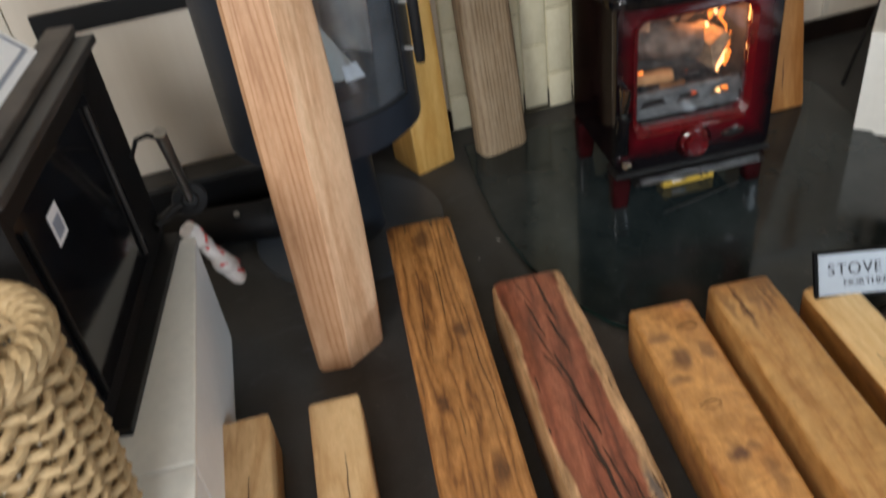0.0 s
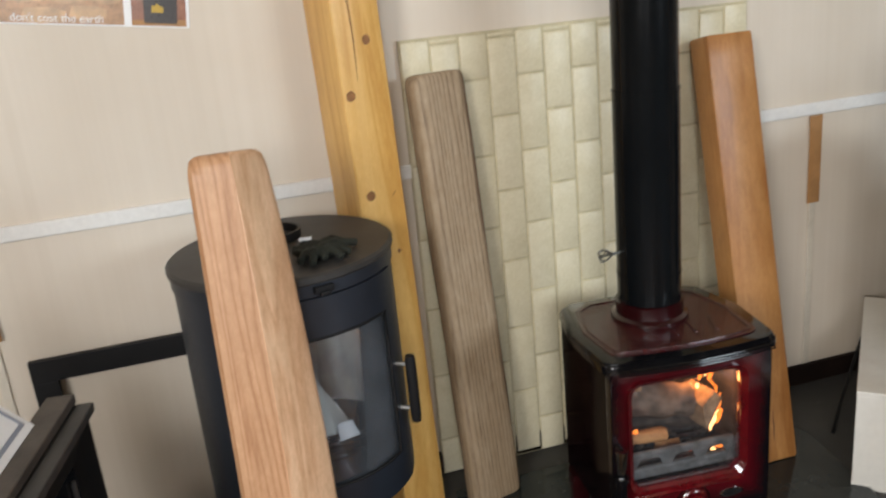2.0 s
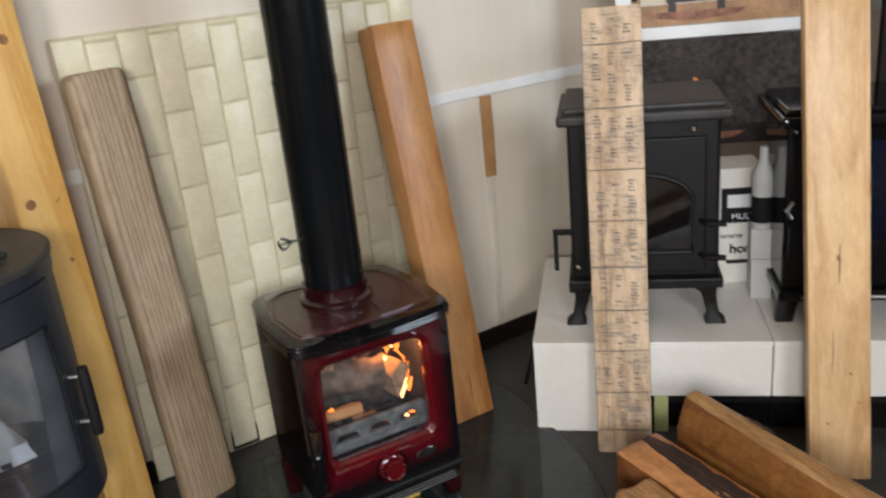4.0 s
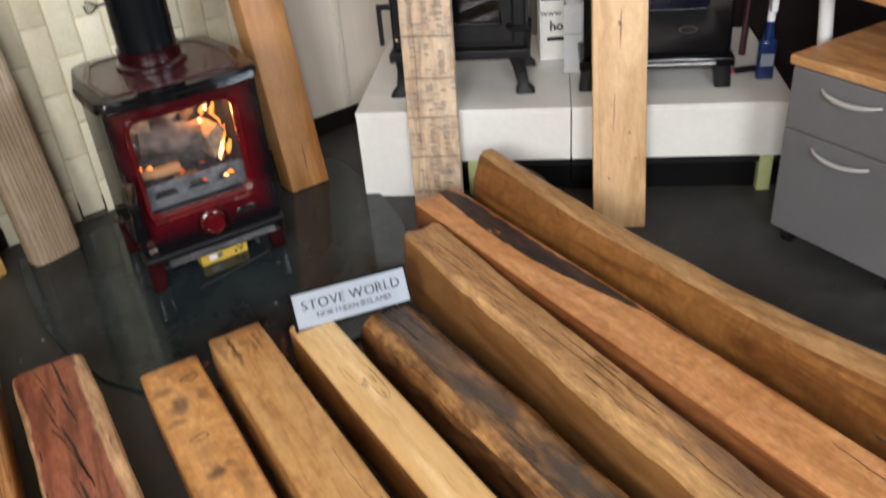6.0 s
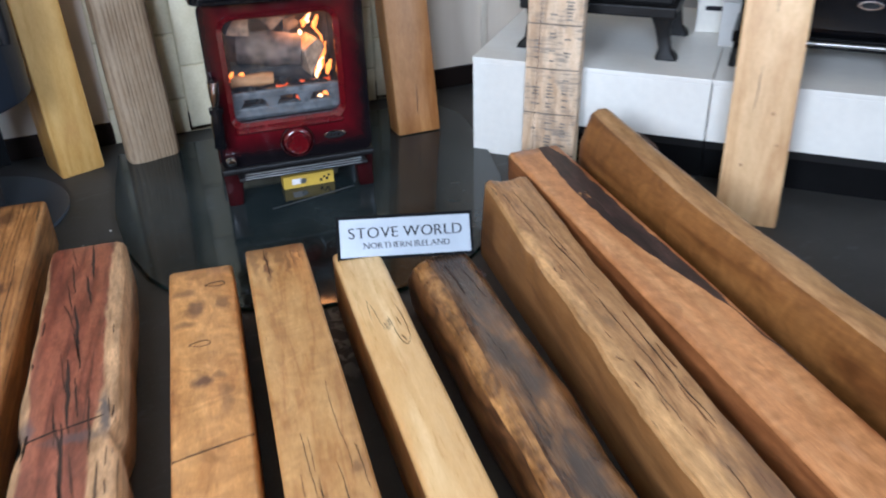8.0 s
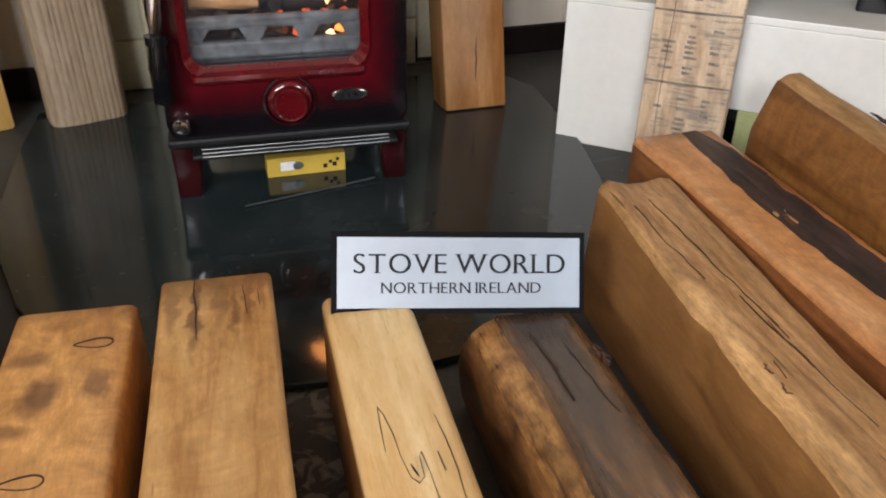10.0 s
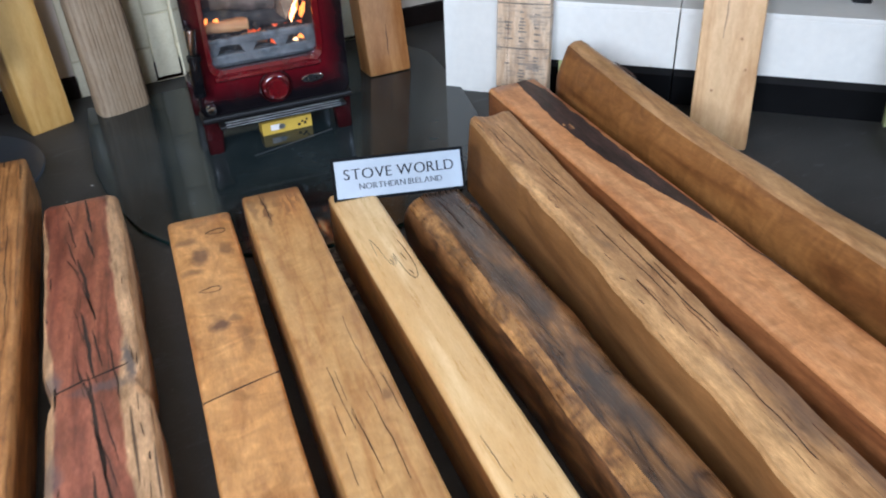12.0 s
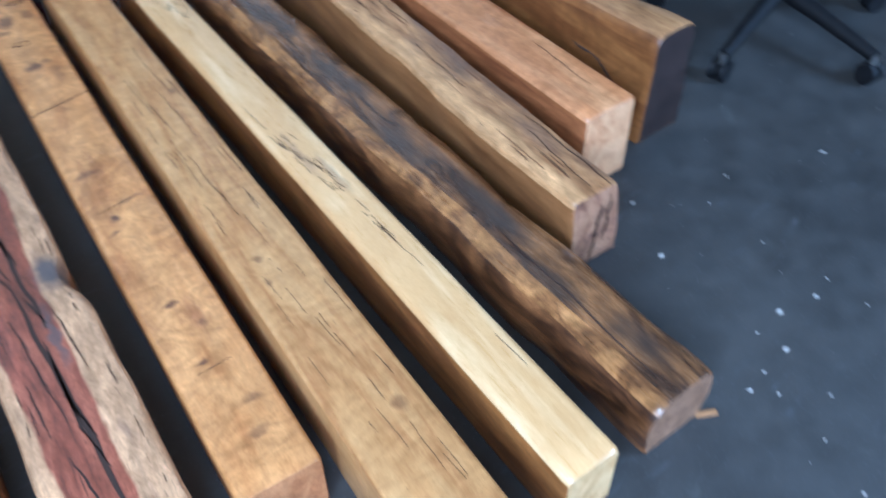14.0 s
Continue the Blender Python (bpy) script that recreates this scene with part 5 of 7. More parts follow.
B5 = floor_beam("mantel_beam", (0.078, -0.622), (0.223, -0.649), (-0.030, -2.445), (0.100, -2.468), log_section, [M_B5, M_B5G, M_B5F, M_END5], "dark waney-edged oak mantel log with a golden shoulder", slot=lambda k, y, z: 0 if 6 <= k <= 11 else 1 if 12 <= k <= 13 else 2, rough=0.004, seed=15, segs=110)
marks(B5, "crack", M_CRACK, [(0.05, 0.004, 0.12, 0.012, 0.0014, 1.0), (0.11, 0.010, 0.17, 0.010, 0.0009, 2.0), (0.08, 0.036, 0.20, 0.048, 0.0004, 4.0), (1.35, 0.0, 1.78, -0.015, 0.0012, 3.0)], 0.1365)
rs = random.Random(23)
for k in range(9):
    # a torn knot hole on the east shoulder
    x, y = 0.082 + 0.034 * k / 9, 0.066 + 0.006 * k / 9 + rs.uniform(-0.006, 0.006)
    ribbon("torn_knot", B5, wander(x, y, x + rs.uniform(0.006, 0.014), y + rs.uniform(-0.006, 0.006), rs.uniform(0.0012, 0.003), 5, seed=k * 1.3), (M_CRACK, M_KNOT, M_BARK)[k % 3], 0.1345, 0.001 + 0.0002 * k)


WEST_EDGE = ((0.0, -0.050), (0.10, -0.051), (0.30, -0.062), (0.55, -0.066), (0.86, -0.082), (1.0, -0.079), (1.30, -0.094), (1.63, -0.082))
EAST_EDGE = ((0.0, 0.062), (0.16, 0.060), (0.40, 0.049), (0.90, 0.042), (1.63, 0.034))


def spalted_top(x, y):
    """The height of the streaky beam's uneven, slightly dished top."""
    hollow = 0.014 * math.exp(-((x - 0.015) / 0.05) ** 2 - ((y - 0.012) / 0.030) ** 2)
    return 0.200 + 0.006 * noise.noise(Vector((x * 2.2, 21.0, 0))) + 0.003 * noise.noise(Vector((x * 9, 21.0, y * 30))) + 0.008 * math.exp(-((x - 0.0) / 0.09) ** 2) - hollow


def spalted_section(u, x):
    """A tall section whose flanks are sawn straight below and follow the wandering edges of the top."""
    rag = 0.004 * noise.noise(Vector((x * 13, 7.0, 0))) + 0.003 * noise.noise(Vector((x * 31, 9.0, 0)))
    w, e = eased(WEST_EDGE, x) + rag, eased(EAST_EDGE, x) - 0.004 * noise.noise(Vector((x * 11, 3.0, 0)))
    fw, fe = -0.060 - 0.012 * u, 0.060 - 0.006 * u
    tops = [e - 0.016, e - 0.040, (w + e) / 2 + 0.012, (w + e) / 2 - 0.012, w + 0.036, w + 0.014]
    ze, zw = spalted_top(x, e), spalted_top(x, w)
    return ([(fw, 0.0), (fe, 0.0), (fe, 0.06), ((fe + e) / 2, 0.13), (e, ze - 0.018), (e - 0.004, ze - 0.006)] + [(y, spalted_top(x, y)) for y in tops] +
            [(w + 0.004, zw - 0.005), (w, zw - 0.016), ((fw + w) / 2, 0.13), (fw, 0.06)])


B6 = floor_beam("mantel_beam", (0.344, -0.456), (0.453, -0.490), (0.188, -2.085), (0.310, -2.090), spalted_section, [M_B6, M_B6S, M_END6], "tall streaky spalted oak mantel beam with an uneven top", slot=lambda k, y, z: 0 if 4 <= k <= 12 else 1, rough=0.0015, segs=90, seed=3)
marks(B6, "crack", M_CRACK, [(0.06, -0.004, 0.36, 0.006, 0.00048, 1.0), (0.08, -0.030, 0.26, -0.026, 0.00035, 2.0), (0.30, -0.004, 0.52, 0.004, 0.00035, 3.0), (0.55, -0.010, 0.80, -0.006, 0.00045, 6.0), (0.66, 0.012, 0.92, 0.010, 0.0008, 7.0),
                             (0.74, -0.034, 0.90, -0.036, 0.0004, 8.0), (1.00, -0.022, 1.20, -0.030, 0.0005, 9.0), (1.40, -0.012, 1.60, -0.022, 0.0006, 11.0), (1.36, 0.016, 1.62, 0.014, 0.0010, 12.0)],
      lambda x, y: spalted_top(x, y) + 0.0004)
rs = random.Random(17)
for k in range(26):
    x = rs.uniform(0.03, 1.55)
    y = eased(WEST_EDGE, x) + rs.uniform(0.018, 0.10)
    if y < eased(EAST_EDGE, x) - 0.02:
        ribbon("check", B6, wander(x, y, x + rs.uniform(0.02, 0.09), y + rs.uniform(-0.004, 0.003), rs.uniform(0.0002, 0.0005), 6, seed=k * 1.9), M_KNOT, lambda a, c: spalted_top(a, c) + 0.0004, 0.0006)
for x in (0.415, 0.445, 0.72, 0.79):
    y = eased(WEST_EDGE, x) + 0.017
    ribbon("worm_bead", B6, wander(x, y, x + 0.016, y + 0.002, 0.0011, 5, jig=0.003, seed=x * 9), M_KNOT, lambda a, c: spalted_top(a, c), 0.001)
ex6 = 1.634
for x0, z0, x1, z1 in ((-0.018, 0.175, -0.032, 0.02), (0.004, 0.185, -0.002, 0.07)):
    part("end_crack", tube([(ex6, x0 + (x1 - x0) * i / 6 + 0.003 * math.sin(i * 2.1), z0 + (z1 - z0) * i / 6) for i in range(7)], 0.0022, 6, taper=lambda u: 0.4 + math.sin(math.pi * u)), M_CRACK, B6)

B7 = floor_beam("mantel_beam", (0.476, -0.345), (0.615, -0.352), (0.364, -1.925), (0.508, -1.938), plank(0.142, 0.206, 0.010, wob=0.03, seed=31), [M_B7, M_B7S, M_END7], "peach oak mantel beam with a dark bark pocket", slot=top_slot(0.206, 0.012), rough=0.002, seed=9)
pocket = [(0.004, 0.026, 0.014), (0.08, 0.032, 0.026), (0.18, 0.028, 0.032), (0.3, 0.024, 0.033), (0.42, 0.024, 0.030), (0.55, 0.032, 0.026), (0.66, 0.044, 0.017), (0.75, 0.052, 0.008), (0.80, 0.056, 0.001)]
fine_pocket = []
for (xa, ya, wa), (xb, yb, wb) in zip(pocket, pocket[1:]):
    for i in range(5):
        u = i / 5
        x = xa + (xb - xa) * u
        fine_pocket.append((x, ya + (yb - ya) * u + 0.004 * noise.noise(Vector((x * 23, 3.0, 0))), max(0.0006, wa + (wb - wa) * u + 0.004 * noise.noise(Vector((x * 31, 9.0, 0))))))
ribbon("bark_pocket", B7, fine_pocket, M_BARK, 0.206, 0.0006, "dark sunken bark pocket")
rs = random.Random(8)
for k in range(7):
    x, y = 0.285 + rs.uniform(-0.02, 0.025), 0.006 + rs.uniform(-0.008, 0.010)
    ribbon("torn_knot", B7, wander(x, y, x + rs.uniform(0.01, 0.025), y + rs.uniform(-0.008, 0.008), rs.uniform(0.001, 0.0028), 5, seed=k), (M_TAN, M_CRACK, M_KNOT)[k % 3], 0.2066, 0.001 + 0.0002 * k)
marks(B7, "crack", M_CRACK, [(0.78, 0.055, 1.0, 0.065, 0.0014, 2.0), (1.3, 0.03, 1.5, 0.02, 0.001, 4.0)], 0.206)


def slab_section(u, x):
    """A tall slab that narrows to a rounded top, high at the far end and hollow in its middle."""
    hh = eased(((0.0, 0.298), (0.10, 0.292), (0.55, 0.268), (0.95, 0.266), (1.30, 0.280), (1.53, 0.290)), x) + 0.004 * noise.noise(Vector((x * 5, 2.0, 1)))
    tw = eased(((0.0, 0.052), (0.3, 0.064), (0.8, 0.064), (1.2, 0.082), (1.53, 0.108)), x) * (1 + 0.10 * noise.noise(Vector((x * 7, 4.0, 0))))
    oy = eased(((0.0, -0.006), (0.3, -0.018), (0.7, -0.018), (1.1, -0.016), (1.53, -0.003)), x)
    return [(-0.068, 0.0), (0.068, 0.0), (0.068, hh * 0.35), (0.056 + oy / 2, hh * 0.7), (tw / 2 + oy + 0.012, hh - 0.036), (tw / 2 + oy + 0.002, hh - 0.012), (tw / 2 + oy - 0.012, hh - 0.002), (oy + 0.010, hh), (oy - 0.010, hh), (-tw / 2 + oy + 0.012, hh - 0.002),
            (-tw / 2 + oy - 0.001, hh - 0.009), (-tw / 2 + oy - 0.008, hh - 0.026), (-0.062 + oy / 2, hh * 0.7), (-0.068, hh * 0.35)]


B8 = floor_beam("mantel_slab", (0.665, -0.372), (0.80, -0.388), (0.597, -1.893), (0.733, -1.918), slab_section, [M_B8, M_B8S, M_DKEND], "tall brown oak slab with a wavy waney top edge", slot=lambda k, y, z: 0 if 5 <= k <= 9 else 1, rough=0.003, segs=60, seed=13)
crack8 = [(1.17 + 0.31 * k / 14, -0.066 + 0.002 * math.sin(k * 1.7) + 0.012 * max(0.0, 1 - k / 5), 0.235 - 0.125 * (k / 14) ** 0.75 + 0.010 * math.sin(k * 0.9)) for k in range(15)]
part("crack", tube(crack8, 0.0030, 6, taper=lambda u: 0.25 + math.sin(math.pi * u)), M_CRACK, B8, "dark winding crack in the flank")
part("crack", tube([(0.16 + 0.012 * k, 0.008 + 0.0015 * math.sin(k * 2.3), 0.290 - 0.0007 * k) for k in range(9)], 0.0030, 6, taper=lambda u: 0.3 + math.sin(math.pi * u)), M_CRACK, B8)

# two short blocks
for fl, fr, n in (((-1.293, -0.425), (-1.189, -0.436), 0.52), ((-1.108, -0.438), (-1.006, -0.456), 0.55)):
    dx, dy = -0.075 * n, -n
    s = floor_beam("oak_block", fl, fr, (fl[0] + dx, fl[1] + dy), (fr[0] + dx, fr[1] + dy), plank(0.106, 0.120, 0.007, wob=0.01, seed=fl[0]), [M_PLAIN, M_PLAIN, M_END], "short pale oak block lying on the floor", category="wood block", rough=0.001, seed=fl[0])
    marks(s, "crack", M_CRACK, [(0.15, 0.01, 0.32, 0.0, 0.001, fl[0])], 0.120)

# ---- name plate ----
bl, br, tl = Vector((-0.062, -0.600, 0.1570)), Vector((0.231, -0.664, 0.1390)), Vector((-0.045, -0.556, 0.236))
ex = (br - bl).normalized()
ez = (tl - bl) - ex * ex.dot(tl - bl)
sh = ez.length
ez.normalize()
ey = ez.cross(ex)
sw = (br - bl).length
plate = thing("name_plate", "silver name plate with black lettering, propped on the beams", "sign", Matrix.Translation(bl) @ Matrix((ex, ey, ez)).transposed().to_4x4())
part("back_board", box_bm(-0.003, sw + 0.003, 0.002, 0.012, -0.003, sh + 0.003, 0.001), M_JET, plate, "black backing board")
part("face", box_bm(0.004, sw - 0.004, -0.0005, 0.0021, 0.004, sh - 0.004), M_BRUSHED, plate, "brushed silver face")
up_text = Matrix.Rotation(radians(90), 4, "X")


def serif_line(words, size, x0, x1, zc, parent):
    """A line of capitals with small feet on the stems, fitted from x0 to x1."""
    glyphs, pen = [], 0.0
    for word in words:
        for ch in word:
            sz = size
            cu = bpy.data.curves.new("lettering", "FONT")
            cu.body, cu.size, cu.extrude, cu.offset = ch, sz, 0.0006, -sz * 0.013
            tmp = bpy.data.objects.new("tmp_text", cu)
            scene.collection.objects.link(tmp)
            me = bpy.data.meshes.new_from_object(tmp)
            bpy.data.objects.remove(tmp)
            thin = bmesh.new()
            thin.from_mesh(me)
            bpy.data.meshes.remove(me)
            # upright strokes broad, level strokes thin
            bm = bmesh.new()
            for q in (-1, 0, 1):
                add_bm(bm, thin.copy(), Matrix.Translation((q * sz * 0.017, 0, q * 0.00012)))
            thin.free()
            lo, hi = min(v.co.x for v in bm.verts), max(v.co.x for v in bm.verts)
            y0, y1 = min(v.co.y for v in bm.verts), max(v.co.y for v in bm.verts)
            feet = {"T": "b", "V": "t", "W": "t", "R": "b", "L": "tb", "D": "", "N": "tb", "H": "tb", "I": "tb", "A": "b", "E": ""}.get(ch, "")
            th, ext = sz * 0.028, sz * 0.060
            for side in feet:
                ye = y0 if side == "b" else y1
                xs = sorted(v.co.x for v in bm.verts if abs(v.co.y - ye) < sz * 0.012)
                runs = []
                for x in xs:
                    if runs and x - runs[-1][1] < sz * 0.16:
                        runs[-1][1] = x
                    else:
                        runs.append([x, x])
                for a, c in runs:
                    if c - a < sz * 0.3:
                        add_bm(bm, box_bm(a - ext, c + ext, min(ye, ye + (th if side == "b" else -th)), max(ye, ye + (th if side == "b" else -th)), -0.0006, 0.0006))
            for v in bm.verts:
                v.co.x -= lo
            glyphs.append((ch, bm, pen))
            pen += (hi - lo) + sz * 0.11
        pen += size * 0.22
    wide = pen - size * 0.22 - size * 0.11
    k = (x1 - x0) / wide
    for ch, bm, at in glyphs:
        o = part("letter", bm, M_INK, parent)
        o.matrix_basis = Matrix.Translation((x0 + at * k, -0.0006, zc)) @ up_text @ Matrix.Diagonal((k, 1, 1, 1))


serif_line(("STOVE", "WORLD"), 0.0345, sw * 0.076, sw * 0.925, sh * 0.490, plate)
serif_line(("NORTHERN", "IRELAND"), 0.0190, sw * 0.185, sw * 0.826, sh * 0.235, plate)
part("prop", box_bm(sw * 0.12, sw * 0.30, 0.012, 0.045, 0.0, 0.012, 0.001), M_BLACKGLOSS, plate)

# ---- leaning posts ----


def post(name, foot, head, yaw, section, mats, label, **kw):
    """A post that leans; its face looks to yaw degrees (0: south) and its section has y to the east and z to the front."""
    f = Vector((math.sin(radians(yaw)), -math.cos(radians(yaw)), 0))
    return timber(name, foot, head, section, mats, label, category="post", up=f, group="posts leaning on the wall", **kw)


def block(w, d, r=0.006, seed=0.0, wob=0.0):
    return lambda u, x: [(y * (1 + wob * noise.noise(Vector((x * 2, seed, 1)))), z) for y, z in rrect(w, d, r, 3, 0.0, -d / 2)]


def bowed(foot, head, bow, u):
    return foot + (head - foot) * u + 4 * bow * u * (1 - u)


def chamfered(u, x):
    """A post with a broad chamfer, widest at its middle; y runs to the west."""
    yl, ym, yr = bowed(0.078, 0.072, 0.004, u), bowed(0.002, -0.010, -0.012, u), bowed(-0.080, -0.066, -0.026, u)
    return [(yl, -0.110), (yr + 0.012, -0.110), (yr + 0.002, -0.104), (yr, -0.078), (yr + 0.005, -0.064), (ym, 0.0), ((ym + yl) / 2, -0.001), (yl - 0.010, -0.004), (yl - 0.002, -0.012), (yl, -0.100)]


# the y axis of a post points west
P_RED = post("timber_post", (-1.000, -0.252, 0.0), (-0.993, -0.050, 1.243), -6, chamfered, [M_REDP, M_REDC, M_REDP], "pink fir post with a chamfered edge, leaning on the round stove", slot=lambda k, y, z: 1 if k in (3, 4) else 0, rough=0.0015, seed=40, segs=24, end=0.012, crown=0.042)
# pale strip along the ridge, setting the chamfer off from the front
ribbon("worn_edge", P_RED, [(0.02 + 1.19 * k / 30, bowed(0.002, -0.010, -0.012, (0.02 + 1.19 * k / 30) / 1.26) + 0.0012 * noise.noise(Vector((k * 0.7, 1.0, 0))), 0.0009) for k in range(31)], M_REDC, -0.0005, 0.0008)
P_YEL = post("timber_post", (-0.584, 0.490, 0.0), (-0.636, 0.525, 2.30), 18, block(0.135, 0.145, 0.006), [M_YEL, M_YEL, M_YEL], "tall yellow pine post with knots, standing at the wall", segs=20)
for x, y, rx, ry in ((0.985, 0.030, 0.013, 0.013), (1.245, 0.045, 0.013, 0.013), (1.375, -0.020, 0.012, 0.011), (0.82, -0.03, 0.006, 0.005)):
    ribbon("knot", P_YEL, oval(x, y, rx, ry), M_PIN, 0.0, 0.0008)
marks(P_YEL, "crack", M_PIN, [(1.28, 0.022, 1.75, 0.010, 0.0022, 3.0), (0.97, -0.03, 0.985, -0.045, 0.001, 6.0)], 0.0)
P_GREY = post("timber_post", (-0.360, 0.466, HZ), (-0.392, 0.592, 1.266), 14, lambda u, x: [(0.082 * math.copysign(abs(math.cos(a)) ** 0.6, math.cos(a)), -0.040 + 0.040 * math.copysign(abs(math.sin(a)) ** 0.45, math.sin(a))) for a in [2 * math.pi * k / 26 for k in range(26)]], [M_GREYW, M_GREYW, M_GREYW], "grey weathered oak post with rounded edges", rough=0.003, seed=60, segs=30, end=0.014, crown=0.03)
P_BRN = post("timber_post", (0.467, 0.295, HZ + 0.004), (0.468, 0.560, 1.275), -1, block(0.147, 0.095, 0.005), [M_BROWN, M_BROWN, M_BROWN], "smooth tan oak post leaning on the tile panel", segs=20)
marks(P_BRN, "crack", M_KNOT, [(0.06, 0.0, 0.16, -0.006, 0.002, 2.0)], 0.0)

# ---- round stove ----
CX, CY, CR = -0.897, 0.300, 0.251
rnd = thing("round_stove", "unlit round blue-black steel stove with curved glass door on pedestal", "stove", pose(CX, CY, 0))
part("base_disc", lathe([(0.0, 0.0), (0.264, 0.0), (0.266, 0.005), (0.264, 0.010), (0.0, 0.012)], 72), M_DISC, rnd, "smooth round steel base plate", smooth=True)
part("pedestal", lathe([(0.105, 0.011), (0.10, 0.02), (0.097, 0.330), (0.105, 0.346)], 40), M_STEEL, rnd, smooth=True)


def shell(r0, r1, z0, z1, a0, a1, n=24):
    """A bent plate between two radii, heights and angles (degrees from south, east is positive)."""
    return lathe([(r0, z0), (r1, z0), (r1, z1), (r0, z1), (r0, z0)], n, a0 - 90, a1 - 90, False)


FACE = 13   # the door looks this many degrees east of south
part("body", shell(CR - 0.012, CR - 0.002, 0.352, 0.932, FACE + 47.5, FACE + 312.5, 60), M_STEEL, rnd, smooth=True)
part("bottom_plate", lathe([(0.0, 0.344), (CR - 0.03, 0.344), (CR - 0.008, 0.350), (CR - 0.006, 0.364), (0.0, 0.366)], 64), M_STEEL, rnd, smooth=True)
door2 = part("door", shell(CR - 0.006, CR + 0.005, 0.362, 0.452, FACE - 47, FACE + 47, 30), M_STEEL, rnd, "curved steel door with a large window", smooth=True)
part("door_rail", shell(CR - 0.006, CR + 0.005, 0.812, 0.900, FACE - 47, FACE + 47, 30), M_STEEL, door2, smooth=True)
for a, b2 in ((-47, -39), (36, 47)):
    part("door_stile", shell(CR - 0.0055, CR + 0.0045, 0.452, 0.812, FACE + a, FACE + b2, 6), M_STEEL, door2, smooth=True)
part("window_rim", tube([((CR + 0.004) * math.cos(radians(FACE - 90 + a)), (CR + 0.004) * math.sin(radians(FACE - 90 + a)), z) for a, z in [(-39 + 75 * k / 14, 0.453) for k in range(15)] + [(36, 0.453 + 0.358 * k / 6) for k in range(1, 7)] + [(36 - 75 * k / 14, 0.811) for k in range(1, 15)] + [(-39, 0.811 - 0.358 * k / 6) for k in range(1, 6)]], 0.004, 8, closed=True), M_BLACK, door2, smooth=True)
pn = part("door_glass", shell(CR - 0.004, CR - 0.001, 0.448, 0.816, FACE - 40, FACE + 37, 24), M_CLEAR, door2, "curved clear glass", smooth=True)
pn.visible_shadow = False
part("lining", shell(CR - 0.035, CR - 0.020, 0.44, 0.85, FACE + 62, FACE + 298, 24), M_VERM, rnd, "pale fire board lining", smooth=True)
part("hearth_plate", lathe([(0.0, 0.428), (CR - 0.02, 0.428), (CR - 0.02, 0.440), (0.0, 0.440)], 32), M_CAST, rnd)
part("inner_top", lathe([(0.0, 0.86), (CR - 0.02, 0.86), (CR - 0.02, 0.87), (0.0, 0.87)], 32), M_CAST, rnd)
# pale shards and papers behind the glass
for px_, py_, w, h, rx, ry, rz, mt in ((-0.02, 0.03, 0.11, 0.24, -12, 14, 22, M_VERM), (0.07, -0.01, 0.085, 0.20, -16, -24, 34, M_CREAM), (0.03, -0.06, 0.012, 0.26, -20, -20, 20, M_SHEET), (-0.03, -0.05, 0.010, 0.25, -14, -26, 10, M_SHEET)):
    part("pale_shard", box_bm(-w / 2, w / 2, 0.0, 0.007, 0.0, h, 0.002), mt, rnd, "pale shard behind the door glass").matrix_basis = pose(px_, py_, 0.452, rx, ry, rz)
part("paper", slab([(-0.026, -0.018), (0.030, -0.012), (0.024, 0.030), (-0.018, 0.024)], 0.0, 0.002), M_SHEET, rnd, "folded leaflet inside the stove").matrix_basis = pose(0.075, -0.145, 0.520, 38, 10, 20)
for k in range(4):
    part("log_bar", tube([(-0.14, -0.12 + 0.03 * k, 0.450), (0.14, -0.12 + 0.03 * k, 0.450)], 0.006, 8), M_CAST, rnd)
part("log_guard", shell(CR - 0.040, CR - 0.034, 0.441, 0.492, FACE - 44, FACE + 44, 20), M_CAST, rnd, smooth=True)
hd = part("door_handle", tube([(0, 0, 0.522), (0, 0, 0.540), (0, 0, 0.672), (0, 0, 0.690)], 0.013, 12, taper=lambda u: 0.85 if u in (0, 1) else 1), M_BLACK, door2, "black bar handle", smooth=True)
ah = radians(FACE + 42 - 90)
hd.matrix_basis = pose((CR + 0.039) * math.cos(ah), (CR + 0.039) * math.sin(ah), 0)
for z in (0.555, 0.668):
    part("handle_bracket", tube([(0, 0, z), (-0.037 * math.cos(ah), -0.037 * math.sin(ah), z)], 0.006, 8), M_GALV, hd)
topd = part("top_plate", lathe([(0.0, 0.930), (CR + 0.003, 0.930), (CR + 0.007, 0.935), (CR + 0.007, 0.946), (CR + 0.001, 0.951), (0.0, 0.952)], 72), M_DUSTY, rnd, "dusty black top plate", smooth=True)
part("top_band", shell(CR - 0.010, CR + 0.002, 0.903, 0.930, -180, 180, 72), M_STEEL, rnd, smooth=True)
part("catch", add_bm(box_bm(-0.022, 0.022, -CR - 0.014, -CR + 0.01, 0.912, 0.926, 0.003), box_bm(-0.012, 0.012, -CR - 0.020, -CR - 0.008, 0.906, 0.916, 0.003)), M_BLACK, rnd).matrix_basis = pose(0, 0, 0, 0, 0, FACE)
part("flue_socket", lathe([(0.062, 0.950), (0.068, 0.950), (0.068, 0.972), (0.062, 0.972), (0.062, 0.950)], 32, caps=False), M_CAST, rnd, smooth=True).matrix_basis = pose(-0.01, 0.07, 0)

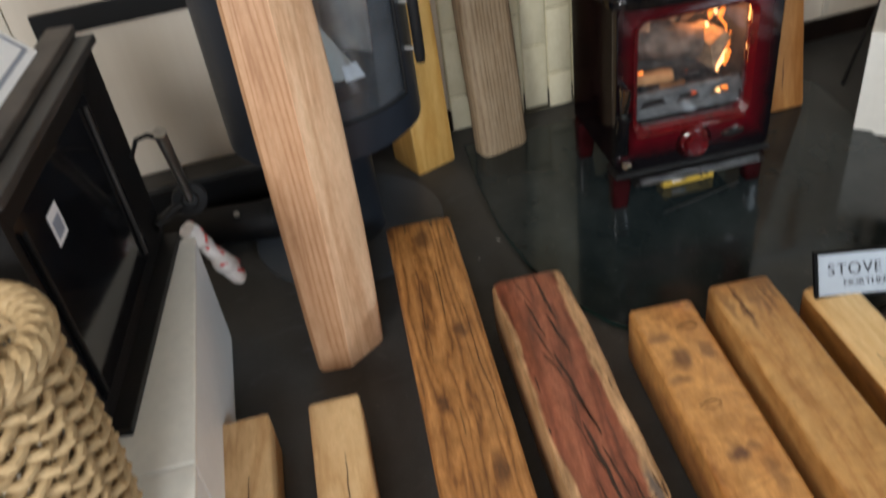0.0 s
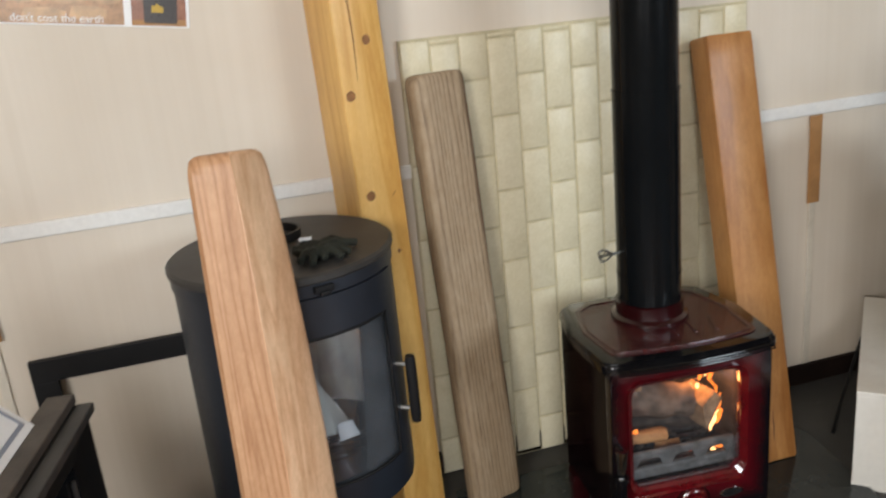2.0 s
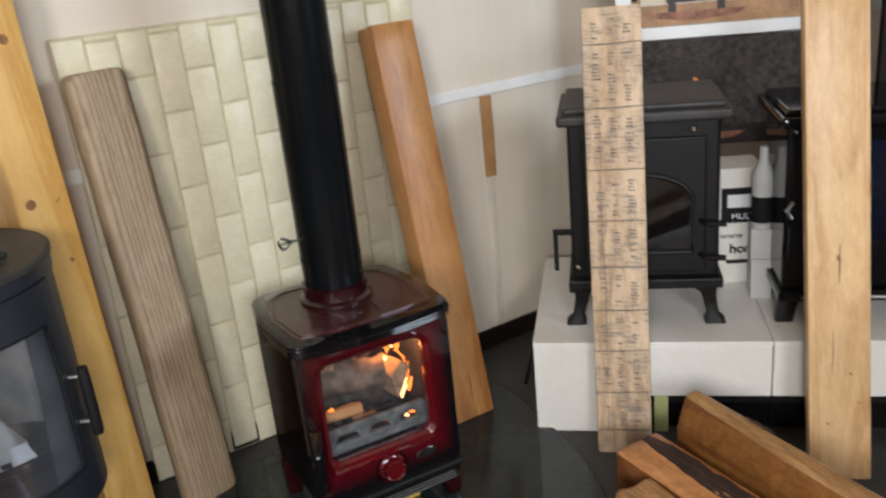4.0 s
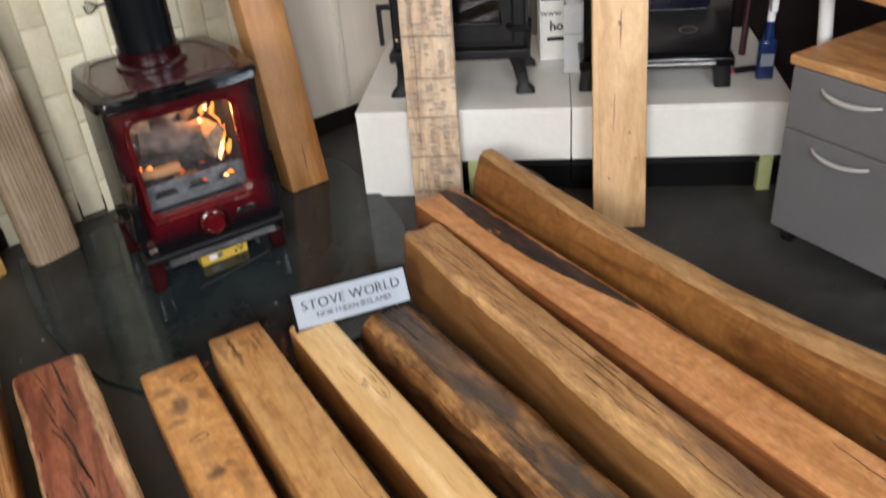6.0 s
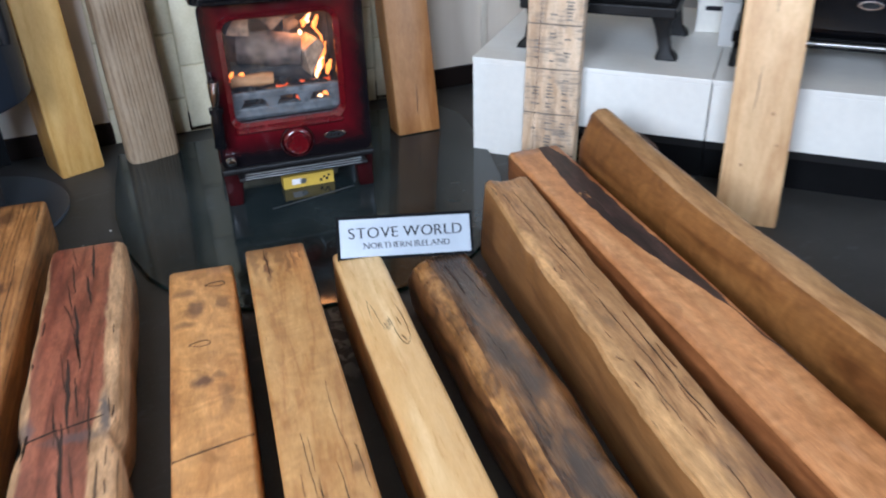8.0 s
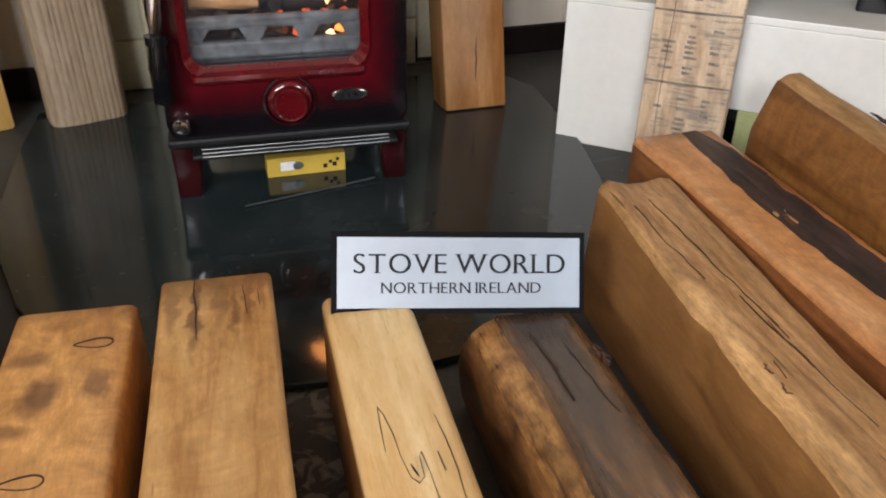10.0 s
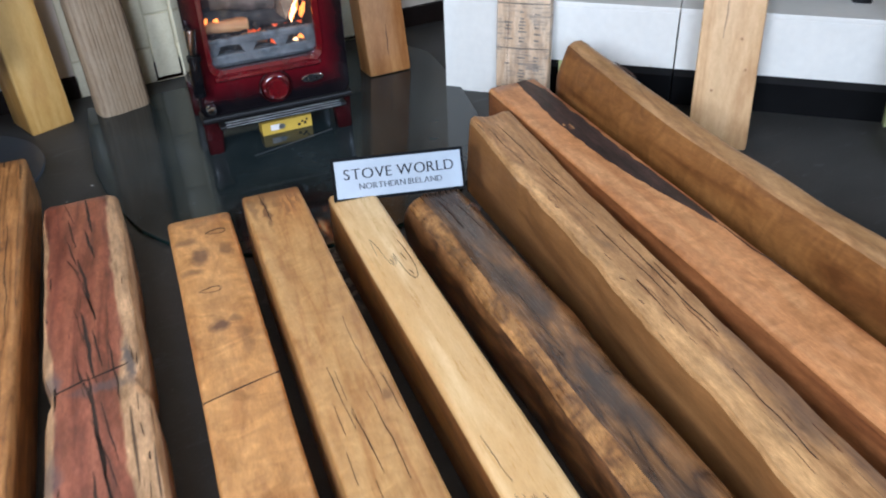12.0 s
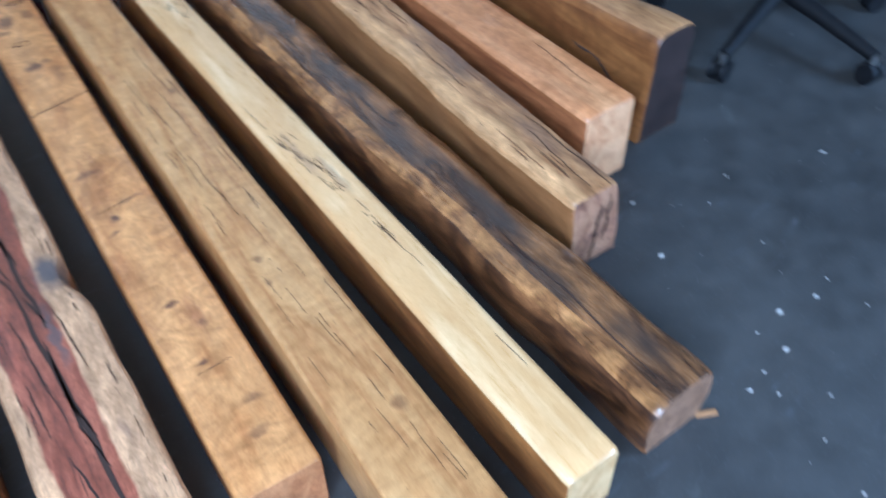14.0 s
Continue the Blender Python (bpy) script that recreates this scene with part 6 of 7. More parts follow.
# glove on the round stove
glove = bmesh.new()
for k in range(9):
    a = radians(-115 + 22 * k)
    ln = 0.080 + 0.014 * math.sin(k * 2.3)
    add_bm(glove, tube([(0.015 * math.cos(a), 0.015 * math.sin(a), 0.016), (0.6 * ln * math.cos(a), 0.6 * ln * math.sin(a), 0.017 + 0.006 * (k % 2)), (ln * math.cos(a), ln * math.sin(a), 0.009)], 0.0105, 10, taper=lambda u: 1.1 - 0.25 * u))
o = bmesh.new()
bmesh.ops.create_icosphere(o, subdivisions=3, radius=0.055)
for v in o.verts:
    v.co = Vector((v.co.x, v.co.y * 0.85, max(0.0, v.co.z * 0.42 + 0.010 + 0.016 * noise.noise(v.co * 34))))
add_bm(glove, o)
g = part("glove", glove, M_GLOVE, None, smooth=True)
rm = g.modifiers.new("remesh", "REMESH")
rm.mode, rm.voxel_size, rm.use_smooth_shade = "VOXEL", 0.0035, True
g.matrix_world = pose(CX + 0.068, CY - 0.120, 0.953, 0, 0, -10)
tagged(g, "crumpled dark green work glove lying on the round stove", "glove")
part("cloth_tag", box_bm(-0.016, 0.012, -0.003, 0.003, 0.030, 0.036), M_SHEET, g).matrix_basis = pose(-0.02, 0.018, 0)

# ---- left display ----
fr = thing("black_trim_frame", "black steel fireplace trim standing against the wall", "trim frame", pose(0, 0, 0))
part("top_bar", box_bm(-1.565, -0.80, 0.655, 0.672, 0.585, 0.648, 0.002), M_BLACK, fr)
part("side_bar", box_bm(-1.565, -1.50, 0.6555, 0.6715, 0.0, 0.585, 0.002), M_BLACK, fr)
part("side_bar", box_bm(-0.865, -0.80, 0.6555, 0.6715, 0.0, 0.585, 0.002), M_BLACK, fr)

# white plinth boxes
for y0, y1 in ((-0.685, -0.03), (-1.36, -0.689)):
    pb = thing("display_box", "low white display box with a cream top", "display box", pose(-1.262, 0, 0, 0, 0, -2.6), group="display boxes")
    part("carcass", box_bm(-0.62, 0.0, y0, y1, 0.0, 0.298, 0.003), M_WHITE, pb)
    part("top_panel", box_bm(-0.622, 0.002, y0 - 0.001, y1 + 0.001, 0.2985, 0.312, 0.003), M_CREAM, pb)

# inset stove standing on the box
IM = pose(-1.312, -0.018, 0.312, 0, 0, -9.9)
ins = thing("inset_stove", "black steel inset stove standing on the white box", "stove", IM)
L, HH = 0.575, 0.505   # along -y, up
bm = bmesh.new()
add_bm(bm, box_bm(-0.36, -0.075, -L + 0.02, -0.20, 0.0, HH - 0.03, 0.004))
part("casing", bm, M_DUSTY, ins)
part("flange_web", box_bm(-0.076, -0.029, -L - 0.002, 0.002, HH - 0.060, HH - 0.0145, 0.002), M_CAST, ins)
part("top_flange", box_bm(-0.082, -0.030, -L - 0.04, 0.012, HH - 0.014, HH + 0.004, 0.003), M_RUSTY, ins, "brown dusty folded top flange")
part("front_shelf", box_bm(-0.028, 0.004, -L - 0.003, 0.003, HH - 0.032, HH - 0.014, 0.003), M_DUSTY, ins, "dusty frame edge")
for yy in (-L + 0.035, -0.045):
    part("jamb", box_bm(-0.075, -0.036, yy - 0.015, yy + 0.015, 0.0, HH - 0.033, 0.002), M_CAST, ins)
fo, fi = [(-y, z) for y, z in rrect(L, HH - 0.03, 0.008, 4, -L / 2, (HH - 0.03) / 2)], [(-y, z) for y, z in rrect(L - 0.155, HH - 0.15, 0.015, 4, -L / 2 - 0.032, (HH - 0.05) / 2)]
frm = part("front_frame", ring_plate(fo, fi, 0.0, 0.026, 0.012), M_CAST, ins, "black cast front frame")
frm.matrix_basis = pose(-0.012, 0, 0, 0, 0, 90) @ Matrix.Diagonal((-1, 1, 1, 1))
part("glass_door", box_bm(-0.030, -0.022, -L + 0.045, -0.06, 0.03, HH - 0.06), M_DARKGLASS, ins, "dark reflective glass")
part("inner_rim", box_bm(-0.0218, -0.014, -0.128, -0.117, 0.055, HH - 0.105, 0.003), M_DUSTY, ins)
part("inner_rim", box_bm(-0.0218, -0.012, -L + 0.052, -L + 0.060, 0.055, HH - 0.105, 0.003), M_CAST, ins)
part("sticker", box_bm(-0.0218, -0.0208, -0.430, -0.382, 0.305, 0.365), M_SHEET, ins, "white price sticker")
part("sticker_print", box_bm(-0.0208, -0.0202, -0.422, -0.390, 0.315, 0.348), M_GREY_INK, ins)
part("bottom_ledge", box_bm(-0.03, 0.02, -L + 0.0, 0.0, 0.0, 0.018, 0.002), M_CAST, ins)

# framed notice leaning on top of the inset stove
NM = IM @ pose(-0.066, -0.10, HH + 0.005, 0, -46, 0)
nt_ = thing("framed_notice", "white printed notice with grey-blue border propped on the inset stove", "notice", NM)
part("board", box_bm(-0.006, 0.0, -0.42, 0.0, 0.0, 0.262, 0.001), M_SHEET, nt_)
bo, bi = [(-0.014, 0.014), (-0.406, 0.014), (-0.406, 0.248), (-0.014, 0.248)], [(-0.022, 0.022), (-0.398, 0.022), (-0.398, 0.240), (-0.022, 0.240)]
bm = ring_plate(bo, bi, 0.0, 0.001)
pt = part("border", bm, M_GREY_INK, nt_)
pt.matrix_basis = pose(0.0012, 0, 0, 0, 0, 90)
for k in range(7):
    part("text_bar", box_bm(0.0, 0.0008, -0.36 + 0.01 * (k % 3), -0.06 - 0.015 * (k % 2), 0.052 + 0.026 * k, 0.060 + 0.026 * k), M_GREY_INK, nt_)

# roll of printed film on the box edge
film_ = thing("film_roll", "crumpled roll of white film with red print", "packaging", placed((-1.278, -0.005, 0.318), (-1.200, -0.012, 0.165))[0])
bm = tube([(0.012 * i, 0.004 * math.sin(i * 1.7), 0.0) for i in range(16)], 0.024, 12, taper=lambda u: 0.9 + 0.16 * math.sin(u * 11))
for v in bm.verts:
    v.co += Vector((0, 1, 1)) * 0.004 * noise.noise(v.co * 60)
part("film", bm, M_TAPE, film_, smooth=True)
for k in range(11):
    u = (k + 0.6) / 12
    r = 0.024 * (0.9 + 0.16 * math.sin(u * 11))
    bar = box_bm(-0.009, 0.009, -0.0035, 0.0035, -0.003, 0.0012)
    part("print", bar, M_TAPERED, film_).matrix_basis = pose(0.18 * u, 0.004 * math.sin(u * 25.5), 0, -70 + 47 * (k % 4), 0, 0) @ pose(0, 0, r, 0, 0, 25 + 55 * k)

# lever handle on the far edge of the inset stove: a dull tube on a round boss
to_ins = IM.inverted()
lever = part("lever_handle", tube([to_ins @ Vector(p) for p in ((-1.247, -0.006, 0.395), (-1.245, -0.030, 0.445), (-1.244, -0.080, 0.540), (-1.243, -0.122, 0.622))], 0.0105, 14, taper=lambda u: 0.85 + 0.35 * u), M_GALV, ins, "dull steel tube lever", smooth=True)
boss = part("lever_boss", lathe([(0.0, 0.0), (0.037, 0.0), (0.039, 0.006), (0.037, 0.012), (0.020, 0.016), (0.016, 0.024), (0.0, 0.025)], 28), M_BLACK, ins, "round black boss", smooth=True)
boss.matrix_basis = to_ins @ look((-1.250, 0.012, 0.385), (-1.10, -1.0, 0.75)) @ Matrix.Rotation(radians(180), 4, "Y")
part("lever_link", tube([to_ins @ Vector(p) for p in ((-1.245, -0.105, 0.600), (-1.270, -0.100, 0.612), (-1.296, -0.085, 0.600), (-1.318, -0.070, 0.560))], 0.005, 8), M_BLACK, ins, smooth=True)
part("lever_arm", tube([to_ins @ Vector(p) for p in ((-1.252, 0.010, 0.385), (-1.290, -0.010, 0.380), (-1.330, -0.055, 0.375))], 0.012, 10), M_CAST, ins, smooth=True)
# pipe lying behind
pipe = thing("black_pipe_length", "black stove pipe lying on the floor by the wall", "pipe", pose(0, 0, 0))
part("tube", tube([(-1.42, 0.42, 0.06), (-1.22, 0.38, 0.06), (-1.02, 0.335, 0.06)], 0.055, 24), M_BLACK, pipe, smooth=True)
part("collar_band", tube([(-1.12, 0.36, 0.06), (-1.09, 0.353, 0.06)], 0.058, 24), M_CAST, pipe, smooth=True)
part("bolt", tube([(-1.19, 0.345, 0.105), (-1.19, 0.332, 0.118)], 0.008, 10), M_GALV, pipe)
lb = thing("black_log_box", "low black box standing by the wall", "box")
part("box_body", box_bm(-1.60, -1.05, 0.56, 0.65, 0.0, 0.108, 0.006), M_BLACK, lb)
part("box_lid", box_bm(-1.605, -1.045, 0.555, 0.652, 0.109, 0.130, 0.006), M_DUSTY, lb, "dusty black lid")

# wicker basket on the second box
BKX, BKY, BZ0, BZ1 = -1.480, -0.80, 0.3125, 0.735
bk = thing("wicker_basket", "tall woven seagrass basket with a braided rim", "basket", pose(BKX, BKY, BZ0))
H_, R0, R1 = BZ1 - BZ0, 0.105, 0.115
rows_n = 26
for k in range(rows_n):
    z = 0.008 + (H_ - 0.03) * k / (rows_n - 1)
    r = R0 + (R1 - R0) * z / H_ + 0.010 * math.sin(math.pi * z / H_)
    n = 72
    path = [((r + 0.0095 * math.cos(12 * 2 * math.pi * i / n + math.pi * (k % 2))) * math.cos(2 * math.pi * i / n), (r + 0.0095 * math.cos(12 * 2 * math.pi * i / n + math.pi * (k % 2))) * math.sin(2 * math.pi * i / n), z + 0.0045 * math.sin(12 * 2 * math.pi * i / n)) for i in range(n)]
    part("weave", tube(path, 0.0076, 8, closed=True), M_WICKER, bk, smooth=True)
for k in range(24):
    a = 2 * math.pi * k / 24
    part("stake", tube([(R0 * math.cos(a), R0 * math.sin(a), 0.0), ((R0 + 0.012) * math.cos(a), (R0 + 0.012) * math.sin(a), H_ * 0.5), (R1 * math.cos(a), R1 * math.sin(a), H_ - 0.01)], 0.004, 6), M_WICKER, bk, smooth=True)
for s in range(3):
    n = 120
    path = []
    for i in range(n):
        a = 2 * math.pi * i / n
        t = 11 * a + s * 2 * math.pi / 3
        path.append(((R1 + 0.013 * math.cos(t)) * math.cos(a), (R1 + 0.013 * math.cos(t)) * math.sin(a), H_ - 0.012 + 0.013 * math.sin(t)))
    part("braid", tube(path, 0.0125, 8, closed=True), M_WICKER, bk, smooth=True)
part("base", lathe([(0.0, 0.0), (R0, 0.0), (R0, 0.012), (0.0, 0.012)], 32), M_WICKER, bk)

# ---- angled plinths on the right ----
PL = pose(0.581, 0.115, 0, 0, 0, -43.4)   # x along the front, y to the back


def plinth(x0, x1, side):
    p = thing("display_plinth", "white display plinth box raised over a dark recess", "display plinth", PL, group="white plinths")
    part("top_box", box_bm(x0 + (0.2305 if side else 0.0), x1, 0.0, 0.72, 0.128, 0.296, 0.002), M_PLINTH, p)
    part("top_panel", box_bm(x0 - 0.001, x1 + 0.001, -0.002, 0.721, 0.2965, 0.311, 0.002), M_PLINTH, p)
    if side:
        part("end_panel", box_bm(x0, x0 + 0.23, 0.0, 0.72, 0.0, 0.296, 0.002), M_PLINTH, p)
    part("kick_board", box_bm(x0 + (0.235 if side else 0.0), x1, 0.035, 0.055, 0.0, 0.1275), M_JET, p)
    part("under_rail", box_bm(x0 + (0.235 if side else 0.0), x1, 0.004, 0.022, 0.104, 0.1275), M_CAST, p)
    for x in ((x0 + 0.36,) if side else (x1 - 0.085,)):
        part("corner_post", box_bm(x, x + 0.042, 0.002, 0.05, 0.0, 0.127, 0.002), M_LIME, p, "pale green painted foot")
    return p


plinth(0.0, 0.699, True)
plinth(0.703, 1.385, False)


def small_stove(x0, x1, top, base, arched, label):
    """A black stove on the plinths: four splayed legs, cast body, top plate, door with glass."""
    s = thing("black_stove", label, "stove", PL @ pose((x0 + x1) / 2, 0.0, base), group="stoves on the plinths")
    w, h, d0, d1 = x1 - x0, top - base, 0.115, 0.45
    mat = M_CAST if arched else M_BLACKGLOSS
    zb = 0.155 if arched else 0.105
    part("body", box_bm(-w / 2, w / 2, d0 + 0.012, d1, zb, h - 0.045, 0.01), mat, s)
    part("top_plate", add_bm(box_bm(-w / 2 - 0.028, w / 2 + 0.028, d0 - 0.03, d1 + 0.02, h - 0.05, h - 0.018, 0.010, 3), box_bm(-w / 2 - 0.010, w / 2 + 0.010, d0 - 0.008, d1, h - 0.02, h, 0.009, 3)), M_DUSTY if arched else mat, s, "thick moulded top plate")
    part("skirt", box_bm(-w / 2 - 0.012, w / 2 + 0.012, d0 - 0.012, d1, zb - 0.030, zb + 0.003, 0.006), mat, s)
    for sx in (-1, 1):
        for y in (d0 + 0.03, d1 - 0.05):
            bm = bmesh.new()
            rings = []
            for z, ww, off in (((0.0, 0.062, 0.014), (0.012, 0.058, 0.012), (0.03, 0.036, 0.006), (0.09, 0.042, -0.006), (0.13, 0.062, -0.012)) if arched else ((0.0, 0.052, 0.006), (0.010, 0.054, 0.005), (0.05, 0.056, 0.0), (0.08, 0.064, -0.008))):
                rings.append([bm.verts.new((sx * (w / 2 - 0.02 + off) + px, y + py, z)) for px, py in rrect(ww, ww * 0.8, 0.008, 2)])
            for a, c in zip(rings, rings[1:]):
                for k in range(len(a)):
                    bm.faces.new((a[k], a[(k + 1) % len(a)], c[(k + 1) % len(a)], c[k]))
            bm.faces.new(rings[0]), bm.faces.new(rings[-1])
            part("leg", bm, mat, s, smooth=True)
    if arched:
        dr = part("door", box_bm(-w / 2 + 0.04, w / 2 - 0.04, d0 - 0.006, d0 + 0.014, 0.18, h - 0.10, 0.006), mat, s, "cast door with an arched window")
        arch = [(-0.13, 0.245), (0.13, 0.245)] + [(0.13 * math.cos(radians(a)), 0.40 + 0.085 * math.sin(radians(a))) for a in range(0, 181, 12)]
        bm = slab(arch, 0, 0.004)
        gl = part("window_glass", bm, M_SMOKE, dr, "dark arched glass")
        gl.matrix_basis = pose(0, d0 - 0.007, 0, 90, 0, 0)
        part("window_backing", slab(arch, 0, 0.002), M_CHAR, dr).matrix_basis = pose(0, d0 - 0.0062, 0, 90, 0, 0)
        rim = [Vector((x * 1.06, d0 - 0.010, z)) for x, z in arch]
        part("arch_moulding", tube(rim, 0.008, 8, closed=True), mat, dr, smooth=True)
        for z in (0.34, 0.235):
            part("door_knob", tube([(w / 2 - 0.055, d0 - 0.005, z), (w / 2 - 0.04, d0 - 0.05, z + 0.005), (w / 2 + 0.01, d0 - 0.06, z + 0.008)], 0.009, 10), mat, dr, smooth=True)
        for x, z in ((w * 0.32, h - 0.075), (-w / 2 + 0.02, 0.20)):
            k = part("bright_knob", lathe([(0, 0), (0.008, 0.0), (0.010, 0.01), (0.006, 0.018), (0, 0.019)], 16), M_CHROME, s, "small bright air knob", smooth=True)
            k.matrix_basis = pose(x, d0 - 0.002 + 0.012 * (x < 0), z, 90, 0, 0)
        part("side_bracket", add_bm(box_bm(-w / 2 - 0.06, -w / 2 - 0.002, d0 + 0.10, d0 + 0.115, 0.27, 0.285), box_bm(-w / 2 - 0.06, -w / 2 - 0.046, d0 + 0.10, d0 + 0.115, 0.15, 0.28)), M_BLACK, s)
    else:
        dr = part("door", ring_plate(rrect(w - 0.03, h - 0.19, 0.02, 5, 0, (h + 0.07) / 2), rrect(w - 0.16, h - 0.36, 0.02, 5, 0, (h + 0.12) / 2 + 0.02), d0 - 0.006, d0 + 0.0115, 0.010), mat, s, "gloss black door with a square window")
        part("window_glass", box_bm(-w / 2 + 0.075, w / 2 - 0.075, d0 + 0.007, d0 + 0.010, 0.24, h - 0.09), M_BLUEGLASS, dr, "dark glass with blue film")
        part("handle", tube([(-w / 2 + 0.01, d0 - 0.03, 0.345), (-w / 2 - 0.005, d0 - 0.035, 0.37), (-w / 2 + 0.012, d0 - 0.035, 0.395)], 0.006, 8), M_GALV, dr, "bright curled handle", smooth=True)
        bdg = part("badge", slab([(0.030 * math.cos(k * math.pi / 10), 0.012 * math.sin(k * math.pi / 10)) for k in range(20)], 0, 0.003), M_CHROME, s, "small oval badge")
        bdg.matrix_basis = pose(0.09, d0 - 0.006, 0.20, 90, 0, 0)
        part("badge_inlay", slab([(0.024 * math.cos(k * math.pi / 10), 0.008 * math.sin(k * math.pi / 10)) for k in range(20)], 0.0028, 0.0035), M_BLACK, bdg)
        part("ash_lip", tube([(-w / 2 + 0.05, d0 - 0.022, 0.094), (w / 2 - 0.05, d0 - 0.022, 0.094)], 0.006, 10), M_GALV, s, smooth=True)
    return s


M_BLUEGLASS = plain("blue_tinted_glass", (0.005, 0.007, 0.016), 0.1, vary=0.2, scale=6, bumpy=0.02, spec=0.3)
S1 = small_stove(0.125, 0.560, 1.005, 0.312, True, "matt black cast iron stove with arched door on white plinth")
S2 = small_stove(0.740, 1.200, 0.965, 0.312, False, "gloss black stove with blue-tinted glass door on white plinth")

# boards leaning on the plinth stoves


def board(foot, head, w, d, mat, label):
    f = PL.to_3x3() @ Vector((0, -1, 0))
    return timber("timber_board", PL @ Vector(foot), PL @ Vector(head), block(w, d, 0.004), [mat, mat, mat], label, category="board", up=f, group="boards leaning on the plinth", segs=16)


BS = board((0.268, -0.115, 0.0), (0.258, 0.030, 1.288), 0.158, 0.05, M_STAMP, "pale sawn board printed with grey size tables")
BP = board((0.845, -0.225, 0.0), (0.822, 0.045, 1.30), 0.158, 0.045, M_PLAIN, "plain pale oak board leaning on the plinth")
rs = random.Random(5)
rules = [0.075, 0.195, 0.325, 0.45, 0.58, 0.715, 0.86, 1.03, 1.20]
for k, x in enumerate(rules):
    ribbon("rule", BS, [(x + 0.002 * math.sin(k), -0.078, 0.0016), (x, 0.0, 0.0024), (x + 0.001, 0.078, 0.0016)], M_RULE, 0.0, 0.0006)
for k in range(len(rules)):
    x0, x1 = rules[k] + 0.014, (rules[k + 1] if k + 1 < len(rules) else 1.285) - 0.012
    for c in (0.046, 0.004, -0.040):
        # a stack of short printed figures in each column
        x = x0 + rs.uniform(0.0, 0.02)
        while x < x1 - 0.008:
            if rs.random() < 0.62:
                w = rs.uniform(0.007, 0.013)
                ribbon("print_bar", BS, [(x, c - w + rs.uniform(-0.003, 0.003), 0.0022), (x + 0.0005, c + w * 0.8, 0.0030)], M_STAMPINK, 0.0, 0.0005)
            x += 0.0095
marks(BS, "crack", M_KNOT, [(0.02, 0.045, 1.0, 0.040, 0.0008, 2.0)], 0.0)
knots(BP, [(0.16, 0.03, 0.004, 0.003), (0.30, -0.03, 0.004, 0.003), (0.62, 0.0, 0.008, 0.004), (0.22, -0.05, 0.003, 0.0025)], 0.0, M_PIN)
marks(BP, "crack", M_KNOT, [(0.30, 0.02, 0.42, 0.014, 0.0012, 2.0), (0.55, 0.0, 0.66, -0.004, 0.0016, 5.0)], 0.0)

# things between and beside the plinth stoves
cb = thing("printed_carton", "cream printed carton between the stoves", "carton", PL @ pose(0.685, 0.44, 0.312, 0, 0, 4))
part("carton", box_bm(-0.085, 0.055, 0.0, 0.16, 0.0, 0.40, 0.002), M_CREAM, cb)
part("label", box_bm(-0.08, 0.045, -0.0025, -0.0005, 0.215, 0.335), M_BLACK, cb)
letters("MULTI", 0.030, M_SHEET, cb, Matrix.Translation((-0.005, -0.0026, 0.236)) @ up_text)
part("label_bar", box_bm(-0.06, 0.03, -0.0034, -0.0026, 0.268, 0.312), M_SHEET, cb)
letters("www", 0.034, M_INK, cb, Matrix.Translation((-0.045, -0.0006, 0.170)) @ up_text)
letters("hon", 0.046, M_INK, cb, Matrix.Translation((-0.015, -0.0006, 0.122)) @ up_text, bold=0.03)
part("label_bar", box_bm(-0.06, 0.035, -0.0015, -0.0005, 0.070, 0.084), M_INK, cb)
cb2 = thing("white_carton", "small stacked white cartons beside the stove", "carton", PL @ pose(0.712, 0.30, 0.312, 0, 0, -3))
part("carton", box_bm(-0.03, 0.035, 0, 0.09, 0.0, 0.135, 0.002), M_CARD, cb2)
part("carton", box_bm(-0.032, 0.033, 0.004, 0.088, 0.136, 0.235, 0.002), M_CARD, cb2)
sb = thing("clear_spray_bottle", "clear bottle with a dark label", "bottle", PL @ pose(0.716, 0.335, 0.548))
part("bottle_body", lathe([(0, 0), (0.030, 0), (0.033, 0.01), (0.033, 0.17), (0.014, 0.215), (0.013, 0.26), (0, 0.26)], 20), M_CARD, sb, smooth=True)
part("bottle_label", lathe([(0.0335, 0.02), (0.034, 0.02), (0.034, 0.105), (0.0335, 0.105), (0.0335, 0.02)], 20, caps=False), M_INK, sb, smooth=True)
blue = thing("blue_spray_bottle", "dark blue cleaner bottle with a white nozzle", "bottle", PL @ pose(1.328, 0.20, 0.312))
part("bottle_body", slab(rrect(0.055, 0.036, 0.012, 3), 0, 0.13, 0.012, 3), M_BLUE, blue, smooth=True)
part("shoulder", lathe([(0.018, 0.128), (0.016, 0.15), (0.011, 0.172), (0.011, 0.19)], 16), M_BLUE, blue, smooth=True)
part("nozzle", add_bm(lathe([(0.012, 0.188), (0.012, 0.225), (0.0, 0.226)], 14), box_bm(-0.010, 0.010, -0.034, 0.012, 0.222, 0.285, 0.006)), M_SHEET, blue, "white spray nozzle")
part("bottle_label", box_bm(-0.020, 0.020, -0.0195, -0.018, 0.045, 0.085), M_GREY_INK, blue)
rd = thing("red_brush", "dark red brush and tools behind the stove", "brush", PL @ pose(1.30, 0.42, 0.312))
part("handle", tube([(0, 0, 0), (0.01, 0.02, 0.2), (0.0, 0.03, 0.34)], 0.012, 10), M_PINK, rd, smooth=True)
part("head", box_bm(-0.036, 0.036, -0.014, 0.024, 0.25, 0.40, 0.012), M_PINK, rd)
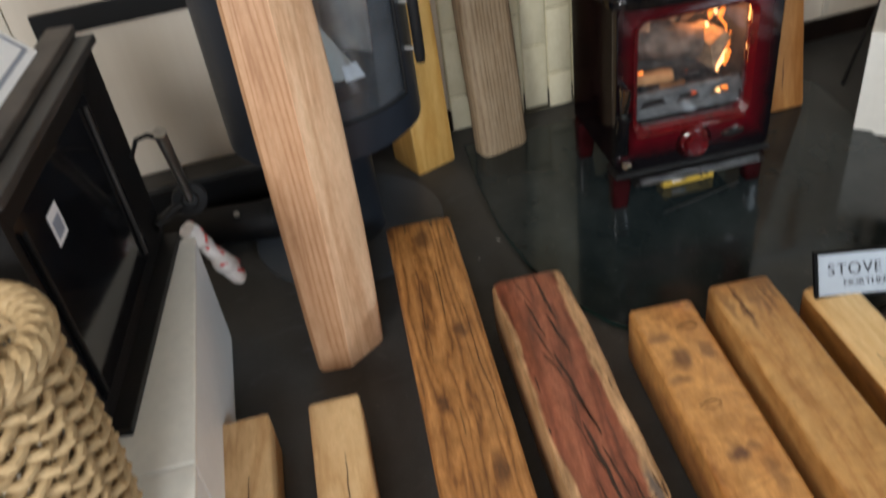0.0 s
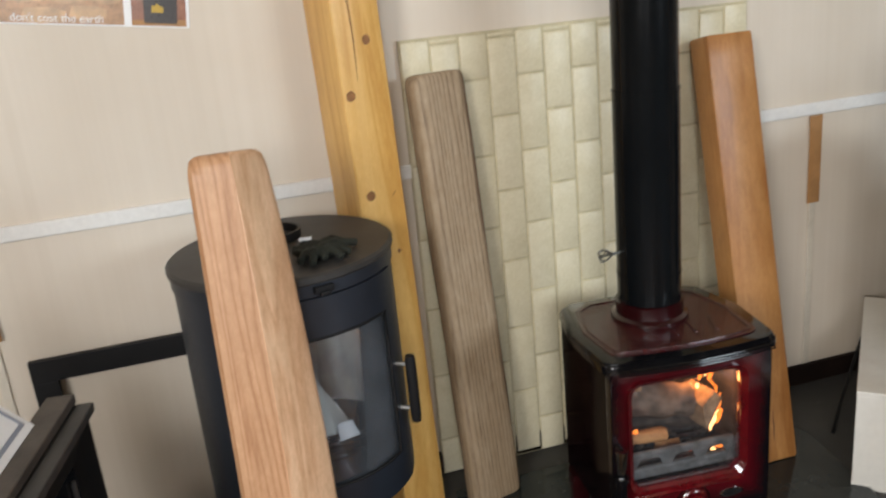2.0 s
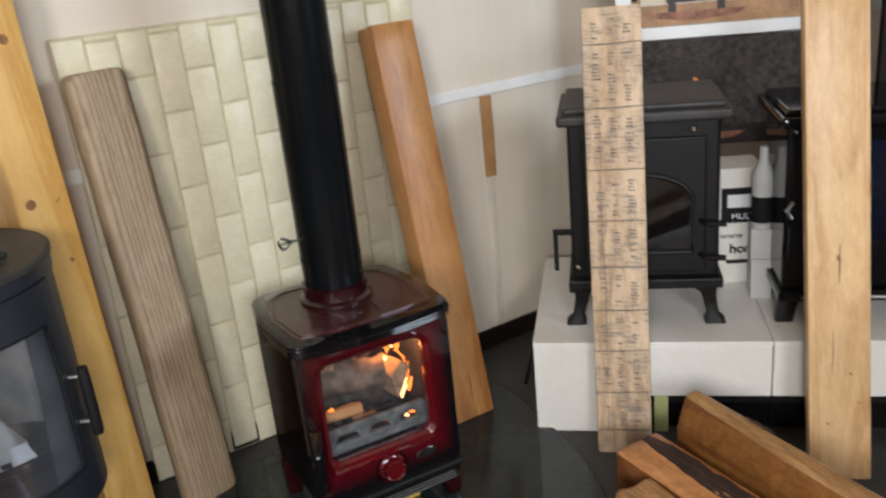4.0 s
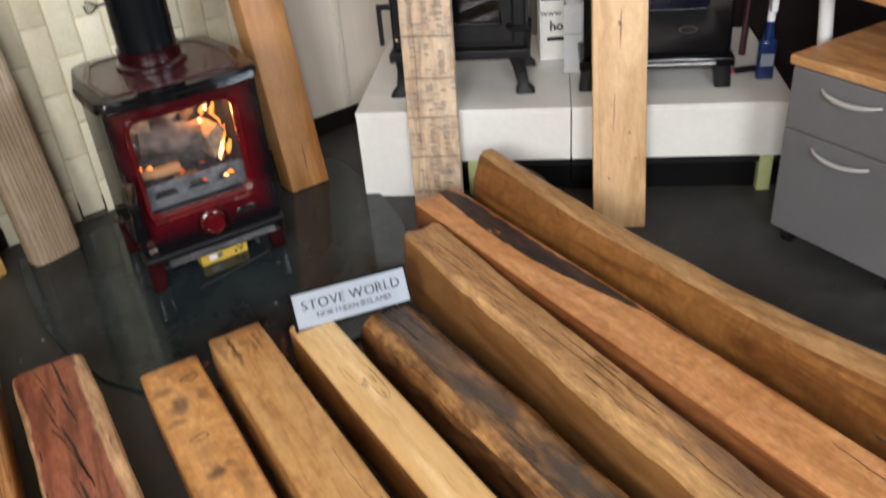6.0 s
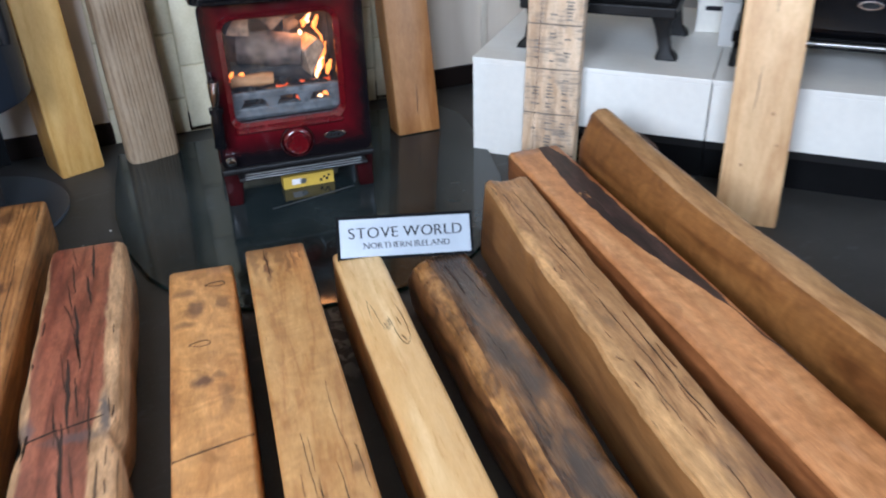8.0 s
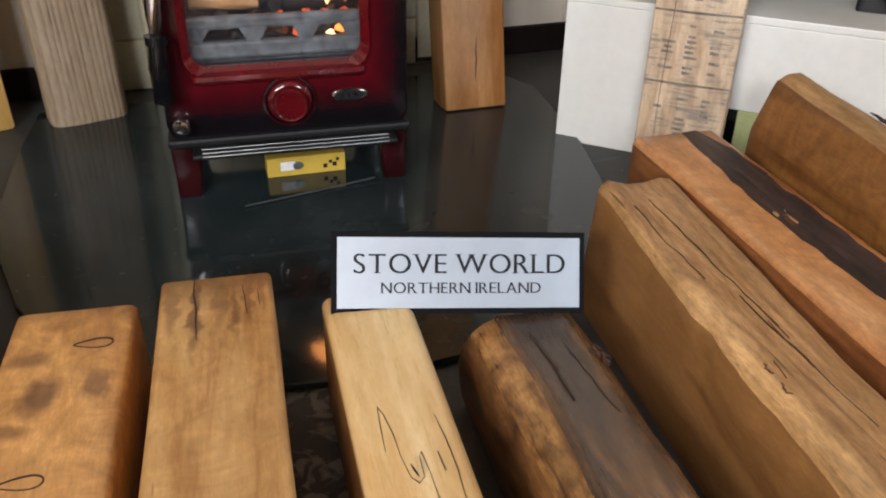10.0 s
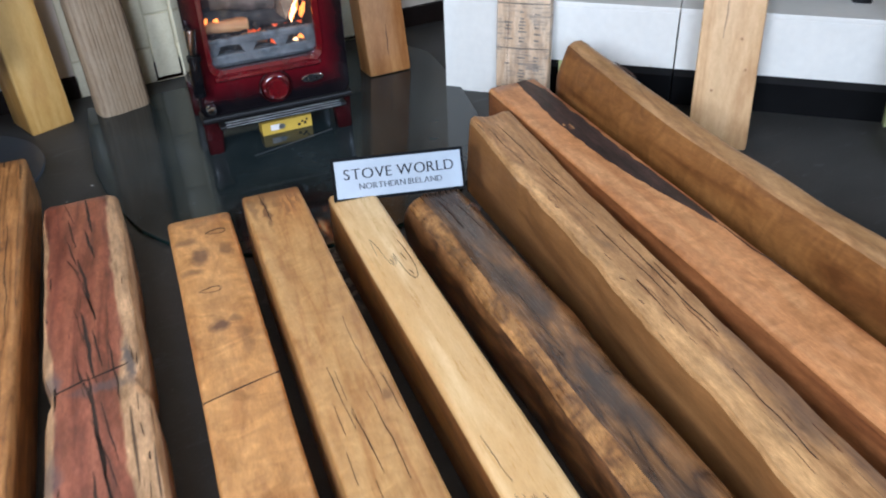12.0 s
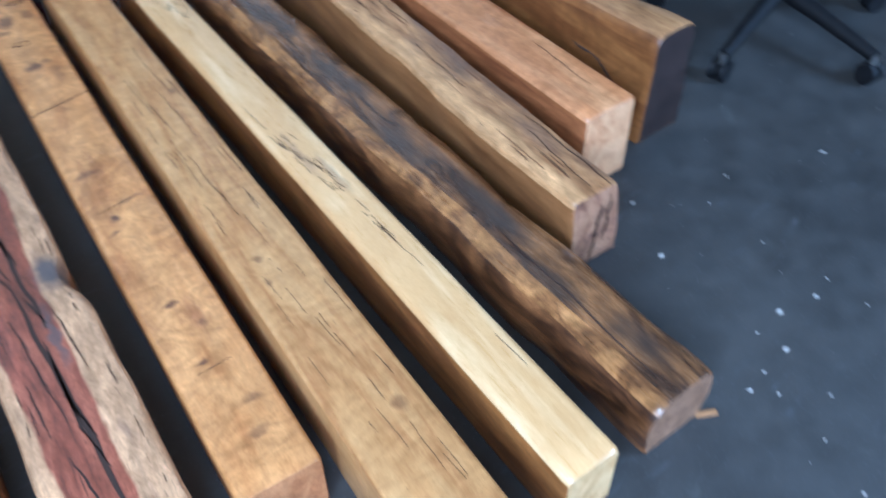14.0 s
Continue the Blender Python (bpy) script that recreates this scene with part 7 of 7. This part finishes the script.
tl_ = thing("black_tool_case", "small flat black and red tool case", "tool", PL @ pose(1.295, 0.26, 0.312, 0, 0, 14))
part("case", box_bm(-0.055, 0.03, -0.012, 0.012, 0, 0.016, 0.003), M_BLACK, tl_)
part("red_tip", box_bm(-0.075, -0.055, -0.008, 0.008, 0.002, 0.014, 0.003), M_TAPERED, tl_)

# poster stand behind the first plinth stove
ps = thing("poster_stand", "white framed stand holding two posters of lit stoves", "poster stand", PL @ pose(0.007, 0.735, 0.0))
part("frame_post", box_bm(0.278, 0.330, 0.0, 0.02, 0.0, 2.05, 0.002), M_WHITE, ps)
part("frame_post", box_bm(1.02, 1.06, 0.0, 0.02, 0.0, 2.05, 0.002), M_WHITE, ps)
for z in (1.100, 1.61, 2.02):
    part("frame_rail", box_bm(0.33, 1.02, 0.0, 0.02, z, z + 0.042, 0.002), M_WHITE, ps)


def stove_poster(x0, x1, z0, z1, mat):
    p = part("poster", box_bm(x0, x1, 0.008, 0.012, z0, z1), mat, ps, "photo print of a lit stove")
    xm, w = x0 + 0.215, 0.20
    part("printed_wall", box_bm(x0 + 0.03, x1 - 0.01, 0.0065, 0.0078, z0 + 0.07, z1 - 0.01), M_POSTER3 if mat is M_POSTER else M_CHAR, p)
    part("printed_hearth", slab([(xm - 0.17, z0 + 0.045), (xm + 0.17, z0 + 0.045), (xm + 0.13, z0 + 0.025), (xm, z0 + 0.012), (xm - 0.13, z0 + 0.025)], 0, 0.001), M_POSTER4, p).matrix_basis = pose(0, 0.0055, 0, 90, 0, 0)
    part("printed_stove", box_bm(xm - w / 2, xm + w / 2, 0.004, 0.0062, z0 + 0.075, z0 + 0.30), M_POSTER2, p)
    part("printed_stove", box_bm(xm - w / 2 - 0.01, xm + w / 2 + 0.01, 0.0036, 0.0058, z0 + 0.295, z0 + 0.315), M_POSTER2, p)
    part("printed_flue", box_bm(xm - 0.02, xm + 0.02, 0.004, 0.0062, z0 + 0.31, z1 - 0.012), M_POSTER2, p)
    for sx in (-1, 1):
        part("printed_leg", box_bm(xm + sx * 0.08 - 0.012, xm + sx * 0.08 + 0.012, 0.004, 0.0062, z0 + 0.045, z0 + 0.075), M_POSTER2, p)
    fl = [(xm - 0.06, z0 + 0.15), (xm + 0.06, z0 + 0.15), (xm + 0.055, z0 + 0.19), (xm + 0.035, z0 + 0.18), (xm + 0.02, z0 + 0.225), (xm - 0.005, z0 + 0.245), (xm - 0.02, z0 + 0.205), (xm - 0.045, z0 + 0.22), (xm - 0.058, z0 + 0.18)]
    part("printed_flame", slab(fl, 0, 0.001), M_FLAMEPRINT, p).matrix_basis = pose(0, 0.0038, 0, 90, 0, 0)
    core = [(xm + (x - xm) * 0.55, z0 + 0.155 + (z - z0 - 0.15) * 0.6) for x, z in fl]
    part("printed_flame", slab(core, 0, 0.0016), M_YELLOW, p).matrix_basis = pose(0, 0.0036, 0, 90, 0, 0)


M_FLAMEPRINT = plain("orange_flame_print", (0.85, 0.28, 0.03), 0.35, vary=0.3, scale=30)
stove_poster(0.332, 1.018, 1.144, 1.608, M_POSTER)
stove_poster(0.332, 1.018, 0.72, 1.098, M_POSTER2)
stove_poster(0.332, 1.018, 1.664, 2.018, M_POSTER)
for k in range(8):
    part("binding_ring", box_bm(0.335, 0.349, 0.001, 0.006, 1.18 + 0.052 * k, 1.205 + 0.052 * k, 0.001), M_BLACK, ps)
tagged(part("dark_partition", box_bm(1.16, 2.9, 0.775, 0.815, 0.0, 2.2), M_DARK), "dark brown partition behind the plinths", "partition", kind="structure").matrix_world = PL

# ---- office corner ----
PM = pose(1.300, -0.980, 0, 0, 0, -95.3)   # x along the front, which looks west; y to the back
ped = thing("drawer_pedestal", "grey steel drawer pedestal on castors with a beech top", "drawer pedestal", PM)
part("carcass", box_bm(0.0, 0.415, 0.0, 0.56, 0.055, 0.545, 0.006), M_PED, ped)
part("top_board", box_bm(-0.008, 0.423, -0.012, 0.57, 0.546, 0.572, 0.004), M_BEECH, ped, "beech laminate top")
for z0, z1, zc in ((0.06, 0.367, 0.337), (0.373, 0.542, 0.505)):
    dw = part("drawer_front", box_bm(0.006, 0.409, -0.010, 0.001, z0, z1, 0.003), M_PED, ped, "grey drawer front")
    bm = bmesh.new()
    pts = [(0.10 + 0.017 * i, -0.012 - 0.022 * math.sin(math.pi * i / 10) ** 0.5, zc - 0.012 * math.sin(math.pi * i / 10)) for i in range(11)]
    o = tube(pts, 0.0075, 10, taper=lambda u: 0.45 + 0.55 * math.sin(math.pi * u))
    part("bow_handle", o, M_HANDLE, dw, "pale curved bow handle", smooth=True)
for x in (0.04, 0.375):
    for y in (0.04, 0.52):
        cs = part("castor", tube([(x - 0.012, y, 0.024), (x + 0.012, y, 0.024)], 0.024, 18), M_BLACK, ped, "black castor", smooth=True)
        part("fork", box_bm(x - 0.014, x + 0.014, y - 0.012, y + 0.012, 0.03, 0.056, 0.003), M_BLACK, cs)

desk = thing("desk", "office desk with a beech top and white metal leg", "desk", pose(1.43, -0.85, 0, 0, 0, -14))
part("desktop", box_bm(0.0, 1.3, -0.75, 0.06, 0.715, 0.74, 0.004), M_BEECH, desk)
part("white_sheet", box_bm(0.02, 0.30, -0.40, 0.03, 0.741, 0.743), M_SHEET, desk)
for x, y in ((0.12, -0.02), (1.22, -0.02), (1.22, -0.70)):
    part("leg", tube([(x + 0.07, y - 0.02, 0.02), (x, y, 0.715)], 0.02, 12), M_RAIL, desk, "white tubular leg", smooth=True)

# five-star base of an office chair
CHX, CHY = 1.27, -1.80
ch = thing("office_chair", "black office chair with a five-star castor base", "office chair", pose(CHX, CHY, 0))
for k in range(5):
    a = radians(119 + 72 * k)
    c, s_ = math.cos(a), math.sin(a)
    arm = part("base_arm", tube([(0.03 * c, 0.03 * s_, 0.115), (0.14 * c, 0.14 * s_, 0.10), (0.318 * c, 0.318 * s_, 0.072)], 0.022, 12, taper=lambda u: 1.2 - 0.5 * u), M_BLACK, ch, smooth=True)
    t = Vector((-s_, c, 0))
    p = Vector((0.318 * c, 0.318 * s_, 0.028))
    for sg in (-1, 1):
        part("castor", tube([p + t * 0.005 * sg, p + t * 0.022 * sg], 0.028, 18), M_BLACK, arm, "twin-wheel black castor", smooth=True)
    part("castor_stem", tube([p + Vector((0, 0, 0.02)), p + Vector((0, 0, 0.05))], 0.011, 10), M_GALV, arm)
part("gas_column", lathe([(0.032, 0.10), (0.03, 0.22), (0.016, 0.222), (0.016, 0.42)], 20), M_BLACK, ch, smooth=True)
part("seat", slab(rrect(0.48, 0.46, 0.09, 5), 0.42, 0.50, 0.025, 3), M_BLACK, ch, smooth=True)
part("back_bar", box_bm(0.20, 0.235, -0.03, 0.03, 0.42, 0.72, 0.004), M_BLACK, ch)
part("backrest", box_bm(0.20, 0.255, -0.21, 0.21, 0.62, 1.02, 0.024, 3), M_BLACK, ch, smooth=True)

# ---- poster on the wall ----
po = thing("wall_poster", "colour poster of hearth scenes, hung askew on the wall", "poster", pose(-1.008, WALL_Y - 0.002, 1.440, 0, 7.5, 0) @ pose(1.008, 0, -1.462))
part("poster_sheet", box_bm(-1.75, -1.008, -0.002, 0.0, 1.462, 2.0), M_SHEET, po)
part("printed_scene", box_bm(-1.74, -1.163, -0.003, -0.0019, 1.466, 1.72), M_POSTER, po)
part("printed_scene", box_bm(-1.145, -1.016, -0.003, -0.0019, 1.466, 1.63), M_POSTER4, po)


def printed(name, pts, level, mat):
    part(name, slab(pts, 0, 0.0005), mat, po).matrix_basis = pose(0, -0.0025 - 0.0006 * level, 0, 90, 0, 0)


# small picture: a dark stove with a hipped top, its lit door, bright panes behind
printed("printed_pane", [(-1.112, 1.566), (-1.088, 1.570), (-1.088, 1.60), (-1.112, 1.596)], 1, M_YELLOW)
printed("printed_pane", [(-1.070, 1.560), (-1.034, 1.560), (-1.034, 1.60), (-1.070, 1.60)], 1, M_POSTER3)
printed("printed_floor", [(-1.145, 1.466), (-1.016, 1.466), (-1.016, 1.482), (-1.145, 1.478)], 1, M_TAN)
printed("printed_stove", [(-1.116, 1.472), (-1.038, 1.472), (-1.036, 1.530), (-1.026, 1.540), (-1.050, 1.572), (-1.062, 1.574), (-1.062, 1.60), (-1.078, 1.60), (-1.078, 1.574), (-1.102, 1.570), (-1.122, 1.538), (-1.116, 1.530)], 2, M_POSTER2)
printed("printed_glow", [(-1.098, 1.498), (-1.070, 1.497), (-1.069, 1.511), (-1.078, 1.514), (-1.084, 1.521), (-1.090, 1.513), (-1.097, 1.516)], 3, M_YELLOW)
M_FLAG = plain("sandy_poster_print", (0.57, 0.36, 0.19), 0.3, vary=0.25, scale=30)
# large picture: red hearth over pale flagstones
printed("printed_hearth", [(-1.74, 1.575), (-1.25, 1.575), (-1.23, 1.59), (-1.23, 1.72), (-1.74, 1.72)], 1, M_POSTER4)
for k, (x, z, w, h) in enumerate(((-1.345, 1.486, 0.052, 0.022), (-1.245, 1.494, 0.044, 0.020), (-1.290, 1.530, 0.046, 0.018), (-1.200, 1.530, 0.034, 0.016), (-1.385, 1.528, 0.044, 0.016), (-1.205, 1.566, 0.034, 0.014))):
    printed("printed_flagstone", [(x - w, z - h * 0.6), (x - w * 0.2, z - h), (x + w * 0.9, z - h * 0.7), (x + w, z + h * 0.4), (x + w * 0.3, z + h * 0.8), (x - w * 0.8, z + h * 0.7)], 1, M_FLAG)
letters("don't cost the earth", 0.026, M_SHEET, po, Matrix.Translation((-1.315, -0.0042, 1.478)) @ up_text)

# ---- litter on the floor ----
bm = bmesh.new()
rs = random.Random(3)
SPECKS = [(0.902, -2.203, 9), (0.361, -2.172, 10), (0.416, -2.419, 10), (0.348, -2.480, 8), (0.273, -2.484, 6), (0.220, -2.491, 7), (0.253, -2.529, 5), (0.504, -2.442, 7), (0.321, -2.590, 5), (0.664, -2.107, 5), (0.437, -2.028, 6), (0.194, -2.733, 6), (0.233, -2.635, 4), (0.55, -2.286, 3), (0.561, -2.432, 4), (0.561, -2.52, 4), (0.563, -2.138, 3), (0.34, -2.421, 4), (-0.534, 0.066, 5), (-0.607, 0.01, 4), (1.025, -1.431, 4), (0.972, -1.556, 4)]
for k in range(80):
    SPECKS.append((rs.uniform(0.15, 1.3) if k < 60 else rs.uniform(-1.0, 1.2), rs.uniform(-2.75, -1.0) if k < 60 else rs.uniform(-3.0, 0.5), rs.uniform(0.5, 1.7)))
for x, y, r in SPECKS:
    r *= 0.48
    n = 7
    a0 = rs.uniform(0, 6)
    pts = [(x + 0.0011 * r * rs.uniform(0.5, 1.5) * math.cos(a0 + 2 * math.pi * k / n) * 1.3, y + 0.0011 * r * rs.uniform(0.5, 1.5) * math.sin(a0 + 2 * math.pi * k / n)) for k in range(n)]
    add_bm(bm, slab(pts, 0.0002, 0.0014))
tagged(part("paint_specks", bm, M_SPECK), "white paint specks and chips on the dark floor", "debris", kind="stuff")
chip = part("wood_chip", box_bm(-0.02, 0.02, -0.005, 0.005, 0, 0.006, 0.001), M_TAN)
chip.matrix_world = pose(0.12, -2.47, 0, 0, 0, -30)
tagged(chip, "small wood chip on the floor by the log", "wood chip")

tagged(part("bent_strip", tube([(0.735, 0.37, 0.006), (0.85, 0.47, 0.04), (1.0, 0.58, 0.13), (1.12, 0.63, 0.30)], 0.006, 8), M_BLACK, None, smooth=True), "thin bent black cable rising behind the plinth", "cable")
